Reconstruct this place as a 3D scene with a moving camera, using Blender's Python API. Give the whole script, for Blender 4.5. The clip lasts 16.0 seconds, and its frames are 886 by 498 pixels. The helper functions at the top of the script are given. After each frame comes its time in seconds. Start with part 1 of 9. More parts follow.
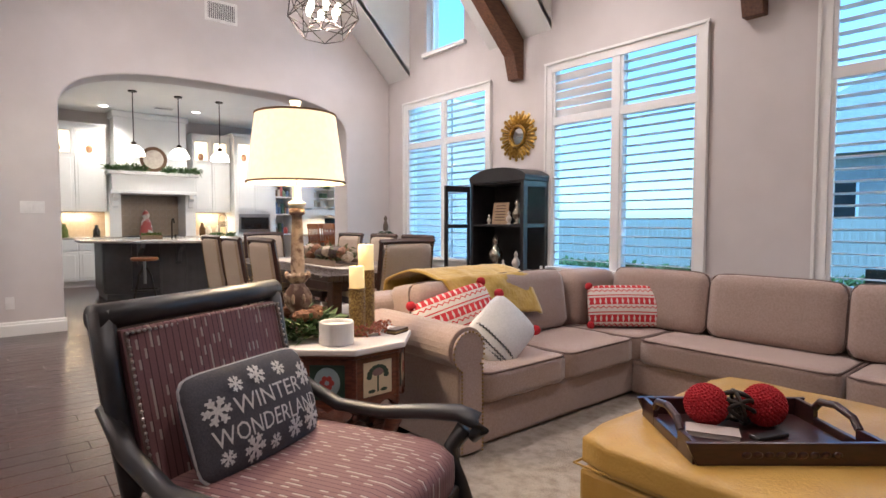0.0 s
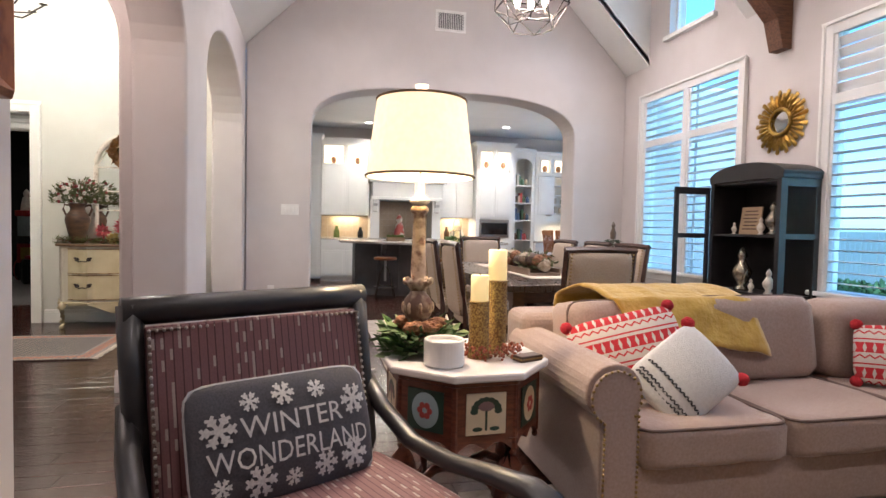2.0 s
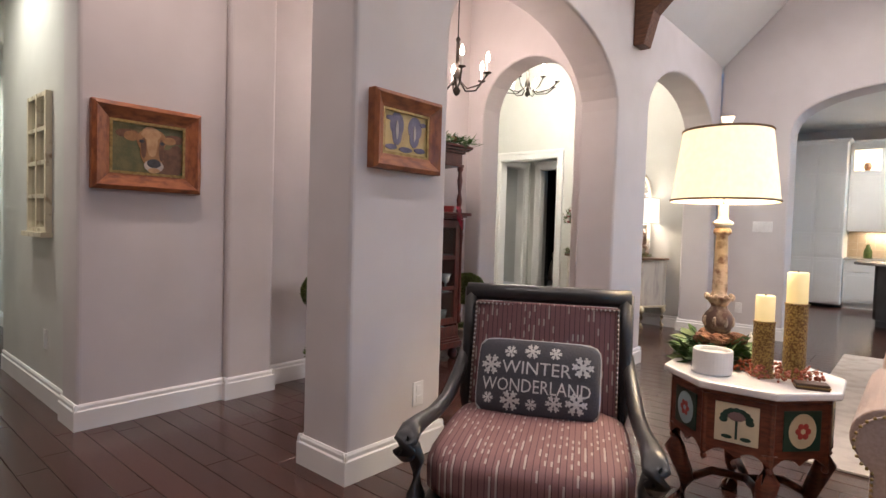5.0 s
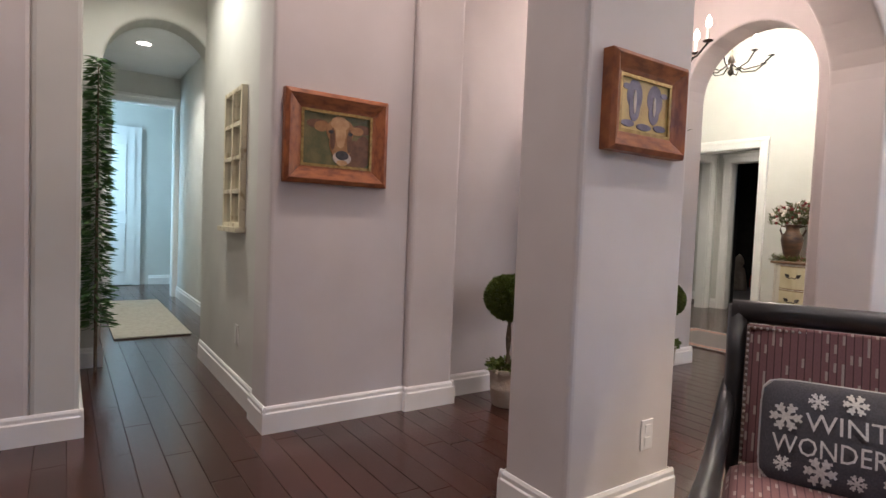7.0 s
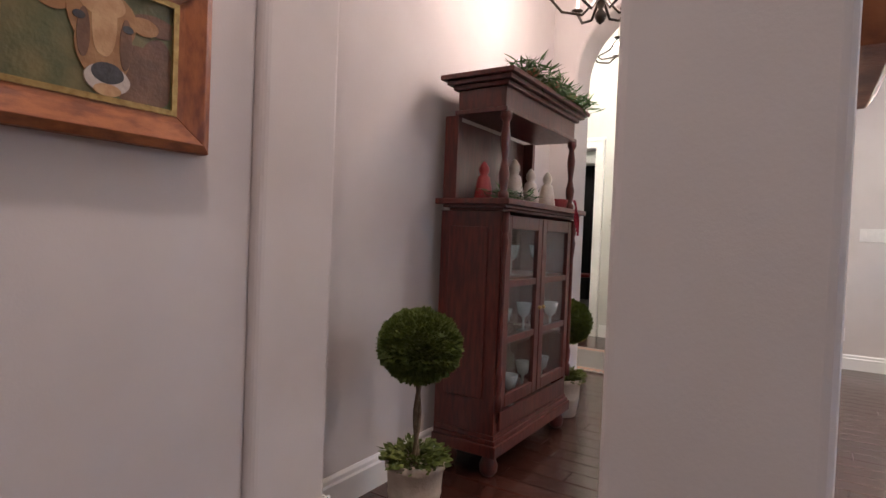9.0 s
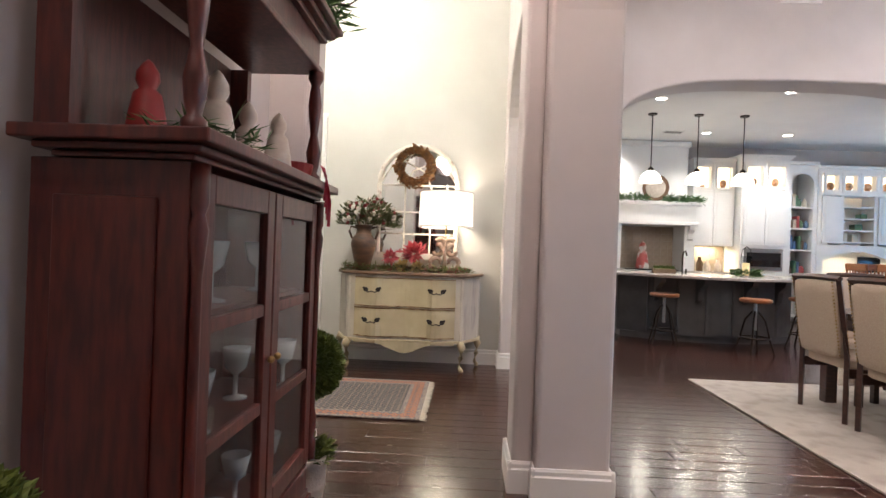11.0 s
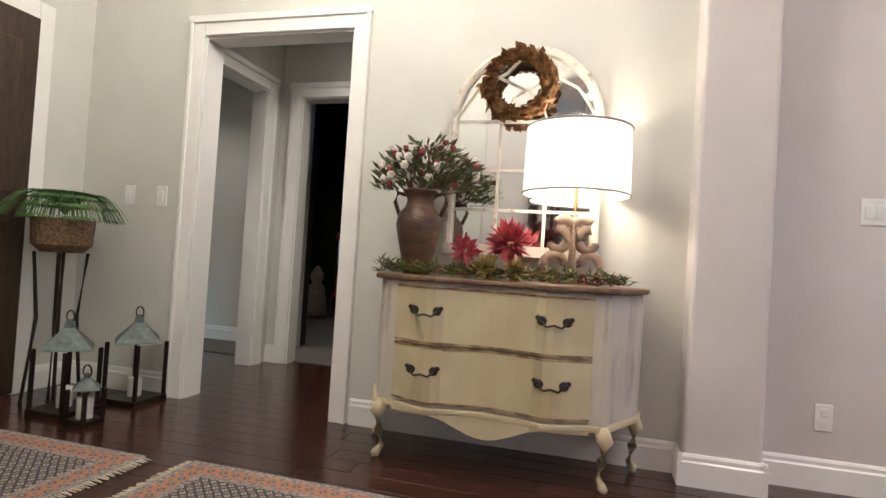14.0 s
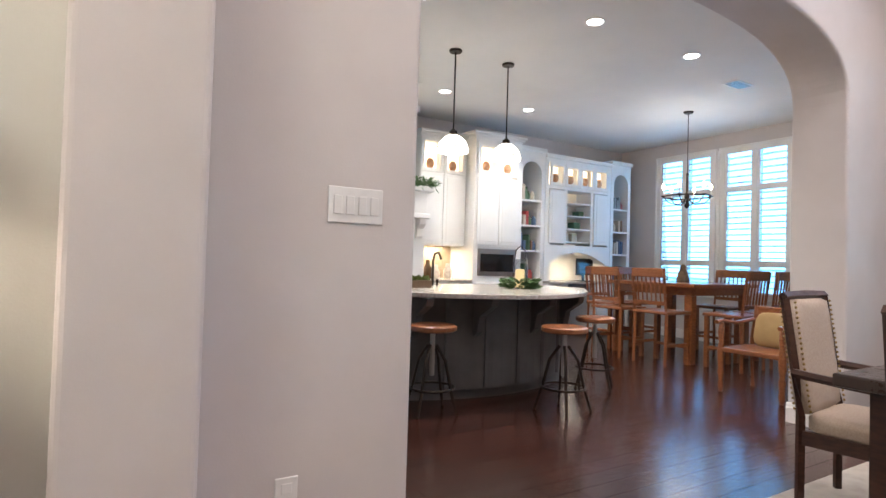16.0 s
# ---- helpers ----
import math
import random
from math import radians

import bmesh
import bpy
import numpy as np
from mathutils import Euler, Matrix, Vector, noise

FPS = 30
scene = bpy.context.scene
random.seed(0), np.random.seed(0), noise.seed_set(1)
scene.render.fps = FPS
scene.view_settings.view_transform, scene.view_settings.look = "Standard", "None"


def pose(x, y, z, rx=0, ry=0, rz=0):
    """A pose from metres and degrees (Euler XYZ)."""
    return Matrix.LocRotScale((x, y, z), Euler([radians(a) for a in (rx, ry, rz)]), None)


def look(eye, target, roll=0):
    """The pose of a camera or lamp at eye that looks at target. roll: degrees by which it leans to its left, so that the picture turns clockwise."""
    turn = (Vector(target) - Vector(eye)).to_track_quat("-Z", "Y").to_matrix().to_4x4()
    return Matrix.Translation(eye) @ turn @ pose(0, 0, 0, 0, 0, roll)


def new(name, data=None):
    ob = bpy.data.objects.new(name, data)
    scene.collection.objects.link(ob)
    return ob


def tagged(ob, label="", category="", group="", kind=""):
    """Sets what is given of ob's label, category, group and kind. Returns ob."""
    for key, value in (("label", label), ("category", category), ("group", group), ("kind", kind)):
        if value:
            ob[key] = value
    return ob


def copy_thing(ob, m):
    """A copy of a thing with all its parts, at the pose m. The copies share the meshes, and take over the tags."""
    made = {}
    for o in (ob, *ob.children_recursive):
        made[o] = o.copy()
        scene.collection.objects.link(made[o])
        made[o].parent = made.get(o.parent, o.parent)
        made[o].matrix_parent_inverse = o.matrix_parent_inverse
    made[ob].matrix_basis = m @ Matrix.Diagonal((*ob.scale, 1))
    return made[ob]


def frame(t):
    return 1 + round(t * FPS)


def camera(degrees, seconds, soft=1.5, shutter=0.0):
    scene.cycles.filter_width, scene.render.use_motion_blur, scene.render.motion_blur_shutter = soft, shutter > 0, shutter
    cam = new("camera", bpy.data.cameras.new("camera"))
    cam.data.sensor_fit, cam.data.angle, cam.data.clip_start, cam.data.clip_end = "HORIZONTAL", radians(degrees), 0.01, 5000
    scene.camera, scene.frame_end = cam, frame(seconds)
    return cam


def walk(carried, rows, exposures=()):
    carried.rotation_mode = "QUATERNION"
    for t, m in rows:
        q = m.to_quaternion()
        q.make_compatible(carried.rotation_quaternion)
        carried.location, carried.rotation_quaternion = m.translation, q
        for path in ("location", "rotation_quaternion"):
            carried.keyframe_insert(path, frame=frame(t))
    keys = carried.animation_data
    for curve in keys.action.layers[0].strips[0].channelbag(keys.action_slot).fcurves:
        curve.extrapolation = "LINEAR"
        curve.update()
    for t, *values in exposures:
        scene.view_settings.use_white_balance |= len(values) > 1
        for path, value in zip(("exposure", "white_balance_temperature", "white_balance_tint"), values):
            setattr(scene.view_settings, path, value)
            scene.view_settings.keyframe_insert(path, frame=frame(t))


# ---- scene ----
cam = camera(77.3, 16.0)
UNIT = 1.12  # metres to a unit of the plan
PATH = [
    (0, (0.741, 1.100, 1.069), (2.015, 2.638, 0.970), -0.0),
    (0.5, (0.822, 1.115, 1.074), (1.971, 2.749, 0.982), 0.2),
    (1, (0.989, 1.181, 1.079), (2.004, 2.902, 0.989), 0.4),
    (1.5, (1.159, 1.243, 1.066), (1.931, 3.086, 0.983), 0.7),
    (2, (1.406, 1.255, 1.047), (1.847, 3.204, 0.968), 1.2),
    (2.5, (1.621, 1.292, 1.070), (1.791, 3.283, 0.986), 1.2),
    (3, (1.840, 1.267, 1.093), (1.688, 3.260, 1.011), 1.0),
    (3.5, (2.039, 1.156, 1.083), (1.521, 3.086, 1.005), 1.0),
    (4, (2.201, 1.009, 1.095), (1.416, 2.847, 1.022), 1.2),
    (4.5, (2.342, 0.899, 1.090), (1.278, 2.591, 1.023), 1.4),
    (5, (2.420, 0.845, 1.090), (1.111, 2.355, 1.015), 1.7),
    (5.2, (2.419, 0.827, 1.080), (1.054, 2.287, 1.010), 1.8),
    (7.3, (1.737, 0.983, 1.062), (0.251, 1.971, 0.989), 2.1),
    (7.5, (1.627, 1.054, 1.055), (0.137, 2.036, 0.989), 2.0),
    (8, (1.250, 1.112, 1.046), (-0.141, 2.229, 0.988), 2.5),
    (8.5, (0.872, 1.260, 1.029), (-0.310, 2.597, 0.988), 2.5),
    (9, (0.579, 1.451, 1.053), (-0.391, 2.950, 1.010), 2.3),
    (9.5, (0.306, 1.654, 1.051), (-0.293, 3.337, 1.021), 2.7),
    (10, (0.093, 1.927, 1.045), (-0.258, 3.678, 1.029), 2.4),
    (10.2, (0.022, 2.042, 1.038), (-0.233, 3.810, 1.028), 2.2),
    (12.3, (-0.010, 3.656, 0.954), (-0.022, 5.442, 0.963), 1.9),
    (12.5, (-0.031, 3.830, 0.919), (-0.039, 5.616, 0.941), 1.8),
    (13, (-0.069, 4.218, 0.892), (-0.130, 6.002, 0.921), 2.0),
    (13.5, (-0.124, 4.547, 0.875), (-0.482, 6.296, 0.904), 2.9),
    (14, (-0.088, 4.853, 0.884), (-0.556, 6.575, 0.921), 3.6),
    (14.5, (0.039, 5.166, 0.915), (-0.376, 6.903, 0.958), 3.6),
    (15, (0.104, 5.457, 0.984), (0.191, 7.300, 1.010), 3.4),
    (15.5, (0.212, 5.680, 1.003), (0.927, 7.548, 1.041), 2.0),
    (16, (0.410, 5.930, 1.033), (1.453, 7.636, 1.078), 1.7),
]
walk(cam, [(t, look([UNIT * v for v in eye], [UNIT * v for v in target], roll)) for t, eye, target, roll in PATH], [(0.0, 0.95), (16.0, 0.95)])

# ---- world and light ----
world = bpy.data.worlds.new("sky")
scene.world = world
world.use_nodes = True
wn = world.node_tree.nodes
sky = wn.new("ShaderNodeTexSky")
sky.sky_type, sky.sun_disc = "NISHITA", False
sky.sun_elevation, sky.sun_rotation = radians(35), radians(150)
tint = wn.new("ShaderNodeMix")
tint.data_type, tint.blend_type = "RGBA", "MULTIPLY"
tint.inputs["Factor"].default_value = 1.0
tint.inputs["B"].default_value = (0.27, 0.63, 1.0, 1)  # daylight as a tungsten-balanced camera takes it
world.node_tree.links.new(sky.outputs[0], tint.inputs["A"])
world.node_tree.links.new(tint.outputs["Result"], wn["Background"].inputs[0])
wn["Background"].inputs[1].default_value = 0.50
sun = new("sun", bpy.data.lights.new("sun", "SUN"))
sun.data.energy, sun.data.angle, sun.data.color = 4.0, radians(15), (0.35, 0.75, 1.0)
sun.matrix_world = look((-6, -12, 14), (0, 0, 0))


def lamp(name, kind, place, watts, colour, size=0.1, size_y=None, aim=None):
    data = bpy.data.lights.new(name, kind)
    data.energy, data.color = watts, colour
    if kind == "AREA":
        data.size = size * UNIT
        data.shape = "RECTANGLE" if size_y else "DISK"
        if size_y:
            data.size_y = size_y * UNIT
    elif kind == "SPOT":
        data.spot_size, data.spot_blend, data.shadow_soft_size = radians(125), 0.9, size
    else:
        data.shadow_soft_size = size
    place = [UNIT * v for v in place]
    aim = [UNIT * v for v in aim] if aim else None
    ob = new(name, data)
    ob.matrix_world = look(place, aim) if aim else Matrix.Translation(place)
    return ob


# ---- materials ----
def mat(name, colour, rough=0.5, metal=0.0, second=None, scale=8.0, mix=0.5, bump=0.0, bump_scale=60.0, stretch=(1, 1, 1), coat=0.0, emit=None, power=0.0, spread=(0.35, 0.65), sheen=0.0, vary=0.0):
    m = bpy.data.materials.new(name)
    m.use_nodes = True
    t = m.node_tree
    n, l = t.nodes, t.links
    b = n["Principled BSDF"]
    b.inputs["Roughness"].default_value = rough
    b.inputs["Metallic"].default_value = metal
    b.inputs["Coat Weight"].default_value = coat
    b.inputs["Coat Roughness"].default_value = 0.15
    b.inputs["Sheen Weight"].default_value = sheen
    b.inputs["Base Color"].default_value = (*colour, 1)
    co = n.new("ShaderNodeTexCoord")
    mp = n.new("ShaderNodeMapping")
    mp.inputs["Scale"].default_value = stretch
    l.new(co.outputs["Object"], mp.inputs[0])
    if second is None:
        second = tuple(c * 0.86 for c in colour)
    nz = n.new("ShaderNodeTexNoise")
    nz.inputs["Scale"].default_value, nz.inputs["Detail"].default_value = scale, 6
    l.new(mp.outputs[0], nz.inputs["Vector"])
    rp = n.new("ShaderNodeValToRGB")
    rp.color_ramp.elements[0].position, rp.color_ramp.elements[1].position = spread
    rp.color_ramp.elements[0].color = (*colour, 1)
    rp.color_ramp.elements[1].color = (*[a + (s - a) * mix * 2 if mix < 0.5 else s for a, s in zip(colour, second)], 1)
    l.new(nz.outputs[0], rp.inputs[0])
    last = rp.outputs[0]
    if vary:
        oi = n.new("ShaderNodeObjectInfo")
        hs = n.new("ShaderNodeHueSaturation")
        mr = n.new("ShaderNodeMapRange")
        mr.inputs["To Min"].default_value, mr.inputs["To Max"].default_value = 1 - vary, 1 + vary
        l.new(oi.outputs["Random"], mr.inputs[0])
        l.new(mr.outputs[0], hs.inputs["Value"])
        l.new(last, hs.inputs["Color"])
        last = hs.outputs[0]
    l.new(last, b.inputs["Base Color"])
    rr = n.new("ShaderNodeMapRange")
    rr.inputs["To Min"].default_value, rr.inputs["To Max"].default_value = max(0.02, rough * 0.85), min(1, rough * 1.15)
    l.new(nz.outputs[0], rr.inputs[0])
    l.new(rr.outputs[0], b.inputs["Roughness"])
    if bump:
        bn = n.new("ShaderNodeTexNoise")
        bn.inputs["Scale"].default_value, bn.inputs["Detail"].default_value = bump_scale, 4
        l.new(mp.outputs[0], bn.inputs["Vector"])
        bp = n.new("ShaderNodeBump")
        bp.inputs["Strength"].default_value, bp.inputs["Distance"].default_value = bump, 0.01
        l.new(bn.outputs[0], bp.inputs["Height"])
        l.new(bp.outputs[0], b.inputs["Normal"])
    if emit:
        b.inputs["Emission Color"].default_value = (*emit, 1)
        b.inputs["Emission Strength"].default_value = power
    return m


PAINT = mat("wall_paint", (0.605, 0.557, 0.542), 0.75, second=(0.575, 0.528, 0.512), scale=3, bump=0.05, bump_scale=140)
PAINT_FOYER = mat("wall_paint_foyer", (0.60, 0.59, 0.55), 0.75, second=(0.57, 0.56, 0.52), scale=3, bump=0.05, bump_scale=140)
CEIL = mat("ceiling_paint", (0.74, 0.73, 0.71), 0.85, second=(0.71, 0.70, 0.68), scale=2, bump=0.15, bump_scale=90)
TRIM = mat("white_trim", (0.80, 0.785, 0.76), 0.35, second=(0.77, 0.755, 0.73), scale=5)
CABINET_WHITE = mat("white_cabinet_paint", (0.80, 0.79, 0.77), 0.4, second=(0.77, 0.76, 0.74), scale=4)
FLOOR_GAP = mat("floor_gap", (0.02, 0.012, 0.01), 0.7)
PLANK = mat("dark_hardwood", (0.060, 0.0205, 0.014), 0.22, second=(0.026, 0.009, 0.0065), scale=6, stretch=(1.2, 14, 4), bump=0.06, bump_scale=12, vary=0.3, coat=0.25, spread=(0.3, 0.75))
BEAM = mat("beam_wood", (0.16, 0.065, 0.03), 0.55, second=(0.09, 0.035, 0.018), scale=5, stretch=(2, 12, 12), bump=0.2, bump_scale=30)
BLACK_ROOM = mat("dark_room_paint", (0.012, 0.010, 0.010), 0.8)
CARPET = mat("grey_carpet", (0.16, 0.145, 0.14), 0.95, second=(0.12, 0.105, 0.10), scale=60, bump=0.5, bump_scale=300)
OUTLET_W = mat("white_plastic", (0.82, 0.80, 0.78), 0.3)
DARK_METAL = mat("dark_bronze", (0.03, 0.025, 0.022), 0.4, 0.8, second=(0.05, 0.035, 0.025), scale=20)


# ---- builders ----
def P(x, y, z=0.0, rz=0.0, rx=0.0, ry=0.0):
    """A pose from a place in units of the plan."""
    return pose(x * UNIT, y * UNIT, z * UNIT, rx, ry, rz)


def box(bm, x0, y0, z0, x1, y1, z1, rot=None):
    r = bmesh.ops.create_cube(bm, size=1, matrix=Matrix.LocRotScale(((x0 + x1) / 2, (y0 + y1) / 2, (z0 + z1) / 2), rot, (abs(x1 - x0), abs(y1 - y0), abs(z1 - z0))))
    return r["verts"]


def tube(bm, a, b, r0, r1=None, n=10):
    a, b = Vector(a), Vector(b)
    d = b - a
    q = d.to_track_quat("Z", "Y")
    return bmesh.ops.create_cone(bm, cap_ends=True, segments=n, radius1=r0, radius2=r0 if r1 is None else r1, depth=d.length, matrix=Matrix.LocRotScale((a + b) / 2, q, None))["verts"]


def ball(bm, c, r, n=12, squash=(1, 1, 1)):
    return bmesh.ops.create_uvsphere(bm, u_segments=n, v_segments=max(6, n * 2 // 3), radius=1, matrix=Matrix.LocRotScale(c, None, (r * squash[0], r * squash[1], r * squash[2])))["verts"]


def lathe(bm, profile, place=(0, 0, 0), n=24):
    """Turn a profile of (radius, height) about a vertical axis."""
    rings = []
    for r, z in profile:
        rings.append([bm.verts.new((place[0] + max(r, 1e-4) * math.cos(2 * math.pi * k / n), place[1] + max(r, 1e-4) * math.sin(2 * math.pi * k / n), place[2] + z)) for k in range(n)])
    for a, b in zip(rings, rings[1:]):
        for k in range(n):
            bm.faces.new((a[k], a[(k + 1) % n], b[(k + 1) % n], b[k]))
    bm.faces.new(rings[0][::-1])
    bm.faces.new(rings[-1])


def slab(bm, outline, axis, lo, hi):
    """A flat outline of (u, v), given depth along an axis: x: u=y v=z; y: u=x v=z; z: u=x v=y."""
    def at(u, v, d):
        return {"x": (d, u, v), "y": (u, d, v), "z": (u, v, d)}[axis]
    a = [bm.verts.new(at(u, v, lo)) for u, v in outline]
    b = [bm.verts.new(at(u, v, hi)) for u, v in outline]
    bm.faces.new(a)
    bm.faces.new(b[::-1])
    k = len(a)
    for i in range(k):
        bm.faces.new((a[i], b[i], b[(i + 1) % k], a[(i + 1) % k]))


def sweep(bm, points, radius, n=8, flat=1.0, closed=False):
    """A round bar along points; radius may be a list; flat squashes it across its height."""
    pts = [Vector(p) for p in points]
    rings = []
    for i, p in enumerate(pts):
        d = (pts[(i + 1) % len(pts)] - pts[i - 1]) if closed else pts[min(i + 1, len(pts) - 1)] - pts[max(i - 1, 0)]
        d.normalize()
        side = d.cross(Vector((0, 0, 1)))
        if side.length < 0.05:
            side = d.cross(Vector((0, 1, 0)))
        side.normalize()
        up = side.cross(d).normalized()
        r = radius[i] if isinstance(radius, (list, tuple)) else radius
        rings.append([bm.verts.new(p + side * r * math.cos(2 * math.pi * k / n) + up * r * flat * math.sin(2 * math.pi * k / n)) for k in range(n)])
    pairs = list(zip(rings, rings[1:])) + ([(rings[-1], rings[0])] if closed else [])
    for a, b in pairs:
        for k in range(n):
            bm.faces.new((a[k], a[(k + 1) % n], b[(k + 1) % n], b[k]))
    if not closed:
        bm.faces.new(rings[0][::-1])
        bm.faces.new(rings[-1])


def part(name, bm, material, parent=None, label="", bevel=0.0, smooth=False, segments=2):
    bmesh.ops.scale(bm, vec=(UNIT, UNIT, UNIT), verts=bm.verts)
    bmesh.ops.recalc_face_normals(bm, faces=bm.faces)
    me = bpy.data.meshes.new(name)
    bm.to_mesh(me)
    bm.free()
    me.materials.append(material)
    if smooth:
        for p in me.polygons:
            p.use_smooth = True
    ob = new(name, me)
    if parent:
        ob.parent = parent
    if label:
        ob["label"] = label
    if bevel:
        bv = ob.modifiers.new("bevel", "BEVEL")
        bv.width, bv.segments, bv.limit_method, bv.angle_limit = bevel * UNIT, segments, "ANGLE", radians(40)
        bv.harden_normals = False
    return ob


def thing(name, label, category, m=None, group=""):
    ob = new(name)
    ob.empty_display_size = 0.1
    if m is not None:
        ob.matrix_basis = m
    return tagged(ob, label, category, group)


def setting(name, bm, material, label, category, bevel=0.0, segments=2):
    return tagged(part(name, bm, material, None, "", bevel, segments=segments), label, category, kind="structure")


def B():
    return bmesh.new()


def boxed(*b):
    bm = B()
    for q in b:
        box(bm, *q)
    return bm


def arc(c, half, spring, rise, n=20):
    """Points of an arch from the low side to the high side."""
    return [(c - half * math.cos(math.pi * i / n), spring + rise * math.sin(math.pi * i / n)) for i in range(n + 1)]


def puff(bm, w, d, h, place=(0, 0, 0), turn=None, soft=4.0, n=10):
    """A stuffed cushion: a superellipsoid w by d by h about its middle."""
    vs = bmesh.ops.create_uvsphere(bm, u_segments=n * 3, v_segments=n * 2, radius=1)["verts"]
    m = Matrix.LocRotScale(place, turn, None)
    for v in vs:
        c = v.co
        s = (abs(c.x) ** soft + abs(c.y) ** soft + abs(c.z) ** 2.4) ** (1 / soft)
        q = Vector((c.x / max(s, 1e-6) * w / 2, c.y / max(s, 1e-6) * d / 2, c.z * h / 2))
        v.co = m @ q


def soft_box(bm, x0, y0, z0, x1, y1, z1, power=7.0, n=14):
    """A block with plump rounded sides, as an upholstered cushion has."""
    vs = bmesh.ops.create_uvsphere(bm, u_segments=n * 2, v_segments=n, radius=1)["verts"]
    for v in vs:
        c = v.co
        s = (abs(c.x) ** power + abs(c.y) ** power + abs(c.z) ** power) ** (1 / power)
        q = c / max(s, 1e-6)
        v.co = Vector(((x0 + x1) / 2 + q.x * (x1 - x0) / 2, (y0 + y1) / 2 + q.y * (y1 - y0) / 2, (z0 + z1) / 2 + q.z * (z1 - z0) / 2))


def words(name, text, size, material, parent, m, width=None):
    """Raised lettering as a mesh part."""
    cu = bpy.data.curves.new(name, "FONT")
    cu.body, cu.size, cu.align_x, cu.align_y, cu.extrude, cu.resolution_u = text, size * UNIT, "CENTER", "CENTER", 0.0008, 2
    tmp = bpy.data.objects.new("tmp_text", cu)
    scene.collection.objects.link(tmp)
    me = bpy.data.meshes.new_from_object(tmp.evaluated_get(bpy.context.evaluated_depsgraph_get()))
    bpy.data.objects.remove(tmp)
    me.materials.append(material)
    ob = new(name, me)
    ob.parent = parent
    ob.matrix_basis = m
    if width:
        span = max(v.co.x for v in me.vertices) - min(v.co.x for v in me.vertices)
        k = width * UNIT / max(span, 1e-6)
        for v in me.vertices:
            v.co.x *= k
    return ob

# ---- the large structure ----
NY = 7.61            # living side of the north wall
NB = 7.96            # kitchen side
EX = 5.16            # window wall
WX0, WX1 = 0.32, 0.63  # arcade wall between hall and living room
EAVE, SLOPE = 2.98, 1.0
RIDGE = EAVE + SLOPE * (EX - WX1) / 2
KZ = 2.943           # kitchen ceiling
KB, KE = 12.32, 7.80  # kitchen back and window walls
SY = -2.6            # south end
HW = -0.80           # hall's picture wall

# north wall of the living room: gable with the wide kitchen arch
ARCH_L, ARCH_R = 1.325, 4.475
a = []
for i in range(33):
    t = math.pi * i / 32
    cx = math.copysign(abs(math.cos(t)) ** 0.62, math.cos(t))
    a.append((2.90 - 1.575 * cx, 2.15 + 0.47 * math.sin(t) ** 0.8))
bm = B()
slab(bm, [(WX1, 0), (ARCH_L, 0)] + a + [(ARCH_R, 0), (EX, 0), (EX, EAVE), ((WX1 + EX) / 2, RIDGE), (WX1, EAVE)], "y", NY, NB)
setting("wall_north", bm, PAINT, "greige plaster gable wall with a wide arch to the kitchen", "wall", 0.02, 3)

# arcade wall with two arches
a1 = arc((2.92 + 4.88) / 2, (4.88 - 2.92) / 2, 2.03, 0.53)
a2 = arc((5.49 + 7.42) / 2, (7.42 - 5.49) / 2, 2.1, 0.52)
bm = B()
slab(bm, [(2.325, 0), (2.92, 0)] + a1 + [(4.88, 0), (5.49, 0)] + a2 + [(7.42, 0), (NY, 0), (NY, EAVE + 0.6), (2.325, EAVE + 0.6)], "x", WX0, WX1)
setting("wall_arcade", bm, PAINT, "greige plaster arcade wall with two round arches", "wall", 0.02, 3)
# lintel of the wide opening south of the arcade
setting("wall_lintel", boxed((WX0, SY, 2.75, WX1, 2.325, EAVE + 0.6)), PAINT, "greige plaster lintel over the wide opening to the hall", "wall", 0.02)

# hall: picture wall, pier, recess
setting("wall_hall_pictures", boxed((HW - 0.25, 1.745, 0, HW, 2.53, 3.4)), PAINT, "greige plaster hall wall with a rounded corner", "wall", 0.02, 3)
setting("wall_hall_pier", boxed((HW - 0.25, 2.53, 0, -0.765, 2.84, 3.4)), PAINT, "shallow greige plaster pier", "wall", 0.02, 3)
setting("wall_hall_recess", boxed((-1.1, 2.84, 0, -0.87, 4.95, 3.4)), PAINT, "greige plaster hall wall behind the display cabinet", "wall")
# arch between hall and foyer
ca = arc(-0.235, 0.465, 2.12, 0.47)
bm = B()
slab(bm, [(-1.1, 0), (-0.70, 0)] + ca + [(0.23, 0), (WX0, 0), (WX0, 3.4), (-1.1, 3.4)], "y", 4.95, 5.22)
setting("wall_hall_arch", bm, PAINT, "greige plaster wall with a round arch into the foyer", "wall", 0.02, 3)
setting("ceiling_hall", boxed((-1.2, 0.98, 3.4, WX0, 5.22, 3.5)), CEIL, "white painted hall ceiling", "ceiling")
setting("ceiling_hall_south", boxed((-1.4, SY, 3.4, WX0, 0.98, 3.5)), CEIL, "white painted hall ceiling", "ceiling")

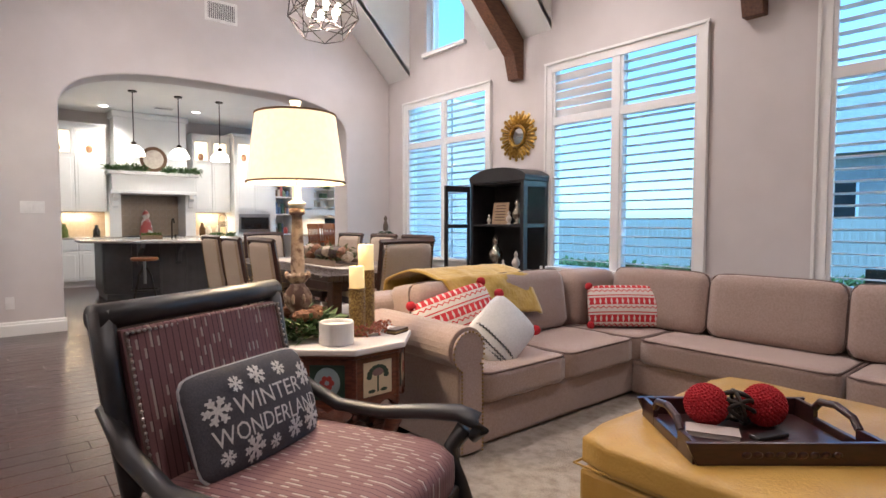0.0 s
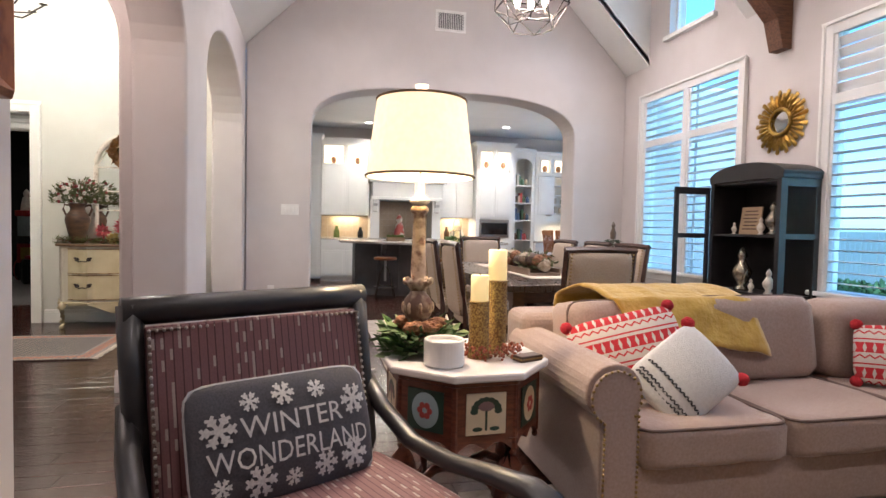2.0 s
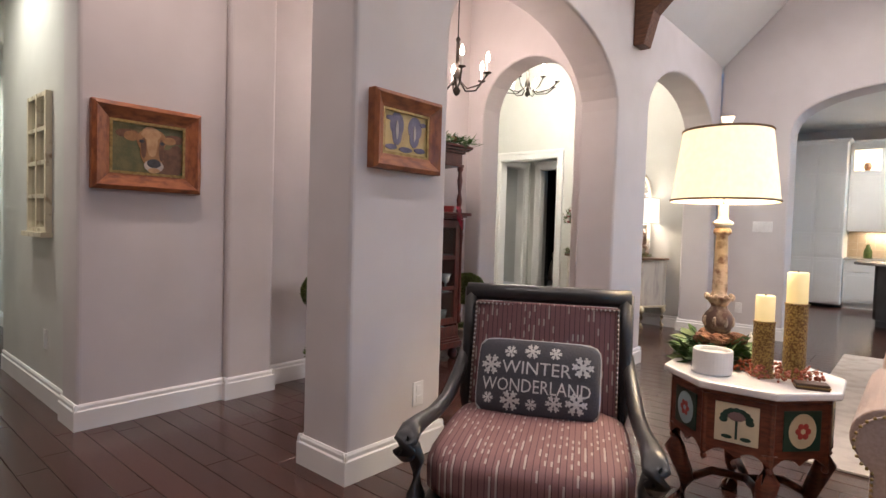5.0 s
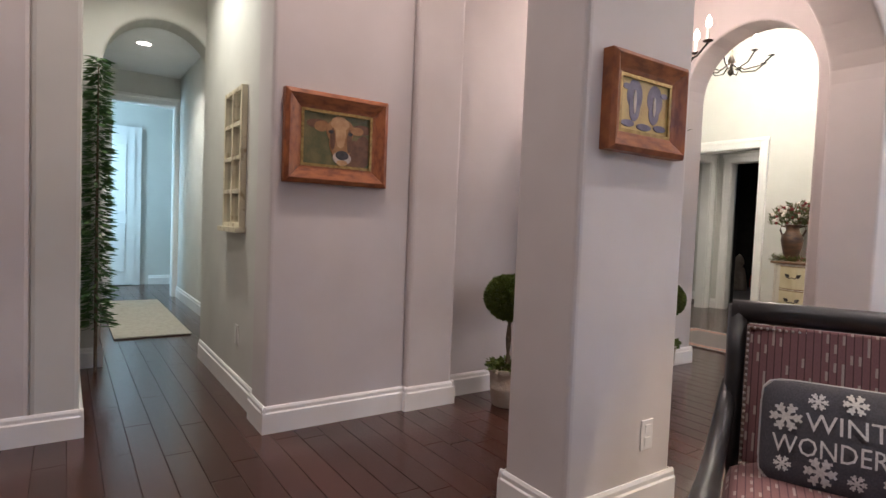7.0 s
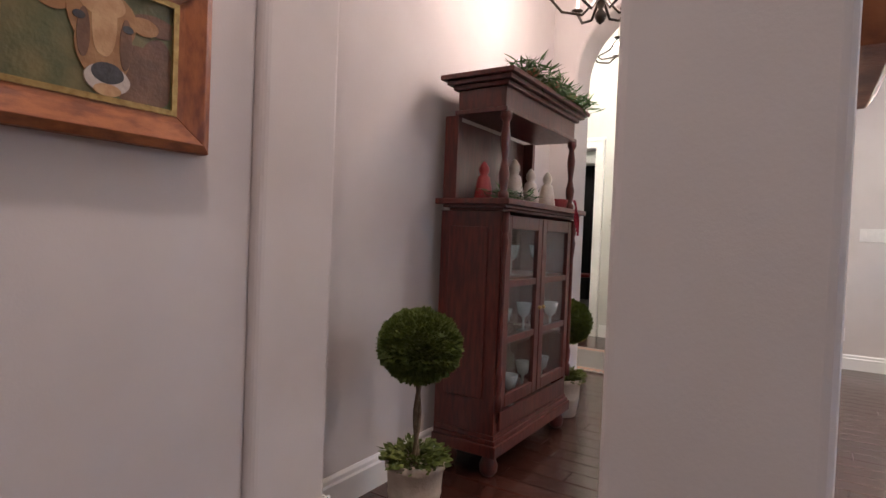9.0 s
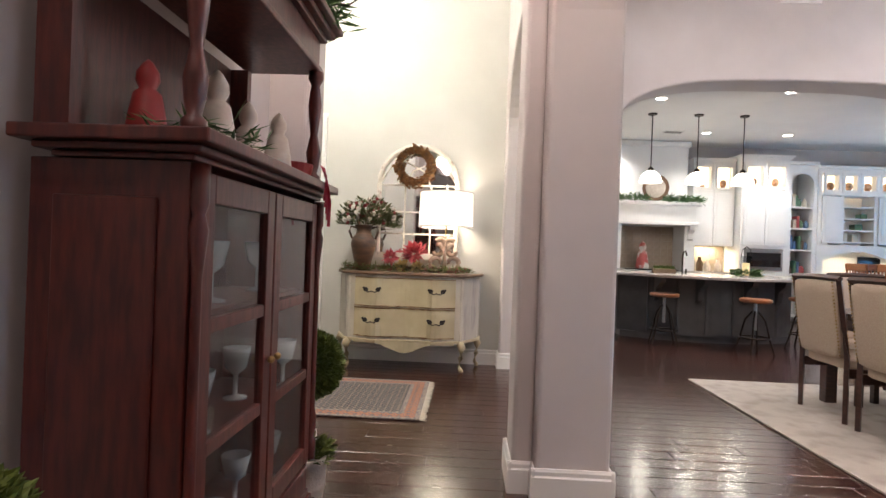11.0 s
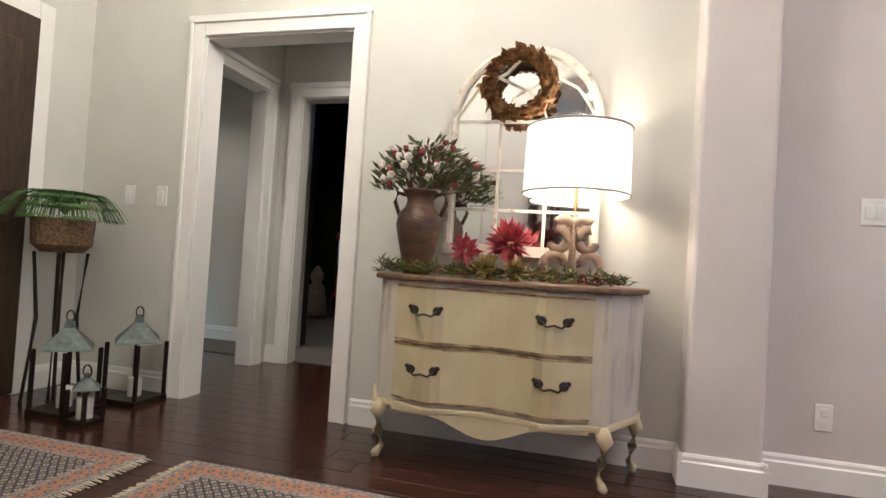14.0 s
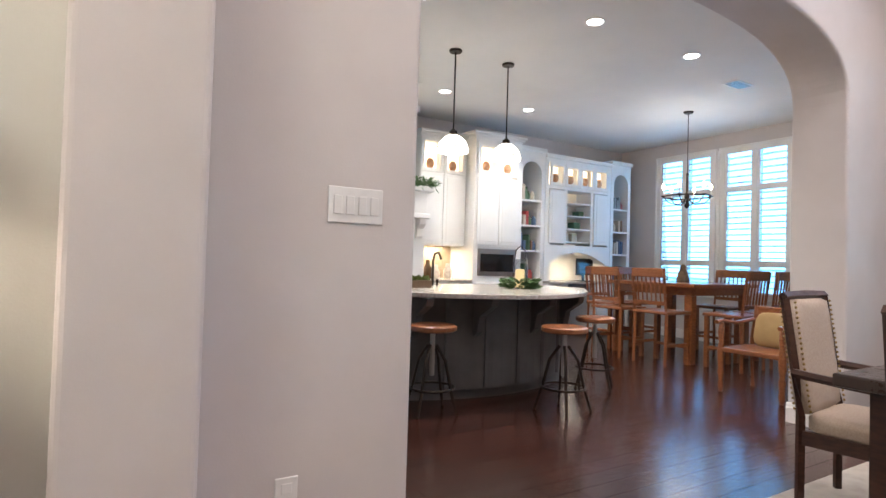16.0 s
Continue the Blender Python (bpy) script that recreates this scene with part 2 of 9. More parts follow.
# corridor to the west
setting("wall_corridor_north", boxed((-2.52, 1.77, 0, HW - 0.25, 2.0, 3.0), (-5.9, 2.12, 0, -2.72, 2.3, 3.0)), PAINT_FOYER, "pale plaster corridor wall", "wall")
setting("wall_corridor_south", boxed((-2.52, 0.80, 0, -1.16, 0.99, 3.0), (-5.9, 0.92, 0, -2.72, 1.1, 3.0)), PAINT_FOYER, "pale plaster corridor wall", "wall", 0.02)
ka = arc(1.49, 0.36, 2.05, 0.36)
bm = B()
slab(bm, [(0.8, 0), (1.13, 0)] + ka + [(1.85, 0), (2.3, 0), (2.3, 3.4), (0.8, 3.4)], "x", -2.74, -2.50)
setting("wall_corridor_arch", bm, PAINT_FOYER, "pale plaster wall with a round arch into the corridor", "wall", 0.02, 3)
bm = B()
slab(bm, [(0.92, 0), (1.37, 0), (1.37, 2.40), (2.075, 2.40), (2.075, 0), (2.3, 0), (2.3, 3.0), (0.92, 3.0)], "x", -6.0, -5.85)
setting("wall_corridor_end", bm, PAINT_FOYER, "pale plaster end wall with a doorway", "wall")
setting("ceiling_corridor", boxed((-6.0, 0.8, 2.75, -2.6, 2.3, 2.85)), CEIL, "white corridor ceiling", "ceiling")
setting("ceiling_corridor_mouth", boxed((-2.52, 0.8, 3.0, HW - 0.2, 2.0, 3.1)), CEIL, "white corridor ceiling", "ceiling")
# room past the corridor
setting("wall_far_room", boxed((-7.36, 0.2, 0, -7.26, 3.4, 2.8), (-7.26, 0.2, 0, -6.0, 0.3, 2.8), (-7.26, 3.3, 0, -6.0, 3.4, 2.8), (-6.0, 0.2, 0, -5.9, 0.92, 2.8), (-6.0, 2.3, 0, -5.9, 3.4, 2.8)), PAINT_FOYER, "grey plaster walls of the room past the corridor", "wall")
setting("ceiling_far_room", boxed((-8.6, 0.2, 2.8, -5.9, 3.4, 2.9)), CEIL, "white ceiling", "ceiling")

# south part, closing the place behind the walker
setting("wall_hall_south", boxed((-1.35, SY, 0, -1.16, 0.80, 3.4)), PAINT, "greige plaster hall wall", "wall", 0.02)
setting("wall_south", boxed((-1.35, SY - 0.2, 0, EX + 0.3, SY, EAVE + 2.6)), PAINT, "greige plaster south wall", "wall")

# window wall of the living room
WINDOWS = [(5.575, 7.235), (3.165, 4.78), (0.79, 2.41)]
WZ0, WZ1 = 0.62, 2.62
bm = B()
ys = [SY] + [v for w in WINDOWS[::-1] for v in w] + [NB]
for i in range(0, len(ys), 2):
    box(bm, EX, ys[i], 0, EX + 0.2, ys[i + 1], EAVE)
for y0, y1 in WINDOWS:
    box(bm, EX, y0, 0, EX + 0.2, y1, WZ0)
    box(bm, EX, y0, WZ1, EX + 0.2, y1, EAVE)
setting("wall_east", bm, PAINT, "greige plaster window wall", "wall")

# vaulted ceiling with dormers on the window side
DORMERS = [(5.62, 7.13), (3.21, 4.74)]
RX = (WX1 + EX) / 2
DZ = 4.15
DX = EX - (DZ - EAVE) / SLOPE
bm = B()


def slope_strip(bm, y0, y1, xa, xb):
    def z(x):
        return EAVE + SLOPE * (min(x - WX1, EX - x))
    n = 0.08
    v = [bm.verts.new(p) for p in ((xa, y0, z(xa)), (xb, y0, z(xb)), (xb, y1, z(xb)), (xa, y1, z(xa)), (xa, y0, z(xa) + n), (xb, y0, z(xb) + n), (xb, y1, z(xb) + n), (xa, y1, z(xa) + n))]
    for f in ((0, 1, 2, 3), (7, 6, 5, 4), (0, 4, 5, 1), (1, 5, 6, 2), (2, 6, 7, 3), (3, 7, 4, 0)):
        bm.faces.new([v[k] for k in f])


slope_strip(bm, SY, NY + 0.12, WX1 - 0.08, RX)
slope_strip(bm, SY, NY + 0.12, RX, DX)
cuts = [SY] + [v for d in DORMERS[::-1] for v in d] + [NY + 0.12]
for i in range(0, len(cuts), 2):
    slope_strip(bm, cuts[i], cuts[i + 1], DX, EX)
for y0, y1 in DORMERS:
    box(bm, DX - 0.02, y0, DZ, EX, y1, DZ + 0.08)
    for y in (y0, y1):
        d = -0.06 if y == y0 else 0.06
        slab(bm, [(EX, EAVE + 0.02), (EX, DZ), (DX + 0.02, DZ)], "y", min(y, y + d), max(y, y + d))
setting("ceiling_vault", bm, CEIL, "white vaulted ceiling with dormers", "ceiling")
bm = B()
CW = (6.05, 6.76, 3.2, 3.95)
y0, y1 = DORMERS[0]
box(bm, EX, y0, EAVE, EX + 0.2, CW[0], DZ)
box(bm, EX, CW[1], EAVE, EX + 0.2, y1, DZ)
box(bm, EX, CW[0], EAVE, EX + 0.2, CW[1], CW[2])
box(bm, EX, CW[0], CW[3], EX + 0.2, CW[1], DZ)
y0, y1 = DORMERS[1]
box(bm, EX, y0, EAVE, EX + 0.2, y1, DZ)
setting("wall_dormer", bm, PAINT, "greige plaster dormer walls", "wall")

# foyer
FN = 7.56
FZ = 3.9
DC0, DC1, DCZ = -2.325, -1.38, 2.10
bm = B()
slab(bm, [(-4.6, 0), (DC0, 0), (DC0, DCZ), (DC1, DCZ), (DC1, 0), (WX0, 0), (WX0, FZ), (-4.6, FZ)], "y", FN, FN + 0.14)
setting("wall_foyer_north", bm, PAINT_FOYER, "pale plaster foyer wall with a cased doorway", "wall")
setting("wall_foyer_south", boxed((-4.6, 5.0, 0, -1.1, 5.22, FZ), (-1.1, 5.0, 3.4, WX0, 5.22, FZ)), PAINT_FOYER, "pale plaster foyer wall", "wall")
setting("wall_foyer_west", boxed((-3.35, 5.22, 0, -3.15, FN, FZ)), PAINT_FOYER, "pale plaster foyer end wall", "wall")
setting("wall_foyer_east", boxed((WX0, 5.22, EAVE + 0.6, WX1 - 0.1, NY, FZ)), PAINT_FOYER, "pale plaster wall over the arcade", "wall")
setting("ceiling_foyer", boxed((-4.8, 5.0, FZ, WX1, FN + 0.14, FZ + 0.1)), CEIL, "white high foyer ceiling", "ceiling")
# vestibule behind the doorway, and the dark room
VY, VX = 8.75, -2.55
VD0, VD1 = -2.37, -1.57
bm = B()
slab(bm, [(VX, 0), (VD0, 0), (VD0, DCZ), (VD1, DCZ), (VD1, 0), (-1.1, 0), (-1.1, 2.6), (VX, 2.6)], "y", VY, VY + 0.12)
setting("wall_vestibule_north", bm, PAINT_FOYER, "pale plaster vestibule wall with a doorway", "wall")
VW0, VW1 = 7.80, 8.55
bm = B()
slab(bm, [(FN + 0.14, 0), (VW0, 0), (VW0, DCZ), (VW1, DCZ), (VW1, 0), (VY + 0.12, 0), (VY + 0.12, 2.6), (FN + 0.14, 2.6)], "x", VX - 0.12, VX)
setting("wall_vestibule_west", bm, PAINT_FOYER, "pale plaster vestibule wall with a doorway", "wall")
setting("wall_vestibule_east", boxed((-1.1, FN + 0.14, 0, -1.0, VY + 0.12, 2.6)), PAINT_FOYER, "pale plaster vestibule wall", "wall")
setting("ceiling_vestibule", boxed((VX - 0.12, FN + 0.14, 2.6, -1.0, VY + 0.12, 2.7)), CEIL, "white vestibule ceiling", "ceiling")
setting("wall_side_room", boxed((-4.8, 7.64, 0, -4.7, 10.0, 2.6), (-4.7, 9.4, 0, VX - 0.12, 9.5, 2.6)), PAINT_FOYER, "pale plaster side room wall", "wall")
setting("ceiling_side_room", boxed((-4.8, 7.64, 2.6, VX - 0.12, 9.5, 2.7)), CEIL, "white ceiling", "ceiling")
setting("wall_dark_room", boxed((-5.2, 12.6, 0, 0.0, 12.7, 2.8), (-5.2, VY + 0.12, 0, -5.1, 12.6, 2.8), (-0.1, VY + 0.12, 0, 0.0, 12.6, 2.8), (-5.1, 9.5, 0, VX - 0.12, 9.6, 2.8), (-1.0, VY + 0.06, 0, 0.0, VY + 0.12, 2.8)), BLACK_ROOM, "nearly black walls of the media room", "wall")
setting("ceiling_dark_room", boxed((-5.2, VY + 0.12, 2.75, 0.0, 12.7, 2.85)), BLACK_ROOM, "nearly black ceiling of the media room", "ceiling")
setting("floor_dark_room", boxed((-5.2, VY + 0.10, -0.05, 0.0, 12.7, 0.008)), CARPET, "grey carpet of the media room", "floor")

# kitchen shell
KW0, KW1, KWZ0, KWZ1 = 9.56, 11.60, 0.74, 2.72
bm = B()
box(bm, KE, NB, 0, KE + 0.2, KW0, KZ)
box(bm, KE, KW1, 0, KE + 0.2, KB, KZ)
box(bm, KE, KW0, 0, KE + 0.2, KW1, KWZ0)
box(bm, KE, KW0, KWZ1, KE + 0.2, KW1, KZ)
setting("wall_kitchen_east", bm, PAINT, "greige plaster kitchen window wall", "wall")
setting("wall_kitchen_back", boxed((0.1, KB, 0, KE + 0.2, KB + 0.15, KZ)), PAINT, "greige plaster kitchen back wall", "wall")
setting("wall_kitchen_west", boxed((0.1, NB, 0, 0.25, KB, KZ)), PAINT, "greige plaster kitchen wall", "wall")
setting("wall_kitchen_south", boxed((0.1, NB - 0.1, 0, WX1, NB, KZ), (EX + 0.2, NB - 0.15, 0, KE + 0.2, NB, KZ)), PAINT, "greige plaster kitchen wall", "wall")
setting("ceiling_kitchen", boxed((0.1, NB, KZ, KE + 0.2, KB + 0.15, KZ + 0.1)), CEIL, "white flat kitchen ceiling", "ceiling")

# base under the boards
setting("floor", boxed((-8.6, SY - 0.2, -0.12, KE + 0.2, KB + 0.15, -0.004)), FLOOR_GAP, "dark-stained hardwood floor", "floor")

# ---- baseboards, casings, windows ----
def baseboard(name, a, b, side, h=0.135):
    """A moulded board along the floor from a to b; side: which way it faces, +1 to the left of a-b."""
    a, b = Vector((*a, 0)), Vector((*b, 0))
    d = (b - a).normalized()
    nrm = Vector((-d.y, d.x, 0)) * side
    bm = B()
    prof = [(0.0005, 0.0), (0.018, 0.0), (0.018, h - 0.035), (0.012, h - 0.028), (0.012, h - 0.012), (0.006, h), (0.0005, h)]
    rings = []
    for p in (a, b):
        rings.append([bm.verts.new(p + nrm * o + Vector((0, 0, z))) for o, z in prof])
    k = len(prof)
    for i in range(k):
        bm.faces.new((rings[0][i], rings[1][i], rings[1][(i + 1) % k], rings[0][(i + 1) % k]))
    bm.faces.new(rings[0][::-1])
    bm.faces.new(rings[1])
    return setting(name, bm, TRIM, "white moulded baseboard", "baseboard")


o = 0.017
for a, b, s in [
    ((WX1, NY), (ARCH_L + o, NY), -1), ((ARCH_R - o, NY), (EX, NY), -1), ((ARCH_L, NY - o), (ARCH_L, NB), -1), ((ARCH_R, NY - o), (ARCH_R, NB), 1),
    ((WX1, 2.325 - o), (WX1, 2.92 + o), -1), ((WX0 - o, 2.325), (WX1 + o, 2.325), -1), ((WX0, 2.325 - o), (WX0, 2.92 + o), 1), ((WX0, 2.92), (WX1, 2.92), 1),
    ((WX1, 4.88 - o), (WX1, 5.49 + o), -1), ((WX0 - o, 4.88), (WX1 + o, 4.88), -1), ((WX0, 4.88 - o), (WX0, 4.95), 1), ((WX0, 5.22), (WX0, 5.49 + o), 1), ((WX0 - o, 5.49), (WX1 + o, 5.49), 1),
    ((WX0 - o, 7.42), (WX1 + o, 7.42), -1), ((WX1, 7.42 - o), (WX1, NY), -1), ((WX0, 7.42 - o), (WX0, FN), 1),
    ((0.23, 4.95 - o), (0.23, 5.22 + o), 1), ((0.23 - o, 4.95), (WX0, 4.95), -1), ((0.23 - o, 5.22), (WX0, 5.22), 1), ((-0.70, 4.95 - o), (-0.70, 5.22 + o), -1), ((-0.87, 4.95), (-0.70 + o, 4.95), -1), ((-1.1, 5.22), (-0.70 + o, 5.22), 1),
    ((HW, 1.745 - o), (HW, 2.53), -1), ((-0.765, 2.53 - o), (-0.765, 2.84 + o), -1), ((HW, 2.53), (-0.765 + o, 2.53), -1), ((-0.87, 2.84), (-0.765 + o, 2.84), 1), ((-0.87, 2.84), (-0.87, 4.95), -1),
    ((HW - 0.25, 1.745), (HW + o, 1.745), -1), ((-2.50, 1.77), (HW - 0.25, 1.77), -1), ((-2.50, 0.99), (-1.16 + o, 0.99), 1), ((-1.16, SY), (-1.16, 0.99 + o), -1),
    ((-2.50, 0.99), (-2.50, 1.13 + o), -1), ((-2.50, 1.85 - o), (-2.50, 1.77), -1), ((-2.74, 1.13), (-2.50 + o, 1.13), 1), ((-2.74, 1.85), (-2.50 + o, 1.85), -1),
    ((-5.85, 2.12), (-2.74, 2.12), -1), ((-5.85, 1.1), (-2.74, 1.1), 1),
    ((-3.15, FN), (-2.432, FN), -1), ((-3.15, 7.32), (-3.15, FN), -1), ((-1.272, FN), (WX0, FN), -1), ((EX, SY), (EX, NY), 1), ((-1.16, SY), (EX, SY), 1),
    ((VX, FN + 0.14), (VX, VW0 - 0.08), -1), ((VX, VY), (VD0 - 0.08, VY), -1), ((-7.26, 1.95), (-7.26, 3.3), -1), ((KE, NB), (KE, KB), 1), ((EX + 0.2, NB), (KE, NB), 1), ((-4.6, 9.4), (VX - 0.12, 9.4), -1),
]:
    baseboard("baseboard", a, b, s)


def casing(name, axis, plane, lo, hi, top, side, w=0.09, floor=0.0):
    """Moulded boards round a doorway on one face of a wall."""
    bm = B()
    d0, d1 = (plane, plane + 0.022 * side) if side > 0 else (plane - 0.022, plane)
    for u0, u1, v0, v1 in ((lo - w, lo + 0.004, floor, top + w), (hi - 0.004, hi + w, floor, top + w), (lo + 0.004, hi - 0.004, top - 0.004, top + w)):
        slab(bm, [(u0, v0), (u1, v0), (u1, v1), (u0, v1)], axis, d0, d1)
    e0, e1 = (d1, d1 + 0.012) if side > 0 else (d0 - 0.012, d0)
    for u0, u1, v0, v1 in ((lo - w, lo - w + 0.022, floor, top + w), (hi + w - 0.022, hi + w, floor, top + w), (lo - w - 0.015, hi + w + 0.015, top + w - 0.022, top + w + 0.02)):
        slab(bm, [(u0, v0), (u1, v0), (u1, v1), (u0, v1)], axis, e0, e1)
    return setting(name, bm, TRIM, "white moulded door casing", "trim", 0.004)


def jamb(name, axis, lo, hi, top, a, b, t=0.015):
    bm = B()
    for u0, u1, v0, v1 in ((lo, lo + t, 0, top), (hi - t, hi, 0, top), (lo + t, hi - t, top - t, top)):
        slab(bm, [(u0, v0), (u1, v0), (u1, v1), (u0, v1)], axis, a, b)
    return setting(name, bm, TRIM, "white door lining", "trim")


casing("trim", "y", FN, DC0, DC1, DCZ, -1)
jamb("trim", "y", DC0, DC1, DCZ, FN - 0.002, FN + 0.142)
casing("trim", "y", VY, VD0, VD1, DCZ, -1)
jamb("trim", "y", VD0, VD1, DCZ, VY - 0.002, VY + 0.122)
casing("trim", "x", VX, VW0, VW1, DCZ, 1)
jamb("trim", "x", VW0, VW1, DCZ, VX - 0.122, VX + 0.002)
casing("trim", "x", -5.85, 1.37, 2.075, 2.40, 1, 0.07)
jamb("trim", "x", 1.37, 2.075, 2.40, -6.002, -5.848)

GLASS = bpy.data.materials.new("window_glass")
GLASS.use_nodes = True
gb = GLASS.node_tree.nodes["Principled BSDF"]
gb.inputs["Transmission Weight"].default_value, gb.inputs["Roughness"].default_value, gb.inputs["IOR"].default_value = 1.0, 0.0, 1.05
SHUTTER = mat("white_shutter_paint", (0.78, 0.77, 0.76), 0.4, second=(0.75, 0.74, 0.73), scale=6)


def shutter_window(name, axis_x, y0, y1, z0, z1, zmid, face, label, tilt_top=(20, 20), tilt=35, bottom=None):
    """A cased window with plantation shutters in a wall at x = axis_x; face -1 looks towards -x."""
    w = tagged(new(name), label, "window", kind="structure")
    x = axis_x
    c = 0.075
    bm = B()
    for a0, a1, b0, b1 in ((y0 - 0.01, y0 + c, z0, z1 + 0.01), (y1 - c, y1 + 0.01, z0, z1 + 0.01), (y0 + c, y1 - c, z1 - c, z1 + 0.01)):
        box(bm, x - 0.025, a0, b0, x - 0.001, a1, b1)
    for a0, a1, b0, b1 in ((y0 - 0.01, y0 + 0.012, z0, z1 + 0.02), (y1 - 0.012, y1 + 0.01, z0, z1 + 0.02), (y0 - 0.018, y1 + 0.018, z1, z1 + 0.025)):
        box(bm, x - 0.042, a0, b0, x - 0.0245, a1, b1)
    part("window_frame", bm, TRIM, w, bevel=0.003)
    part("window_sill", boxed((x - 0.07, y0 - 0.03, z0 - 0.035, x + 0.05, y1 + 0.03, z0)), TRIM, w, bevel=0.006)
    part("apron", boxed((x - 0.02, y0, z0 - 0.11, x - 0.001, y1, z0 - 0.036)), TRIM, w, bevel=0.004)
    part("lining", boxed((x + 0.0, y0, z0, x + 0.19, y0 + 0.012, z1), (x + 0.0, y1 - 0.012, z0, x + 0.19, y1, z1), (x + 0.0, y0 + 0.012, z1 - 0.012, x + 0.19, y1 - 0.012, z1)), TRIM, w)
    pane = part("pane", boxed((x + 0.13, y0 + 0.012, z0, x + 0.136, y1 - 0.012, z1 - 0.012)), GLASS, w)
    pane.visible_shadow = False
    part("sash", boxed((x + 0.12, (y0 + y1) / 2 - 0.02, z0, x + 0.128, (y0 + y1) / 2 + 0.02, z1 - 0.02), (x + 0.11, y0 + 0.02, zmid - 0.03, x + 0.119, y1 - 0.02, zmid + 0.03)), TRIM, w)
    ym = (y0 + y1) / 2
    bars = [z0, zmid, z1 - c]
    if bottom:
        bars.insert(1, bottom)
    part("stile", boxed((x - 0.022, ym - 0.032, z0, x + 0.03, ym + 0.032, z1 - c)), SHUTTER, w, bevel=0.004)
    for zb in bars[1:-1]:
        part("rail", boxed((x - 0.018, y0 + c, zb - 0.04, x + 0.026, ym - 0.032, zb + 0.04), (x - 0.018, ym + 0.032, zb - 0.04, x + 0.026, y1 - c, zb + 0.04)), SHUTTER, w, bevel=0.004)
    for tier, (b0, b1) in enumerate(zip(bars, bars[1:])):
        for k, (p0, p1) in enumerate(((y0 + c, ym - 0.032), (ym + 0.032, y1 - c))):
            s0, s1 = b0 + (0.04 if tier else 0.03), b1 - (0.04 if b1 != bars[-1] else 0.02)
            part("shutter_stile", boxed((x - 0.012, p0, b0 + 0.002, x + 0.022, p0 + 0.028, b1), (x - 0.012, p1 - 0.028, b0 + 0.002, x + 0.022, p1, b1)), SHUTTER, w, bevel=0.003)
            n = max(3, round((s1 - s0) / 0.082))
            ang = tilt_top[k] if tier == len(bars) - 2 else tilt
            step = (s1 - s0) / n
            mesh = None
            for i in range(n):
                if mesh is None:
                    bm = B()
                    bmesh.ops.create_uvsphere(bm, u_segments=12, v_segments=6, radius=1, matrix=Matrix.Rotation(radians(90), 4, "X"))
                    for v in bm.verts:
                        v.co = Vector((v.co.x * 0.041, (1 if v.co.y > 0 else -1) * (p1 - p0 - 0.058) / 2 * min(1, abs(v.co.y) * 6), v.co.z * 0.005))
                    bmesh.ops.rotate(bm, verts=bm.verts, matrix=Matrix.Rotation(radians(ang), 3, "Y"))
                    ob = part("louvre", bm, SHUTTER, w, smooth=True)
                    mesh = ob.data
                else:
                    ob = new("louvre", mesh)
                    ob.parent = w
                ob.matrix_basis = P(x + 0.012, (p0 + p1) / 2, s0 + step * (i + 0.5))
    return w


for i, (y0, y1) in enumerate(WINDOWS):
    shutter_window(f"window_{i + 1}", EX, y0, y1, WZ0, WZ1, 2.06, -1, "white-framed window with white plantation shutters tilted open", ((8, 8), (8, 72), (8, 8))[i], (10, 9, 9)[i])
for i, (y0, y1) in enumerate(((9.56, 10.55), (10.61, 11.60))):
    shutter_window(f"window_{i + 5}", KE, y0, y1, KWZ0, KWZ1, 2.15, -1, "tall white kitchen window with plantation shutters tilted open", (8, 10), 12, 1.12)
lamp("kitchen_window_daylight", "AREA", (KE + 0.32, 10.58, 1.75), 60, (0.12, 0.48, 1.0), 2.2, 2.1, (KE - 1.0, 10.58, 1.60))
setting("trim", boxed((KE - 0.02, 10.55, KWZ0, KE + 0.15, 10.61, KWZ1)), TRIM, "white mullion between the kitchen windows", "trim")
w = tagged(new("window_4"), "small white-trimmed clerestory window high in the dormer", "window", kind="structure")
part("window_sill", boxed((EX - 0.05, CW[0] - 0.05, CW[2] - 0.05, EX + 0.1, CW[1] + 0.05, CW[2])), TRIM, w, bevel=0.006)
part("window_frame", boxed((EX + 0.08, CW[0], CW[2], EX + 0.12, CW[0] + 0.03, CW[3]), (EX + 0.08, CW[1] - 0.03, CW[2], EX + 0.12, CW[1], CW[3])), TRIM, w)
p = part("pane", boxed((EX + 0.1, CW[0] + 0.03, CW[2], EX + 0.106, CW[1] - 0.03, CW[3])), GLASS, w)
p.visible_shadow = False


# timber beams down the slopes
def beam(y, east):
    t = thing("ceiling_beam", "brown-stained timber beam down the vault with a chamfered foot", "beam", group="timber beams of the vault")
    s = 1 if east else -1
    wx = EX if east else WX1
    bm = B()
    L = 2.1
    # outline in the plane across the room: (distance from wall, height)
    out = [(0.0, 2.56), (0.085, 2.56), (0.15, 2.80), (0.15 + L, 2.80 + L), (0.15 + L, 2.96 + L), (0.02, 2.97 + 0.02), (0.0, 2.97)]
    slab(bm, [(wx - s * d, z) for d, z in out], "y", y - 0.075, y + 0.075)
    part("timber", bm, BEAM, t, bevel=0.006)


for y in (5.18, 2.82, 0.4):
    beam(y, True)
    beam(y, False)


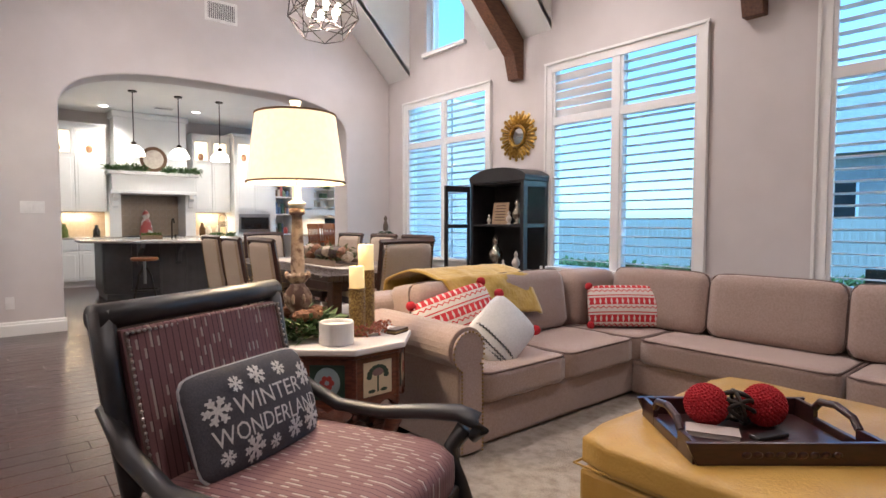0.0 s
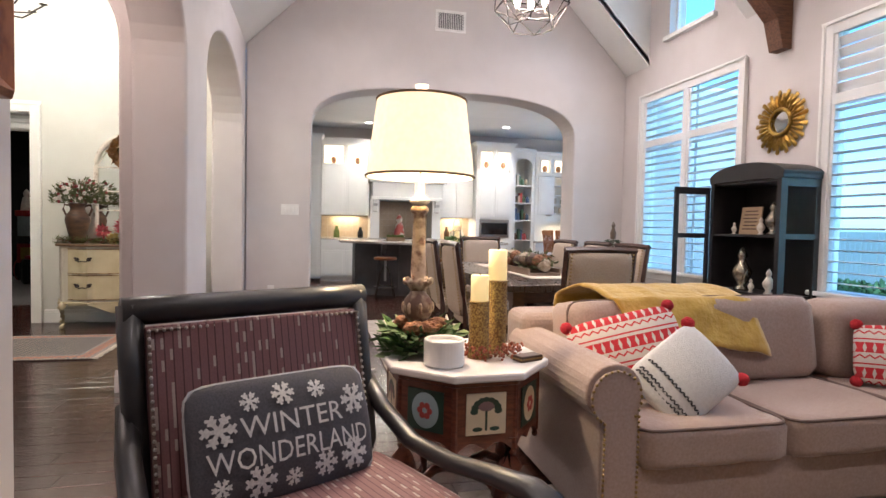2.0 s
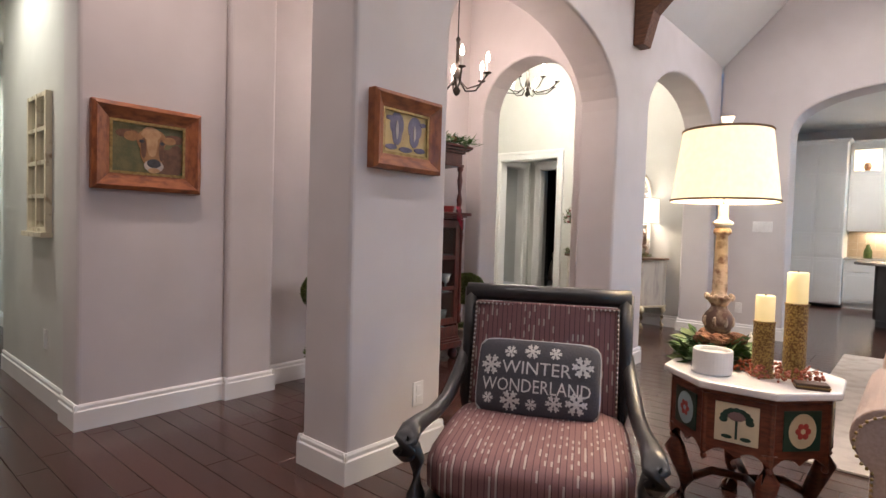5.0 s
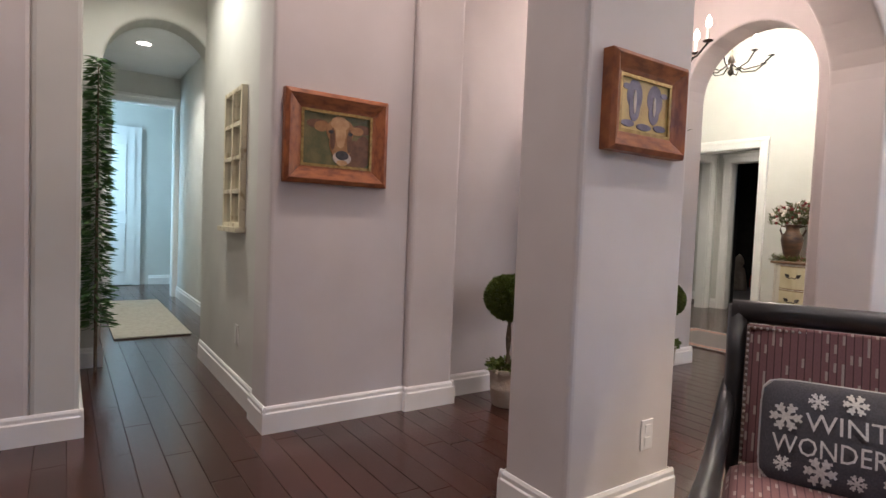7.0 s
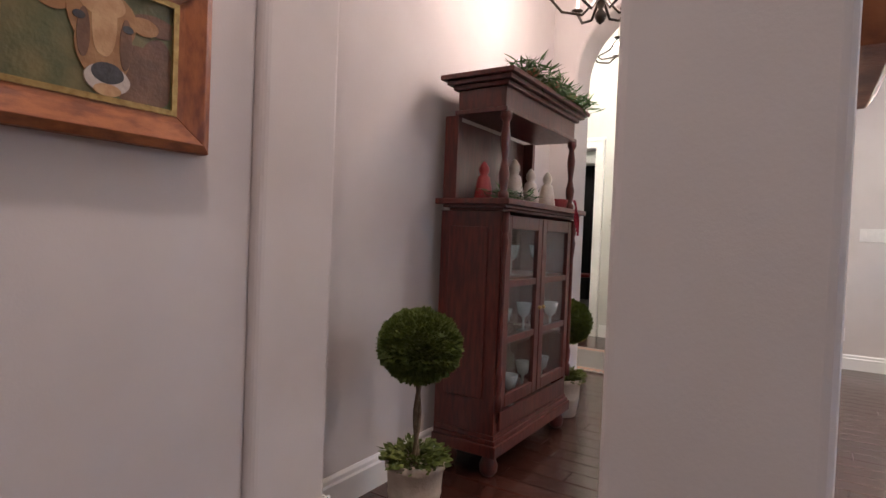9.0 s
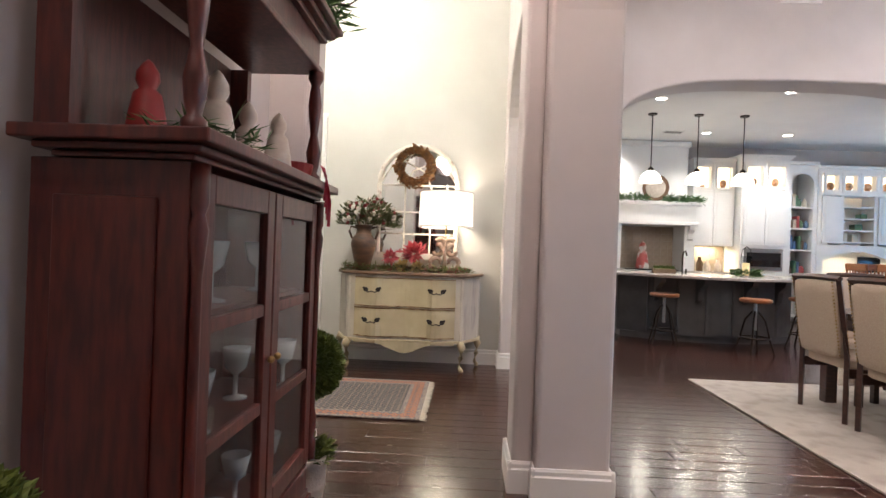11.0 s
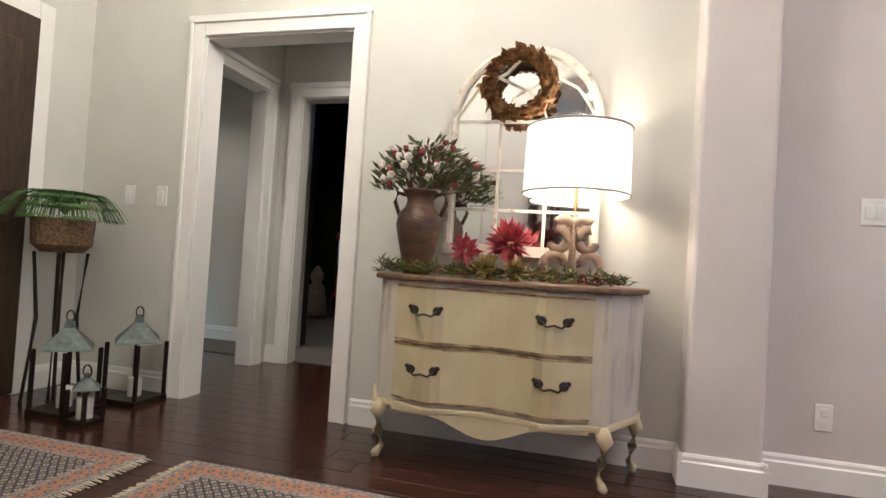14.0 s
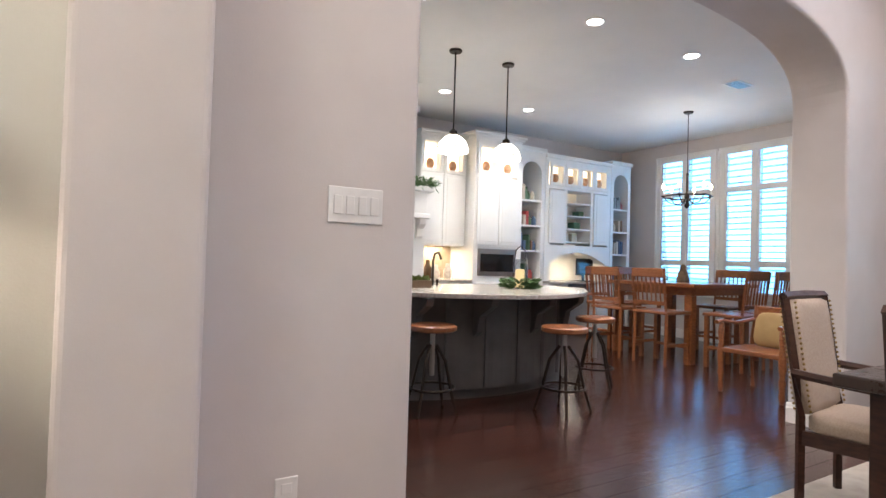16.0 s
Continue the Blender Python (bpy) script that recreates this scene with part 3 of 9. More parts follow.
# wall plates
def plate(x, y, z, face, switches=0, w=0.07):
    """A wall plate; face is the yaw that it looks along."""
    t = thing("light_switch" if switches else "outlet", "white plastic wall switch plate" if switches else "white plastic wall outlet", "switch" if switches else "outlet", P(x, y, z, face))
    part("plate", boxed((-w / 2, -0.006, -0.058, w / 2, 0.0, 0.058)), OUTLET_W, t, bevel=0.003)
    if switches:
        for i in range(switches):
            c = (i - (switches - 1) / 2) * 0.042
            part("rocker", boxed((c - 0.014, -0.010, -0.03, c + 0.014, -0.0062, 0.03)), OUTLET_W, t, bevel=0.002)
    else:
        for z1 in (-0.024, 0.024):
            part("socket", boxed((-0.016, -0.009, z1 - 0.016, 0.016, -0.0062, z1 + 0.016)), OUTLET_W, t, bevel=0.003)


plate(1.10, NY, 1.205, 0, 4, 0.19)
plate(0.905, NY, 0.31, 0)
plate(WX1, 2.755, 0.30, 90)
plate(-2.785, FN, 1.158, 0, 1)
plate(-2.555, FN, 1.158, 0, 1)
plate(-1.45, 1.77, 0.37, 0)
# return vent on the gable
t = thing("air_vent", "white metal return-air grille high on the wall", "vent", P(2.88, NY, 3.43))
part("frame", boxed((-0.18, -0.012, -0.12, 0.18, 0, -0.09), (-0.18, -0.012, 0.09, 0.18, 0, 0.12), (-0.18, -0.012, -0.09, -0.15, 0, 0.09), (0.15, -0.012, -0.09, 0.18, 0, 0.09)), OUTLET_W, t)
part("backing", boxed((-0.15, -0.003, -0.09, 0.15, -0.0005, 0.09)), mat("vent_dark", (0.12, 0.12, 0.12), 0.7), t)
for i in range(14):
    part("slat", boxed((-0.145 + i * 0.0215, -0.011, -0.088, -0.138 + i * 0.0215, -0.0035, 0.088)), OUTLET_W, t)

# ---- living room ----
SOFA = mat("taupe_woven_fabric", (0.37, 0.27, 0.23), 0.9, second=(0.31, 0.22, 0.185), scale=90, bump=0.25, bump_scale=500, sheen=0.3)
PIPING = mat("dark_piping", (0.15, 0.10, 0.085), 0.8)
BRASS = mat("aged_brass", (0.35, 0.24, 0.10), 0.35, 0.9)
BLACK_WOOD = mat("black_lacquered_wood", (0.013, 0.012, 0.013), 0.42, second=(0.022, 0.019, 0.018), scale=12, coat=0.08)
RED_POM = mat("red_wool", (0.55, 0.02, 0.03), 0.95, second=(0.38, 0.012, 0.02), scale=120, bump=0.8, bump_scale=200)


def striped(name, base, light, dark, axis):
    """Woven stripes with little light dashes along them."""
    m = bpy.data.materials.new(name)
    m.use_nodes = True
    n, l = m.node_tree.nodes, m.node_tree.links
    b = n["Principled BSDF"]
    b.inputs["Roughness"].default_value = 0.75
    co = n.new("ShaderNodeTexCoord")
    mp = n.new("ShaderNodeMapping")
    mp.inputs["Rotation"].default_value = (0, 0, 0)
    l.new(co.outputs["Object"], mp.inputs[0])
    sep = n.new("ShaderNodeSeparateXYZ")
    l.new(mp.outputs[0], sep.inputs[0])
    wave = n.new("ShaderNodeMath")
    wave.operation = "MULTIPLY"
    wave.inputs[1].default_value = 46.0
    l.new(sep.outputs["X"], wave.inputs[0])
    fr = n.new("ShaderNodeMath")
    fr.operation = "FRACT"
    l.new(wave.outputs[0], fr.inputs[0])
    line = n.new("ShaderNodeMath")
    line.operation = "LESS_THAN"
    line.inputs[1].default_value = 0.16
    l.new(fr.outputs[0], line.inputs[0])
    cell = n.new("ShaderNodeTexWhiteNoise")
    cell.noise_dimensions = "2D"
    fx = n.new("ShaderNodeMath")
    fx.operation = "FLOOR"
    l.new(wave.outputs[0], fx.inputs[0])
    my = n.new("ShaderNodeMath")
    my.operation = "MULTIPLY"
    my.inputs[1].default_value = 34.0
    l.new(sep.outputs[axis], my.inputs[0])
    fy = n.new("ShaderNodeMath")
    fy.operation = "FLOOR"
    l.new(my.outputs[0], fy.inputs[0])
    cb = n.new("ShaderNodeCombineXYZ")
    l.new(fx.outputs[0], cb.inputs[0])
    l.new(fy.outputs[0], cb.inputs[1])
    l.new(cb.outputs[0], cell.inputs["Vector"])
    dash = n.new("ShaderNodeMath")
    dash.operation = "GREATER_THAN"
    dash.inputs[1].default_value = 0.74
    l.new(cell.outputs[0], dash.inputs[0])
    gate = n.new("ShaderNodeMath")
    gate.operation = "GREATER_THAN"
    gate.inputs[1].default_value = 0.66
    l.new(fr.outputs[0], gate.inputs[0])
    both = n.new("ShaderNodeMath")
    both.operation = "MULTIPLY"
    l.new(dash.outputs[0], both.inputs[0])
    l.new(gate.outputs[0], both.inputs[1])
    m1 = n.new("ShaderNodeMix")
    m1.data_type = "RGBA"
    m1.inputs["A"].default_value, m1.inputs["B"].default_value = (*base, 1), (*dark, 1)
    l.new(line.outputs[0], m1.inputs["Factor"])
    m2 = n.new("ShaderNodeMix")
    m2.data_type = "RGBA"
    m2.inputs["B"].default_value = (*light, 1)
    l.new(m1.outputs["Result"], m2.inputs["A"])
    l.new(both.outputs[0], m2.inputs["Factor"])
    nz = n.new("ShaderNodeTexNoise")
    nz.inputs["Scale"].default_value = 300
    l.new(co.outputs["Object"], nz.inputs["Vector"])
    m3 = n.new("ShaderNodeMix")
    m3.data_type, m3.blend_type = "RGBA", "MULTIPLY"
    m3.inputs["Factor"].default_value = 0.5
    l.new(m2.outputs["Result"], m3.inputs["A"])
    l.new(nz.outputs[0], m3.inputs["B"])
    l.new(m3.outputs["Result"], b.inputs["Base Color"])
    bp = n.new("ShaderNodeBump")
    bp.inputs["Strength"].default_value, bp.inputs["Distance"].default_value = 0.3, 0.004
    l.new(fr.outputs[0], bp.inputs["Height"])
    l.new(bp.outputs[0], b.inputs["Normal"])
    return m


STRIPE_BACK = striped("striped_upholstery", (0.24, 0.11, 0.11), (0.46, 0.36, 0.32), (0.10, 0.038, 0.042), "Z")
STRIPE_SEAT = striped("striped_seat", (0.26, 0.125, 0.12), (0.48, 0.38, 0.34), (0.12, 0.048, 0.05), "Y")
CHARCOAL = mat("charcoal_felt", (0.075, 0.072, 0.082), 0.95, second=(0.055, 0.052, 0.06), scale=200, bump=0.4, bump_scale=400)
IVORY_YARN = mat("ivory_yarn", (0.62, 0.60, 0.57), 0.95, second=(0.48, 0.46, 0.44), scale=150, bump=0.5, bump_scale=300)


def armchair():
    t = thing("armchair", "black wooden armchair with striped plum upholstery and nailhead trim", "armchair", P(1.415, 2.53, 0, 26.6))
    # local: back towards +y, front towards -y; width 0.67
    W = 0.335
    rail = B()
    sweep(rail, [(-W, 0.385, 0.825), (-W * 0.5, 0.385, 0.825), (W * 0.5, 0.385, 0.825), (W, 0.385, 0.825)], 0.036, 12)
    part("top_rail", rail, BLACK_WOOD, t, smooth=True)
    for s in (-1, 1):
        bm = B()
        sweep(bm, [(s * (W - 0.02), 0.385, 0.84), (s * (W - 0.02), 0.35, 0.65), (s * (W - 0.025), 0.29, 0.40), (s * (W - 0.03), 0.30, 0.20), (s * (W - 0.03), 0.37, 0.0)], [0.032, 0.03, 0.028, 0.026, 0.02], 8)
        part("back_post", bm, BLACK_WOOD, t, smooth=True)
        bm = B()
        ring = [(s * (W - 0.01), 0.36, 0.60), (s * (W + 0.005), 0.26, 0.50), (s * (W + 0.015), 0.12, 0.435), (s * (W + 0.02), -0.05, 0.43), (s * (W + 0.02), -0.22, 0.455), (s * (W + 0.02), -0.33, 0.465), (s * (W + 0.02), -0.385, 0.45), (s * (W + 0.02), -0.40, 0.42), (s * (W + 0.02), -0.375, 0.395)]
        sweep(bm, ring, [0.026, 0.028, 0.029, 0.030, 0.032, 0.036, 0.038, 0.036, 0.026], 10, 0.75)
        part("arm", bm, BLACK_WOOD, t, smooth=True)
        bm = B()
        sweep(bm, [(s * (W + 0.015), -0.35, 0.42), (s * (W + 0.005), -0.31, 0.36), (s * W, -0.33, 0.26), (s * (W - 0.005), -0.36, 0.18), (s * (W - 0.005), -0.34, 0.08), (s * (W - 0.005), -0.38, 0.0)], [0.03, 0.026, 0.03, 0.034, 0.026, 0.022], 10)
        part("front_leg", bm, BLACK_WOOD, t, smooth=True)
    back = B()
    vs = box(back, -W + 0.045, -0.035, 0, W - 0.045, 0.02, 0.42)
    bmesh.ops.subdivide_edges(back, edges=back.edges[:], cuts=6, use_grid_fill=True)
    for v in back.verts:
        f = 1 - (v.co.x / (W - 0.045)) ** 2
        v.co.y -= 0.025 * f * (1 if v.co.y < 0 else 0)
    bmesh.ops.rotate(back, verts=back.verts, matrix=Matrix.Rotation(radians(-13), 3, "X"))
    bmesh.ops.translate(back, verts=back.verts, vec=(0, 0.285, 0.375))
    part("backrest", back, STRIPE_BACK, t, "striped plum upholstered back", bevel=0.012)
    trim = B()
    y0, z0, y1, z1 = 0.250, 0.39, 0.343, 0.783
    xw = W - 0.05
    for a, b in (((-xw, y0, z0), (-xw, y1, z1)), ((-xw, y1, z1), (xw, y1, z1)), ((xw, y1, z1), (xw, y0, z0))):
        a, b = Vector(a), Vector(b)
        sweep(trim, [a + Vector((0, -0.008, 0)), b + Vector((0, -0.008, 0))], 0.005, 6)
    part("piping", trim, PIPING, t)
    nails = B()
    for a, b, k in (((-xw, y0, z0), (-xw, y1, z1), 22), ((-xw, y1, z1), (xw, y1, z1), 34), ((xw, y1, z1), (xw, y0, z0), 22)):
        for i in range(k):
            c = Vector(a).lerp(Vector(b), i / k)
            ball(nails, c + Vector((0, -0.016, 0)), 0.0045, 6)
    tagged(part("nailhead_trim", nails, mat("pewter_nail", (0.45, 0.40, 0.36), 0.35, 0.8), t, "row of pewter nailheads"), kind="stuff")
    seat = B()
    soft_box(seat, -W + 0.01, -0.37, 0.24, W - 0.01, 0.30, 0.405, 6)
    part("seat", seat, STRIPE_SEAT, t, "striped plum upholstered seat", smooth=True)
    part("seat_frame", boxed((-W + 0.02, -0.35, 0.185, W - 0.02, 0.31, 0.255)), BLACK_WOOD, t, bevel=0.01)
    return t


armchair()


def flake(bm, c, r, y):
    for k in range(3):
        a = math.pi * k / 3
        d = Vector((math.cos(a), 0, math.sin(a)))
        p = Vector((-d.z, 0, d.x))
        for sgn in (-1, 1):
            tip = d * r * sgn
            w = 0.14 * r
            q = [c + p * w, c - p * w, c + tip - p * w, c + tip + p * w]
            vs = [bm.verts.new(Vector((v.x, y, v.z))) for v in q]
            bm.faces.new(vs)
            for e in (0.55, 0.85):
                b0 = c + tip * e
                for s2 in (-1, 1):
                    d2 = (d * sgn + p * s2 * 1.2).normalized() * r * 0.38
                    n2 = Vector((-d2.z, 0, d2.x)).normalized() * w * 0.8
                    vs = [bm.verts.new(Vector((v.x, y - 0.0002 * (1 + k), v.z))) for v in (b0 + n2, b0 - n2, b0 + d2 - n2, b0 + d2 + n2)]
                    bm.faces.new(vs)


t = thing("throw_pillow", "charcoal lumbar pillow with ivory snowflakes and winter wonderland lettering", "pillow", P(1.332, 2.672, 0.525, 25, -20))
bm = B()
puff(bm, 0.46, 0.285, 0.13, (0, 0, 0), Euler((radians(90), 0, 0)), 9.0, 14)
part("cushion", bm, CHARCOAL, t, smooth=True)
bm = B()
ed = []
for k in range(64):
    a = 2 * math.pi * k / 64
    c, s = math.cos(a), math.sin(a)
    f = (abs(c) ** 9.0 + abs(s) ** 9.0) ** (-1 / 9.0)
    ed.append((0.23 * c * f, 0, 0.1425 * s * f))
sweep(bm, ed, 0.0045, 6, closed=True)
part("piping", bm, mat("grey_piping", (0.42, 0.40, 0.40), 0.8), t, "pale grey piping", smooth=True)


def pillow_depth(x, z):
    u, v = abs(x) / 0.23, abs(z) / 0.1425
    r = (u ** 9.0 + v ** 9.0) ** (1 / 9.0)
    return 0.065 * math.sqrt(max(0.0, 1 - r * r))


def curve_on(ob, m):
    inv = m.inverted()
    for v in ob.data.vertices:
        p = m @ v.co
        p.y = -(pillow_depth(p.x / UNIT, p.z / UNIT) + 0.0035) * UNIT + min(0, p.y) * 0.2
        v.co = inv @ p


for txt, z, wd in (("WINTER", 0.028, 0.255), ("WONDERLAND", -0.038, 0.40)):
    m = Matrix.Translation((0, -0.06 * UNIT, z * UNIT)) @ Matrix.Rotation(radians(90), 4, "X")
    ob = words("lettering", txt, 0.068, IVORY_YARN, t, m, wd)
    curve_on(ob, m)
for x, z, r in ((-0.172, 0.035, 0.033), (0.168, 0.052, 0.034), (-0.10, 0.088, 0.020), (-0.018, 0.095, 0.025), (0.068, 0.093, 0.020), (-0.175, -0.088, 0.018), (-0.09, -0.092, 0.032), (-0.012, -0.100, 0.018), (0.07, -0.088, 0.026), (0.150, -0.082, 0.034)):
    bm = B()
    flake(bm, Vector((x, 0, z)), r, -0.05)
    ob = part("snowflake", bm, IVORY_YARN, t)
    curve_on(ob, Matrix.Identity(4))


# sofa, an L of two runs
def welt(x0, y0, z0, x1, y1, z1, power, level, axis="z"):
    """A line of piping round a plump cushion, at a level from -1 to 1 along an axis."""
    k = (1 - abs(level) ** power) ** (1 / power)
    mid = ((x0 + x1) / 2, (y0 + y1) / 2, (z0 + z1) / 2)
    half = ((x1 - x0) / 2, (y1 - y0) / 2, (z1 - z0) / 2)
    n_ = "xyz".index(axis)
    u_, v_ = [i for i in range(3) if i != n_]
    pts = []
    for i in range(72):
        a = 2 * math.pi * (i + 0.5) / 72
        c, q = math.cos(a), math.sin(a)
        f = (abs(c) ** power + abs(q) ** power) ** (-1 / power) * k
        pt = [0.0, 0.0, 0.0]
        pt[n_] = mid[n_] + level * half[n_]
        pt[u_] = mid[u_] + c * f * half[u_]
        pt[v_] = mid[v_] + q * f * half[v_]
        pts.append(pt)
    bm = B()
    sweep(bm, pts, 0.0055, 6, closed=True)
    return bm


def sofa():
    t = thing("sectional_sofa", "taupe fabric sectional sofa with rolled arm and loose back cushions", "sofa")
    AX0, AX1, FY = 2.30, 2.48, 2.90
    part("base", boxed((AX1 - 0.06, FY + 0.03, 0.03, 4.52, 3.84, 0.235)), SOFA, t, bevel=0.02)
    part("base", boxed((3.735, 0.75, 0.03, 4.52, FY + 0.029, 0.235)), SOFA, t, bevel=0.02)
    part("back", boxed((AX0 + 0.02, 3.60, 0.232, 4.52, 3.86, 0.665)), SOFA, t, bevel=0.05, segments=4)
    part("back", boxed((4.28, 0.75, 0.232, 4.52, 3.598, 0.665)), SOFA, t, bevel=0.05, segments=4)
    # rolled arm
    bm = B()
    prof = [(AX1 - 0.005, 0.03), (AX1 - 0.005, 0.44)]
    cx, cz, r = (AX0 + AX1) / 2 - 0.01, 0.505, 0.105
    for k in range(19):
        a = radians(-40 + 260 * k / 18)
        prof.append((cx + r * math.cos(a), cz + r * 0.92 * math.sin(a)))
    prof += [(AX0 + 0.03, 0.42), (AX0 + 0.03, 0.03)]
    slab(bm, prof, "y", FY + 0.012, 3.70)
    part("arm", bm, SOFA, t, "rolled arm with scroll front", bevel=0.008)
    bm = B()
    inner = [(cx + (x - cx) * 0.86, 0.05 + (z - 0.05) * 0.965) for x, z in prof]
    slab(bm, inner, "y", FY - 0.004, FY + 0.0118)
    part("arm_panel", bm, SOFA, t, "scroll panel edged with nailheads", bevel=0.004)
    bm = B()
    for i in range(len(inner) - 1):
        a, b = Vector(inner[i]), Vector(inner[i + 1])
        k = max(1, int((b - a).length / 0.017))
        for j in range(k):
            c = a.lerp(b, j / k)
            ball(bm, (c.x, FY - 0.006, c.y), 0.0055, 6)
    tagged(part("nailhead_trim", bm, BRASS, t, "row of brass nailheads"), kind="stuff")
    for x0, x1 in ((2.485, 3.09), (3.095, 3.73)):
        bm = B()
        soft_box(bm, x0, FY - 0.005, 0.225, x1, 3.55, 0.375, 14, 20)
        c = part("seat_cushion", bm, SOFA, t, smooth=True)
        part("piping", welt(x0, FY - 0.005, 0.225, x1, 3.55, 0.375, 14, 0.90), PIPING, c, smooth=True)
    bm = B()
    soft_box(bm, 3.735, 2.885, 0.225, 4.27, 3.55, 0.375, 14, 20)
    c = part("seat_cushion", bm, SOFA, t, smooth=True)
    part("piping", welt(3.735, 2.885, 0.225, 4.27, 3.55, 0.375, 14, 0.90), PIPING, c, smooth=True)
    for y0, y1 in ((1.86, 2.88), (0.80, 1.855)):
        bm = B()
        soft_box(bm, 3.70, y0, 0.225, 4.27, y1, 0.375, 14, 20)
        c = part("seat_cushion", bm, SOFA, t, smooth=True)
        part("piping", welt(3.70, y0, 0.225, 4.27, y1, 0.375, 14, 0.90), PIPING, c, smooth=True)
    for x0, x1, h in ((2.46, 3.05, 0.73), (3.06, 3.72, 0.745)):
        bm = B()
        soft_box(bm, x0, 3.36, 0.36, x1, 3.63, h, 9, 18)
        w_ = welt(x0, 3.36, 0.36, x1, 3.63, h, 9, -0.62, "y")
        for b_ in (bm, w_):
            bmesh.ops.rotate(b_, verts=b_.verts, cent=((x0 + x1) / 2, 3.5, 0.37), matrix=Matrix.Rotation(radians(-9), 3, "X"))
        c = part("back_cushion", bm, SOFA, t, smooth=True)
        part("piping", w_, PIPING, c, smooth=True)
    bm = B()
    soft_box(bm, 3.74, 3.34, 0.36, 4.24, 3.60, 0.735, 6)
    part("back_cushion", bm, SOFA, t, smooth=True)
    for y0, y1 in ((2.66, 3.32), (1.95, 2.65), (1.35, 1.94), (0.80, 1.34)):
        bm = B()
        soft_box(bm, 4.06, y0, 0.36, 4.31, y1, 0.745, 9, 18)
        w_ = welt(4.06, y0, 0.36, 4.31, y1, 0.745, 9, -0.62, "x")
        for b_ in (bm, w_):
            bmesh.ops.rotate(b_, verts=b_.verts, cent=(4.2, (y0 + y1) / 2, 0.37), matrix=Matrix.Rotation(radians(9), 3, "Y"))
        c = part("back_cushion", bm, SOFA, t, smooth=True)
        part("piping", w_, PIPING, c, smooth=True)
    for x, y in ((2.40, 2.98), (2.40, 3.76), (4.44, 3.76), (3.80, 0.82), (4.44, 0.82)):
        bm = B()
        tube(bm, (x, y, 0.0), (x, y, 0.035), 0.022, 0.03)
        part("foot", bm, BLACK_WOOD, t)
    return t


sofa()


def pattern_mat(name, base, ink, scale, kind="rows"):
    """Knitted rows: bands of one colour with a small figure between."""
    m = bpy.data.materials.new(name)
    m.use_nodes = True
    n, l = m.node_tree.nodes, m.node_tree.links
    b = n["Principled BSDF"]
    b.inputs["Roughness"].default_value = 0.95
    co = n.new("ShaderNodeTexCoord")
    sep = n.new("ShaderNodeSeparateXYZ")
    l.new(co.outputs["Object"], sep.inputs[0])

    def op(kind, a, v=None, c=None):
        q = n.new("ShaderNodeMath")
        q.operation = kind
        l.new(a, q.inputs[0])
        if c is not None:
            l.new(c, q.inputs[1])
        elif v is not None:
            q.inputs[1].default_value = v
        return q.outputs[0]
    fz = op("FRACT", op("MULTIPLY", op("ADD", sep.outputs["Z"], 1.0), scale))
    fx = op("FRACT", op("MULTIPLY", op("ADD", sep.outputs["X"], 1.0), scale * 3.2))
    tri = op("ABSOLUTE", op("SUBTRACT", fx, 0.5))
    band = op("LESS_THAN", fz, 0.42)
    line = op("LESS_THAN", op("ABSOLUTE", op("SUBTRACT", fz, 0.56)), 0.03)
    star = op("LESS_THAN", op("ADD", tri, None, op("ABSOLUTE", op("SUBTRACT", fz, 0.2))), 0.22)
    zig = op("LESS_THAN", op("ABSOLUTE", op("SUBTRACT", op("SUBTRACT", fz, 0.78), None, op("MULTIPLY", tri, 0.25))), 0.035)
    ink_f = op("MAXIMUM", op("MAXIMUM", op("SUBTRACT", band, None, star), None, line), None, zig)
    mx = n.new("ShaderNodeMix")
    mx.data_type = "RGBA"
    mx.inputs["A"].default_value, mx.inputs["B"].default_value = (*base, 1), (*ink, 1)
    l.new(ink_f, mx.inputs["Factor"])
    l.new(mx.outputs["Result"], b.inputs["Base Color"])
    nz = n.new("ShaderNodeTexNoise")
    nz.inputs["Scale"].default_value = 260
    l.new(co.outputs["Object"], nz.inputs["Vector"])
    bp = n.new("ShaderNodeBump")
    bp.inputs["Strength"].default_value, bp.inputs["Distance"].default_value = 0.6, 0.004
    l.new(nz.outputs[0], bp.inputs["Height"])
    l.new(bp.outputs[0], b.inputs["Normal"])
    return m


RED_KNIT = pattern_mat("red_nordic_knit", (0.62, 0.57, 0.52), (0.52, 0.03, 0.04), 8.0)
WHITE_KNIT = mat("white_knit", (0.66, 0.65, 0.64), 0.95, second=(0.60, 0.59, 0.58), scale=90, bump=0.5, bump_scale=250)
GREY_KNIT = pattern_mat("dark_grey_knit", (0.06, 0.06, 0.065), (0.15, 0.15, 0.155), 22.0)


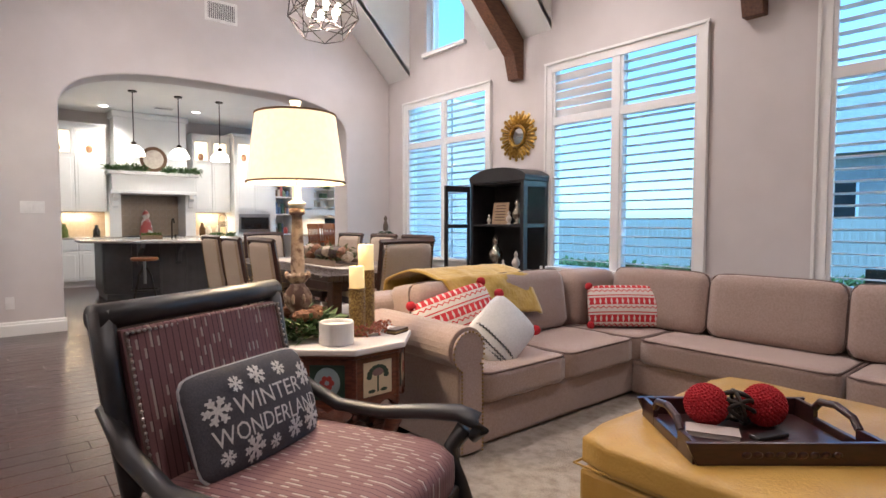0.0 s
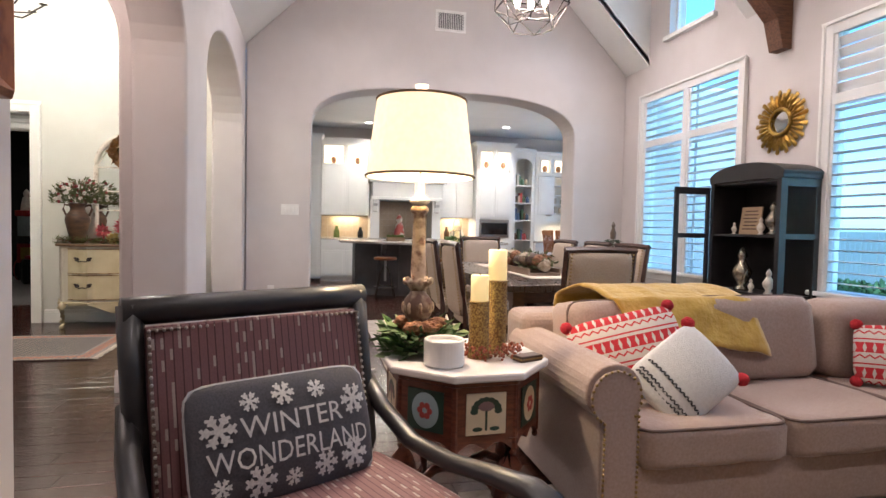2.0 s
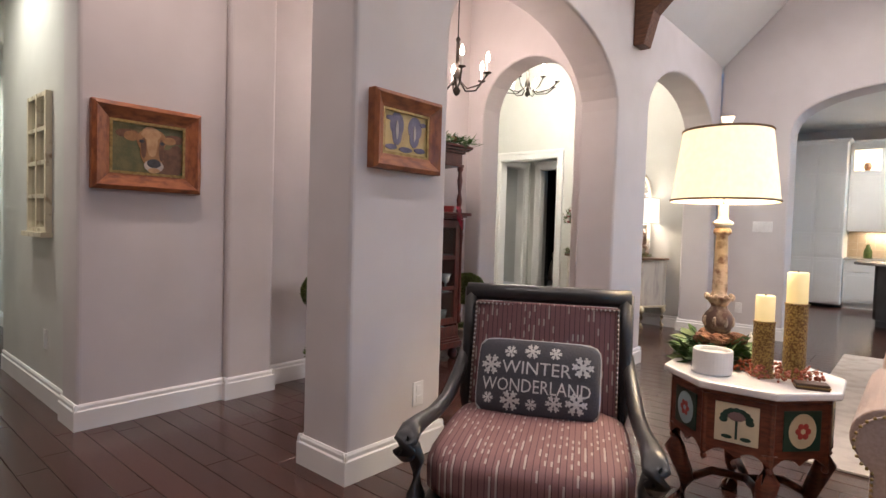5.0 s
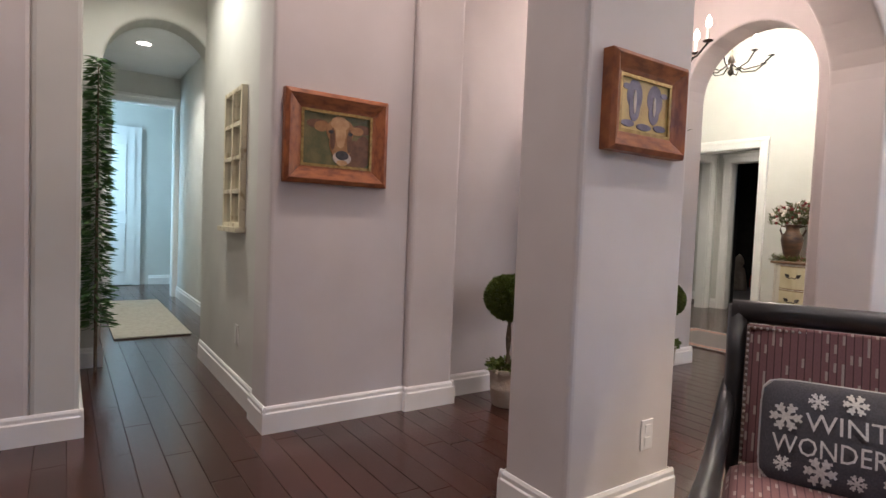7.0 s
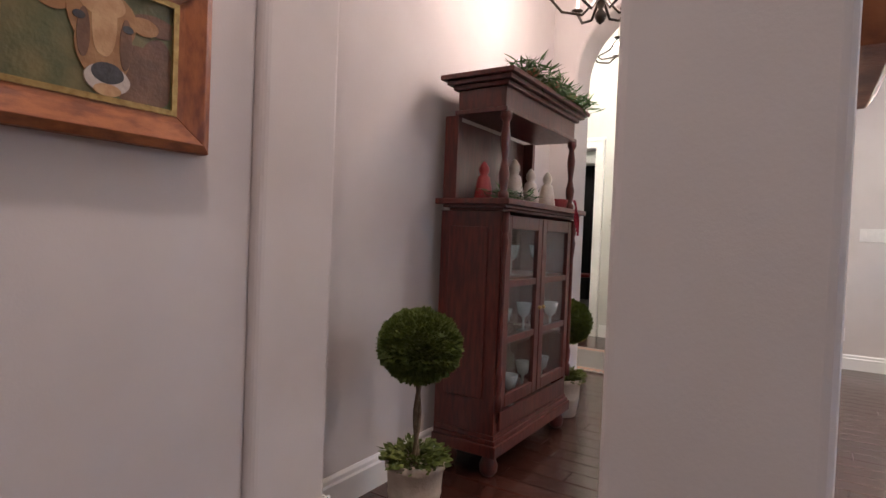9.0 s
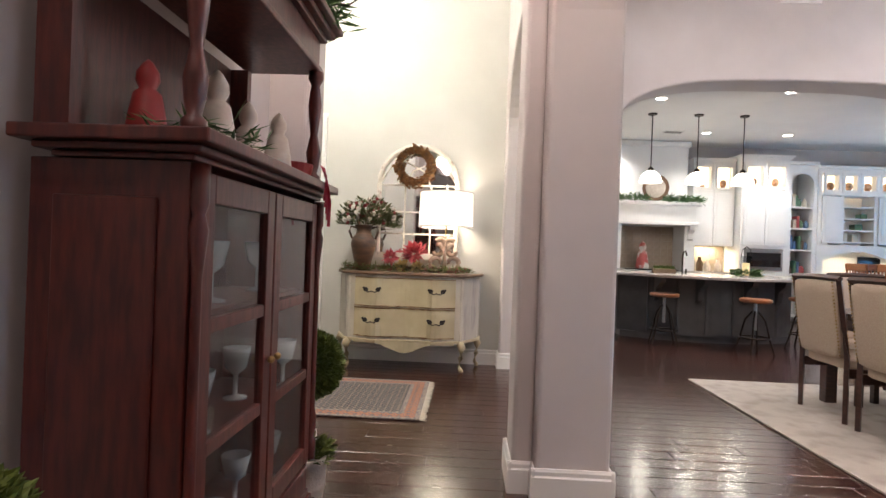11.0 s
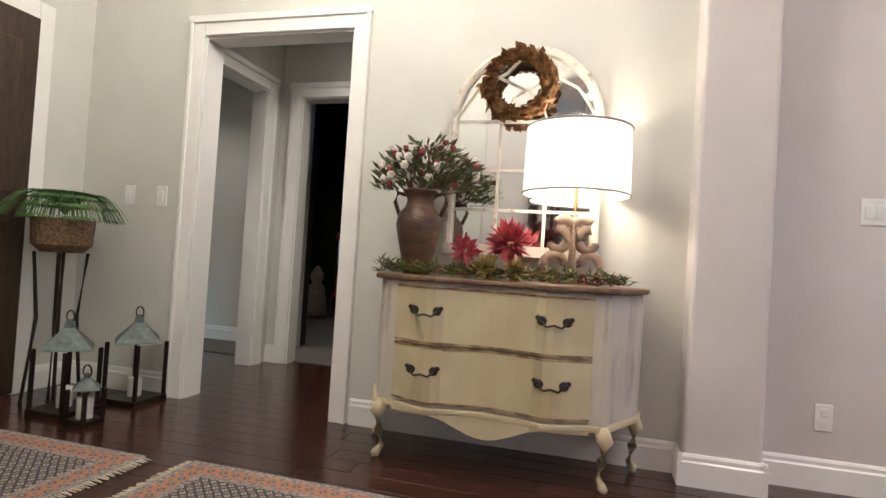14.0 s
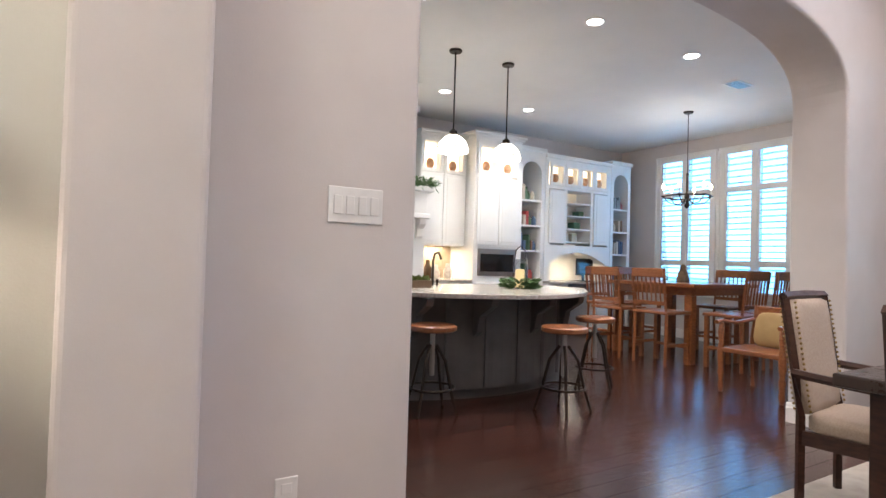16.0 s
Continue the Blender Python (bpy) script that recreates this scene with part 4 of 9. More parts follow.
def pom_pillow(w, h, m, material, label, pom=RED_POM, stitched=False):
    t = thing("throw_pillow", label, "pillow", m)
    bm = B()
    puff(bm, w, h, 0.13, (0, 0, 0), Euler((radians(90), 0, 0)), 8.0, 14)
    part("cushion", bm, material, t, smooth=True)
    if stitched:
        ink = mat("black_stitching", (0.05, 0.05, 0.055), 0.9)
        for row in (-0.38, -0.33, -0.20):
            bm = B()
            for i in range(26):
                x, z = row * w, (i / 25 - 0.5) * h * 0.84
                r = ((abs(x) * 2 / w) ** 8.0 + (abs(z) * 2 / h) ** 8.0) ** (1 / 8.0)
                y = -0.065 * math.sqrt(max(0, 1 - r * r)) - 0.001
                box(bm, x - 0.007, y - 0.002, z - 0.0025, x + 0.007, y + 0.001, z + 0.0025, Euler((0, radians(35 if i % 2 else -35), 0)))
            tagged(part("stitched_band", bm, ink, t, "black stitched band"), kind="stuff")
    for sx in (-1, 1):
        for sz in (-1, 1):
            bm = B()
            c = Vector((sx * w * 0.475, 0, sz * h * 0.475))
            ball(bm, c, 0.026, 14)
            for v in bm.verts:
                v.co += (v.co - c) * 0.12 * noise.noise(v.co * 90)
            part("pompom", bm, pom, t, "red wool pompom", smooth=True)
    return t


pom_pillow(0.46, 0.30, P(2.66, 3.30, 0.555, -12, -22, -14), RED_KNIT, "red and cream nordic knit pillow with red pompoms")
pom_pillow(0.34, 0.29, P(2.78, 3.10, 0.495, 0, -30, -36), WHITE_KNIT, "white knit pillow with black stitched bands and red pompoms", stitched=True)
pom_pillow(0.50, 0.27, P(3.98, 3.12, 0.515, -42, -18, 0), RED_KNIT, "red and cream nordic knit lumbar pillow with red pompoms")
pom_pillow(0.42, 0.38, P(3.98, 1.50, 0.54, -78, -20, 0), GREY_KNIT, "dark grey patterned knit pillow with red pompoms")

# yellow throw over the sofa back
MUSTARD = mat("mustard_fleece", (0.52, 0.33, 0.06), 0.9, second=(0.42, 0.25, 0.035), scale=14, bump=0.7, bump_scale=35, sheen=0.4)
bm = B()
nx, ny = 26, 30
grid = []
for j in range(ny + 1):
    row = []
    for i in range(nx + 1):
        u, v = i / nx, j / ny
        x = 2.62 + 0.70 * u + 0.16 * (v - 0.4)
        s = v * 0.95
        if s < 0.30:
            y, z = 3.905 + 0.02 * math.sin(u * 9), 0.71 - 0.36 + s * 1.2
        elif s < 0.62:
            k = (s - 0.30) / 0.32
            y, z = 3.905 - 0.47 * k, 0.71 + 0.055 * math.sin(k * math.pi) + 0.02 * k
        else:
            k = (s - 0.62) / 0.33
            y, z = 3.435 - 0.085 * k, 0.745 - 0.22 * k * (0.6 + 0.6 * u)
        w = 0.012 * noise.noise(Vector((u * 5, v * 6, 0))) + 0.006 * noise.noise(Vector((u * 14, v * 14, 3)))
        row.append(bm.verts.new((x, y + w, z + abs(w) * 1.5 + 0.012)))
    grid.append(row)
for j in range(ny):
    for i in range(nx):
        bm.faces.new((grid[j][i], grid[j][i + 1], grid[j + 1][i + 1], grid[j + 1][i]))
ob = part("throw_blanket", bm, MUSTARD, smooth=True)
tagged(ob, "mustard yellow fleece throw draped over the sofa back", "blanket")
sl = ob.modifiers.new("thick", "SOLIDIFY")
sl.thickness = 0.012


# octagonal table with painted tiles
ROSEWOOD = mat("reddish_brown_wood", (0.17, 0.045, 0.022), 0.4, second=(0.085, 0.022, 0.012), scale=7, stretch=(3, 3, 14), bump=0.1, bump_scale=40, coat=0.2)
MARBLE = mat("white_marble", (0.74, 0.70, 0.67), 0.25, second=(0.60, 0.55, 0.53), scale=5, spread=(0.45, 0.8))
TILE_CREAM = mat("cream_tile", (0.66, 0.55, 0.38), 0.3)
TILE_GREEN = mat("dark_green_glaze", (0.02, 0.05, 0.035), 0.3)
TILE_BLUE = mat("pale_blue_glaze", (0.34, 0.45, 0.48), 0.3)
TILE_RED = mat("red_glaze", (0.42, 0.06, 0.05), 0.35)
TILE_MAUVE = mat("mauve_glaze", (0.22, 0.13, 0.13), 0.35)


def octagon_table():
    t = thing("side_table", "octagonal reddish wood side table with white marble top and painted tiles", "side table", P(1.94, 3.245, 0, 3))
    R = 0.318

    def octo(r):
        return [(r * math.cos(math.pi * (k + 0.5) / 4), r * math.sin(math.pi * (k + 0.5) / 4)) for k in range(8)]
    bm = B()
    slab(bm, octo(R), "z", 0.545, 0.573)
    part("tabletop", bm, MARBLE, t, "white marble top", bevel=0.008)
    bm = B()
    slab(bm, octo(R * 0.90), "z", 0.525, 0.5445)
    part("moulding", bm, ROSEWOOD, t, bevel=0.004)
    apo = R * 0.86 * math.cos(math.pi / 8)
    half = R * 0.86 * math.sin(math.pi / 8)
    for k in range(8):
        q = part("panel_side", boxed((-half, -0.010, 0.34, half, 0.010, 0.5245)), ROSEWOOD, t, bevel=0.002)
        rot = Matrix.Rotation(math.pi * k / 4, 4, "Z") @ Matrix.Translation((0, -apo * UNIT, 0))
        q.matrix_basis = rot
        bm = B()
        pts = [(-half, 0.342)] + [(-half + 2 * half * i / 12, 0.30 + 0.028 * abs(math.sin(i / 12 * math.pi * 2)) + 0.012 * math.sin(i / 12 * math.pi)) for i in range(13)] + [(half, 0.342)]
        slab(bm, pts, "y", -0.009, 0.007)
        part("apron", bm, ROSEWOOD, t).matrix_basis = rot
        base = (TILE_CREAM, TILE_GREEN, TILE_CREAM, TILE_GREEN)[k % 4]
        tile = part("tile", boxed((-0.070, -0.0145, 0.365, 0.070, -0.0105, 0.505)), base, t, "painted ceramic tile", bevel=0.002)
        tile.matrix_basis = rot
        if k % 2 == 0:
            bm = B()
            for i in range(9):
                a = math.pi * i / 8
                ball(bm, (0.042 * math.cos(a), -0.0146, 0.445 + 0.036 * math.sin(a)), 0.014, 8, (1, 0.08, 0.8))
            for sx in (-1, 1):
                ball(bm, (0.03 * sx, -0.0146, 0.385), 0.015, 8, (1.2, 0.08, 0.5))
            box(bm, -0.004, -0.0152, 0.38, 0.004, -0.0146, 0.45)
            part("painted_tree", bm, TILE_GREEN, t).matrix_basis = rot
            bm = B()
            ball(bm, (0, -0.0148, 0.462), 0.026, 10, (1.2, 0.05, 0.7))
            part("painted_bloom", bm, TILE_MAUVE, t).matrix_basis = rot
        else:
            bm = B()
            ball(bm, (0, -0.0146, 0.435), 0.058, 16, (0.9, 0.04, 1.05))
            part("painted_medallion", bm, TILE_BLUE if k in (3, 7) else TILE_CREAM, t).matrix_basis = rot
            bm = B()
            for i in range(6):
                a = math.pi * i / 3
                ball(bm, (0.019 * math.cos(a), -0.0175, 0.435 + 0.019 * math.sin(a)), 0.011, 8, (1, 0.1, 1))
            part("painted_flower", bm, TILE_RED, t).matrix_basis = rot
    for k in range(8):
        a = math.pi * (k + 0.5) / 4
        c, s = math.cos(a), math.sin(a)
        bm = B()
        r = R * 0.86
        sweep(bm, [(r * c, r * s, 0.525), (r * c, r * s, 0.31)], 0.013, 8)
        ball(bm, (r * c, r * s, 0.292), 0.012, 8)
        tube(bm, (r * c, r * s, 0.312), (r * c, r * s, 0.29), 0.006)
        part("corner_post", bm, ROSEWOOD, t)
        if k % 2 == 0:
            bm = B()
            sweep(bm, [(r * 0.93 * c, r * 0.93 * s, 0.345), (r * 0.97 * c, r * 0.97 * s, 0.25), (r * 0.78 * c, r * 0.78 * s, 0.12), (r * 0.88 * c, r * 0.88 * s, 0.03), (r * 0.97 * c, r * 0.97 * s, 0.0)], [0.034, 0.038, 0.03, 0.03, 0.034], 8)
            part("leg", bm, ROSEWOOD, t, smooth=True)
            bm = B()
            sweep(bm, [(r * 0.78 * c, r * 0.78 * s, 0.12), (r * 0.45 * c, r * 0.45 * s, 0.165), (0.0, 0.0, 0.15)], 0.016, 8)
            part("stretcher", bm, ROSEWOOD, t, smooth=True)
    return t


octagon_table()
TZ = 0.573


def shade(bm, r0, r1, z0, z1, n=32, th=0.003):
    lathe(bm, [(r0, z0), (r1, z1), (r1 - th, z1), (r0 - th, z0), (r0, z0)], n=n)


SHADE_LIT = mat("lit_linen_shade", (0.80, 0.72, 0.58), 0.8, second=(0.76, 0.67, 0.52), scale=40, emit=(1.0, 0.78, 0.50), power=0.6)
SHADE_WHITE = mat("lit_white_shade", (0.85, 0.82, 0.78), 0.8, emit=(1.0, 0.90, 0.76), power=0.55)
SHADE_TRIM = mat("shade_trim", (0.20, 0.12, 0.06), 0.8)
CREAM_CARVED = mat("distressed_cream", (0.52, 0.40, 0.29), 0.65, second=(0.17, 0.09, 0.06), scale=26, spread=(0.45, 0.62), bump=0.4, bump_scale=60)
DARK_CARVED = mat("worn_brown_carving", (0.13, 0.07, 0.05), 0.6, second=(0.40, 0.30, 0.22), scale=22, spread=(0.5, 0.7))


def ring_shade(t, r0, r1, z0, z1, material, trim, centre=(0, 0)):
    bm = B()
    n = 40
    rings = []
    for r, z in ((r0, z0), (r1, z1), (r1 - 0.003, z1), (r0 - 0.003, z0)):
        rings.append([bm.verts.new((centre[0] + r * math.cos(2 * math.pi * k / n), centre[1] + r * math.sin(2 * math.pi * k / n), z)) for k in range(n)])
    for i in range(4):
        a, b = rings[i], rings[(i + 1) % 4]
        for k in range(n):
            bm.faces.new((a[k], a[(k + 1) % n], b[(k + 1) % n], b[k]))
    s = part("shade", bm, material, t, "lit fabric drum shade", smooth=False)
    for r, z in ((r0, z0), (r1, z1)):
        bm = B()
        sweep(bm, [(centre[0] + (r + 0.0005) * math.cos(2 * math.pi * k / n), centre[1] + (r + 0.0005) * math.sin(2 * math.pi * k / n), z + (0.004 if z == z0 else -0.004)) for k in range(n)], 0.005, 6, closed=True)
        part("shade_trim", bm, trim, s)
    return s


t = thing("table_lamp", "tall carved distressed cream table lamp with lit linen shade", "lamp", P(1.785, 3.35, TZ))
bm = B()
lathe(bm, [(0.062, 0.0), (0.062, 0.018), (0.05, 0.03), (0.035, 0.045), (0.028, 0.07), (0.038, 0.085), (0.030, 0.10), (0.052, 0.135), (0.060, 0.165), (0.052, 0.195), (0.034, 0.215), (0.030, 0.23)])
part("base", bm, DARK_CARVED, t, "worn brown turned base", smooth=True)
bm = B()
lathe(bm, [(0.030, 0.229), (0.055, 0.262), (0.056, 0.268), (0.026, 0.262), (0.030, 0.30), (0.026, 0.42), (0.022, 0.52), (0.034, 0.53), (0.034, 0.545), (0.024, 0.555)])
part("column", bm, CREAM_CARVED, t, "fluted distressed cream column", smooth=True)
bm = B()
for k in range(8):
    a = 2 * math.pi * k / 8
    for q, z, h, sq in ((0.056, 0.165, 0.014, (0.6, 0.6, 1.6)), (0.05, 0.265, 0.013, (0.8, 0.8, 1.2))):
        bm = B()
        ball(bm, (q * math.cos(a), q * math.sin(a), z), h, 8, sq)
        part("carved_leaf", bm, CREAM_CARVED, t, smooth=True)
bm = B()
lathe(bm, [(0.024, 0.556), (0.038, 0.566), (0.040, 0.575), (0.022, 0.585), (0.018, 0.60), (0.018, 0.65)])
part("socket", bm, mat("white_socket", (0.7, 0.66, 0.6), 0.5), t)
ring_shade(t, 0.206, 0.168, 0.66, 0.955, SHADE_LIT, SHADE_TRIM)
bm = B()
tube(bm, (0, 0, 0.65), (0, 0, 0.965), 0.004)
for k in range(3):
    a = 2 * math.pi * k / 3
    tube(bm, (0, 0, 0.945), (0.166 * math.cos(a), 0.166 * math.sin(a), 0.945), 0.002)
part("harp", bm, BRASS, t)
bm = B()
lathe(bm, [(0.006, 0.955), (0.018, 0.965), (0.012, 0.975), (0.02, 0.995), (0.026, 1.01), (0.012, 1.0)])
part("finial", bm, mat("white_finial", (0.75, 0.72, 0.68), 0.5), t, "white carved finial")
lamp("table_lamp_bulb", "POINT", (1.785, 3.35, TZ + 0.80), 22, (1.0, 0.80, 0.56), 0.05)

WAX = mat("ivory_wax", (0.72, 0.60, 0.36), 0.5, second=(0.66, 0.53, 0.28), scale=10, emit=(1.0, 0.72, 0.32), power=0.35)
GLITTER = mat("gold_glitter", (0.42, 0.28, 0.09), 0.35, 0.7, second=(0.16, 0.08, 0.03), scale=130, spread=(0.4, 0.6), bump=1.0, bump_scale=220)
WHITE_WAX = mat("white_ceramic", (0.76, 0.73, 0.70), 0.5)
for x, y, h, r, c in ((1.985, 3.19, 0.20, 0.036, 0.10), (2.075, 3.26, 0.27, 0.038, 0.12)):
    t = thing("pillar_candle", "ivory flameless candle on a glittering gold holder", "candle", P(x, y, TZ), "candles on the side table")
    bm = B()
    lathe(bm, [(r + 0.006, 0.0), (r + 0.006, 0.012), (r, 0.02), (r, h), (r + 0.004, h + 0.006), (r - 0.008, h + 0.008)])
    part("holder", bm, GLITTER, t, "glittering gold cylinder holder")
    bm = B()
    lathe(bm, [(r - 0.003, h + 0.008), (r - 0.003, h + c), (r - 0.007, h + c + 0.003), (r - 0.014, h + c - 0.012), (0.004, h + c - 0.014)])
    part("candle", bm, WAX, t, "ivory wax candle", smooth=True)
    bm = B()
    tube(bm, (0, 0, h + c - 0.014), (0, 0, h + c + 0.008), 0.002, n=6)
    part("wick", bm, BLACK_WOOD, t)
t = thing("candle_jar", "short white ceramic candle jar", "candle", P(1.835, 3.10, TZ))
bm = B()
lathe(bm, [(0.066, 0), (0.07, 0.006), (0.07, 0.088), (0.066, 0.092), (0.062, 0.088), (0.062, 0.075), (0.002, 0.074)], n=36)
part("jar", bm, WHITE_WAX, t, smooth=False)
t = thing("white_cone_tree", "small white ceramic cone tree", "ornament", P(1.905, 3.37, TZ))
bm = B()
lathe(bm, [(0.035, 0), (0.038, 0.02), (0.002, 0.13)])
part("cone", bm, WHITE_WAX, t)

LEAF = mat("pine_green", (0.035, 0.10, 0.025), 0.7, second=(0.09, 0.16, 0.05), scale=30)
LEAF_LIGHT = mat("sage_green", (0.16, 0.22, 0.10), 0.7, second=(0.08, 0.13, 0.05), scale=30)
CONE_BROWN = mat("pine_cone", (0.16, 0.06, 0.03), 0.8, second=(0.30, 0.14, 0.07), scale=60, bump=0.8, bump_scale=120)
COPPER = mat("copper_berries", (0.42, 0.13, 0.07), 0.35, 0.5, second=(0.28, 0.07, 0.04), scale=60)
rng = random.Random(7)


def leaf_cloud(bm, count, place, size=0.03, wide=0.35, up=0.3):
    """Many small folded leaves: place() gives a point and a heading."""
    for _ in range(count):
        p, d = place()
        d = (Vector(d) + Vector((rng.uniform(-0.5, 0.5), rng.uniform(-0.5, 0.5), rng.uniform(-0.3, 0.5) * up))).normalized()
        s = d.cross(Vector((rng.uniform(-1, 1), rng.uniform(-1, 1), 1))).normalized()
        n = s.cross(d)
        L = size * rng.uniform(0.6, 1.3)
        w = L * wide * 0.5
        p = Vector(p)
        a, b1, b2, c = p, p + d * L * 0.5 + s * w, p + d * L * 0.5 - s * w, p + d * L
        m = p + d * L * 0.5 - n * w * 0.4
        v = [bm.verts.new(q) for q in (a, b1, c, m, b2)]
        bm.faces.new((v[0], v[1], v[2], v[3]))
        bm.faces.new((v[0], v[3], v[2], v[4]))


def around(c, r, h):
    def f():
        a = rng.uniform(0, 2 * math.pi)
        q = r * rng.uniform(0.35, 1)
        return (c[0] + q * math.cos(a), c[1] + q * math.sin(a), c[2] + rng.uniform(0.005, h)), (math.cos(a), math.sin(a), rng.uniform(-0.2, 0.7))
    return f


t = thing("greenery_ring", "ring of artificial pine greenery with pine cones round the lamp", "greenery", P(1.785, 3.33, TZ))
bm = B()
leaf_cloud(bm, 420, around((0, 0, 0), 0.13, 0.08), 0.06, 0.4)
part("foliage", bm, LEAF, t)
bm = B()
leaf_cloud(bm, 160, around((0, 0, 0), 0.14, 0.10), 0.06, 0.5)
part("foliage", bm, LEAF_LIGHT, t)
for a in (-1.9, -1.2, 0.1, 2.2):
    bm = B()
    c = Vector((0.075 * math.cos(a), 0.075 * math.sin(a), 0.10))
    ball(bm, c, 0.034, 12, (1.3, 0.9, 0.75))
    for v in bm.verts:
        v.co += (v.co - c) * 0.3 * noise.noise(v.co * 70)
    part("pine_cone", bm, CONE_BROWN, t)
t = thing("berry_garland", "copper berry garland lying round the candles", "garland", P(2.03, 3.22, TZ))
bm = B()
for _ in range(260):
    a = rng.uniform(0, 2 * math.pi)
    q = rng.uniform(0.05, 0.13)
    ball(bm, (q * math.cos(a) * 1.15, q * math.sin(a) * 0.85, rng.uniform(0.006, 0.045)), rng.uniform(0.004, 0.007), 6)
tagged(part("berry_spray", bm, COPPER, t), kind="stuff")
bm = B()
for _ in range(60):
    a = rng.uniform(0, 2 * math.pi)
    p = Vector((0.1 * math.cos(a), 0.08 * math.sin(a), rng.uniform(0.004, 0.03)))
    tube(bm, p, p + Vector((rng.uniform(-0.05, 0.05), rng.uniform(-0.05, 0.05), rng.uniform(0, 0.02))), 0.0012, n=5)
part("twigs", bm, CONE_BROWN, t)
t = thing("box", "small dark leather-bound box on the table edge", "box", P(2.15, 3.12, TZ, 20))
part("body", boxed((-0.05, -0.025, 0, 0.05, 0.025, 0.022)), mat("dark_leather", (0.09, 0.05, 0.03), 0.5), t, bevel=0.003)
part("band", boxed((-0.052, -0.027, 0.008, 0.052, 0.027, 0.013)), BRASS, t, "brass band")


# ottoman and tray
YELLOW = mat("mustard_leather", (0.50, 0.30, 0.075), 0.38, second=(0.42, 0.24, 0.05), scale=5, bump=0.25, bump_scale=90)
t = thing("storage_ottoman", "mustard yellow leather storage ottoman with a hinged lid", "ottoman")
bm = B()
soft_box(bm, 2.12, 1.27, 0.315, 3.18, 2.14, 0.42, 14, 20)
part("lid", bm, YELLOW, t, smooth=True)
part("body", boxed((2.135, 1.285, 0.03, 3.165, 2.125, 0.312)), YELLOW, t, bevel=0.015)
bm = B()
sweep(bm, [(2.125, 1.275, 0.325), (3.175, 1.275, 0.325), (3.175, 2.135, 0.325), (2.125, 2.135, 0.325)], 0.004, 6, closed=True)
part("piping", bm, YELLOW, t)
for x, y in ((2.2, 1.34), (3.1, 1.34), (2.2, 2.07), (3.1, 2.07)):
    part("foot", boxed((x - 0.025, y - 0.025, 0, x + 0.025, y + 0.025, 0.031)), BLACK_WOOD, t)
MAHOG = mat("dark_mahogany", (0.045, 0.013, 0.012), 0.3, second=(0.025, 0.008, 0.008), scale=8, stretch=(3, 12, 12), coat=0.3)
t = thing("serving_tray", "dark mahogany tray with pierced handles and carved front", "tray", P(2.50, 1.77, 0.42, -40))
part("floor", boxed((-0.23, -0.17, 0.0, 0.23, 0.17, 0.012)), MAHOG, t)
for s in (-1, 1):
    bm = B()
    slab(bm, [(-0.25, 0.0), (0.25, 0.0), (0.28, 0.062), (-0.28, 0.062)], "y", s * 0.19 - 0.008, s * 0.19 + 0.008)
    part("side", bm, MAHOG, t, bevel=0.003)
    for i in range(9):
        bm = B()
        ball(bm, (-0.12 + i * 0.03, s * 0.199, 0.03), 0.012, 8, (1.1, 0.3, 0.8))
        part("carved_boss", bm, MAHOG, t, smooth=True)
    bm = B()
    for q in ((-0.19, -0.09), (0.09, 0.19)):
        slab(bm, [(q[0], 0.0), (q[1], 0.0), (q[1], 0.062), (q[0], 0.062)], "x", s * 0.245, s * 0.26)
    slab(bm, [(-0.09, 0.0), (0.09, 0.0), (0.09, 0.03), (-0.09, 0.03)], "x", s * 0.245, s * 0.26)
    sweep(bm, [(s * 0.2525, -0.095, 0.058), (s * 0.2525, -0.07, 0.085), (s * 0.2525, 0.0, 0.098), (s * 0.2525, 0.07, 0.085), (s * 0.2525, 0.095, 0.058)], 0.012, 8)
    part("end", bm, MAHOG, t, "pierced end with an arched handle", bevel=0.002)


def yarn_ball(x, y, r):
    t = thing("decor_ball", "red nubby yarn decor ball in the tray", "ornament", P(x, y, 0.433 + r), "red balls in the tray")
    bm = B()
    ball(bm, (0, 0, 0), r, 20)
    for k in range(420):
        z = 1 - 2 * (k + 0.5) / 420
        a = k * 2.39996
        q = math.sqrt(1 - z * z)
        bmesh.ops.create_icosphere(bm, subdivisions=1, radius=r * 0.085, matrix=Matrix.Translation((r * q * math.cos(a), r * q * math.sin(a), r * z)))
    part("yarn", bm, RED_POM, t)


yarn_ball(2.475, 1.895, 0.062)
yarn_ball(2.605, 1.775, 0.062)
t = thing("decor_ball", "black openwork metal band ball in the tray", "ornament", P(2.535, 1.83, 0.433 + 0.055))
for k in range(6):
    bm = B()
    rot = Euler((rng.uniform(0, 3), rng.uniform(0, 3), rng.uniform(0, 3))).to_matrix()
    sweep(bm, [rot @ Vector((0.052 * math.cos(2 * math.pi * i / 28), 0.052 * math.sin(2 * math.pi * i / 28), 0.008)) for i in range(28)], 0.007, 6, closed=True)
    part("band", bm, DARK_METAL, t, smooth=True)
t = thing("book", "slim pale book lying in the tray", "book", P(2.40, 1.84, 0.433, -62))
part("pages", boxed((-0.07, -0.035, 0.002, 0.07, 0.035, 0.013)), mat("paper", (0.6, 0.55, 0.48), 0.8), t)
part("cover", boxed((-0.073, -0.038, 0.0131, 0.073, 0.038, 0.016), (-0.073, -0.038, 0.0, 0.073, 0.038, 0.0019)), mat("pale_cover", (0.5, 0.42, 0.38), 0.5), t)
t = thing("remote_control", "black remote control lying in the tray", "remote", P(2.50, 1.72, 0.433, -20))
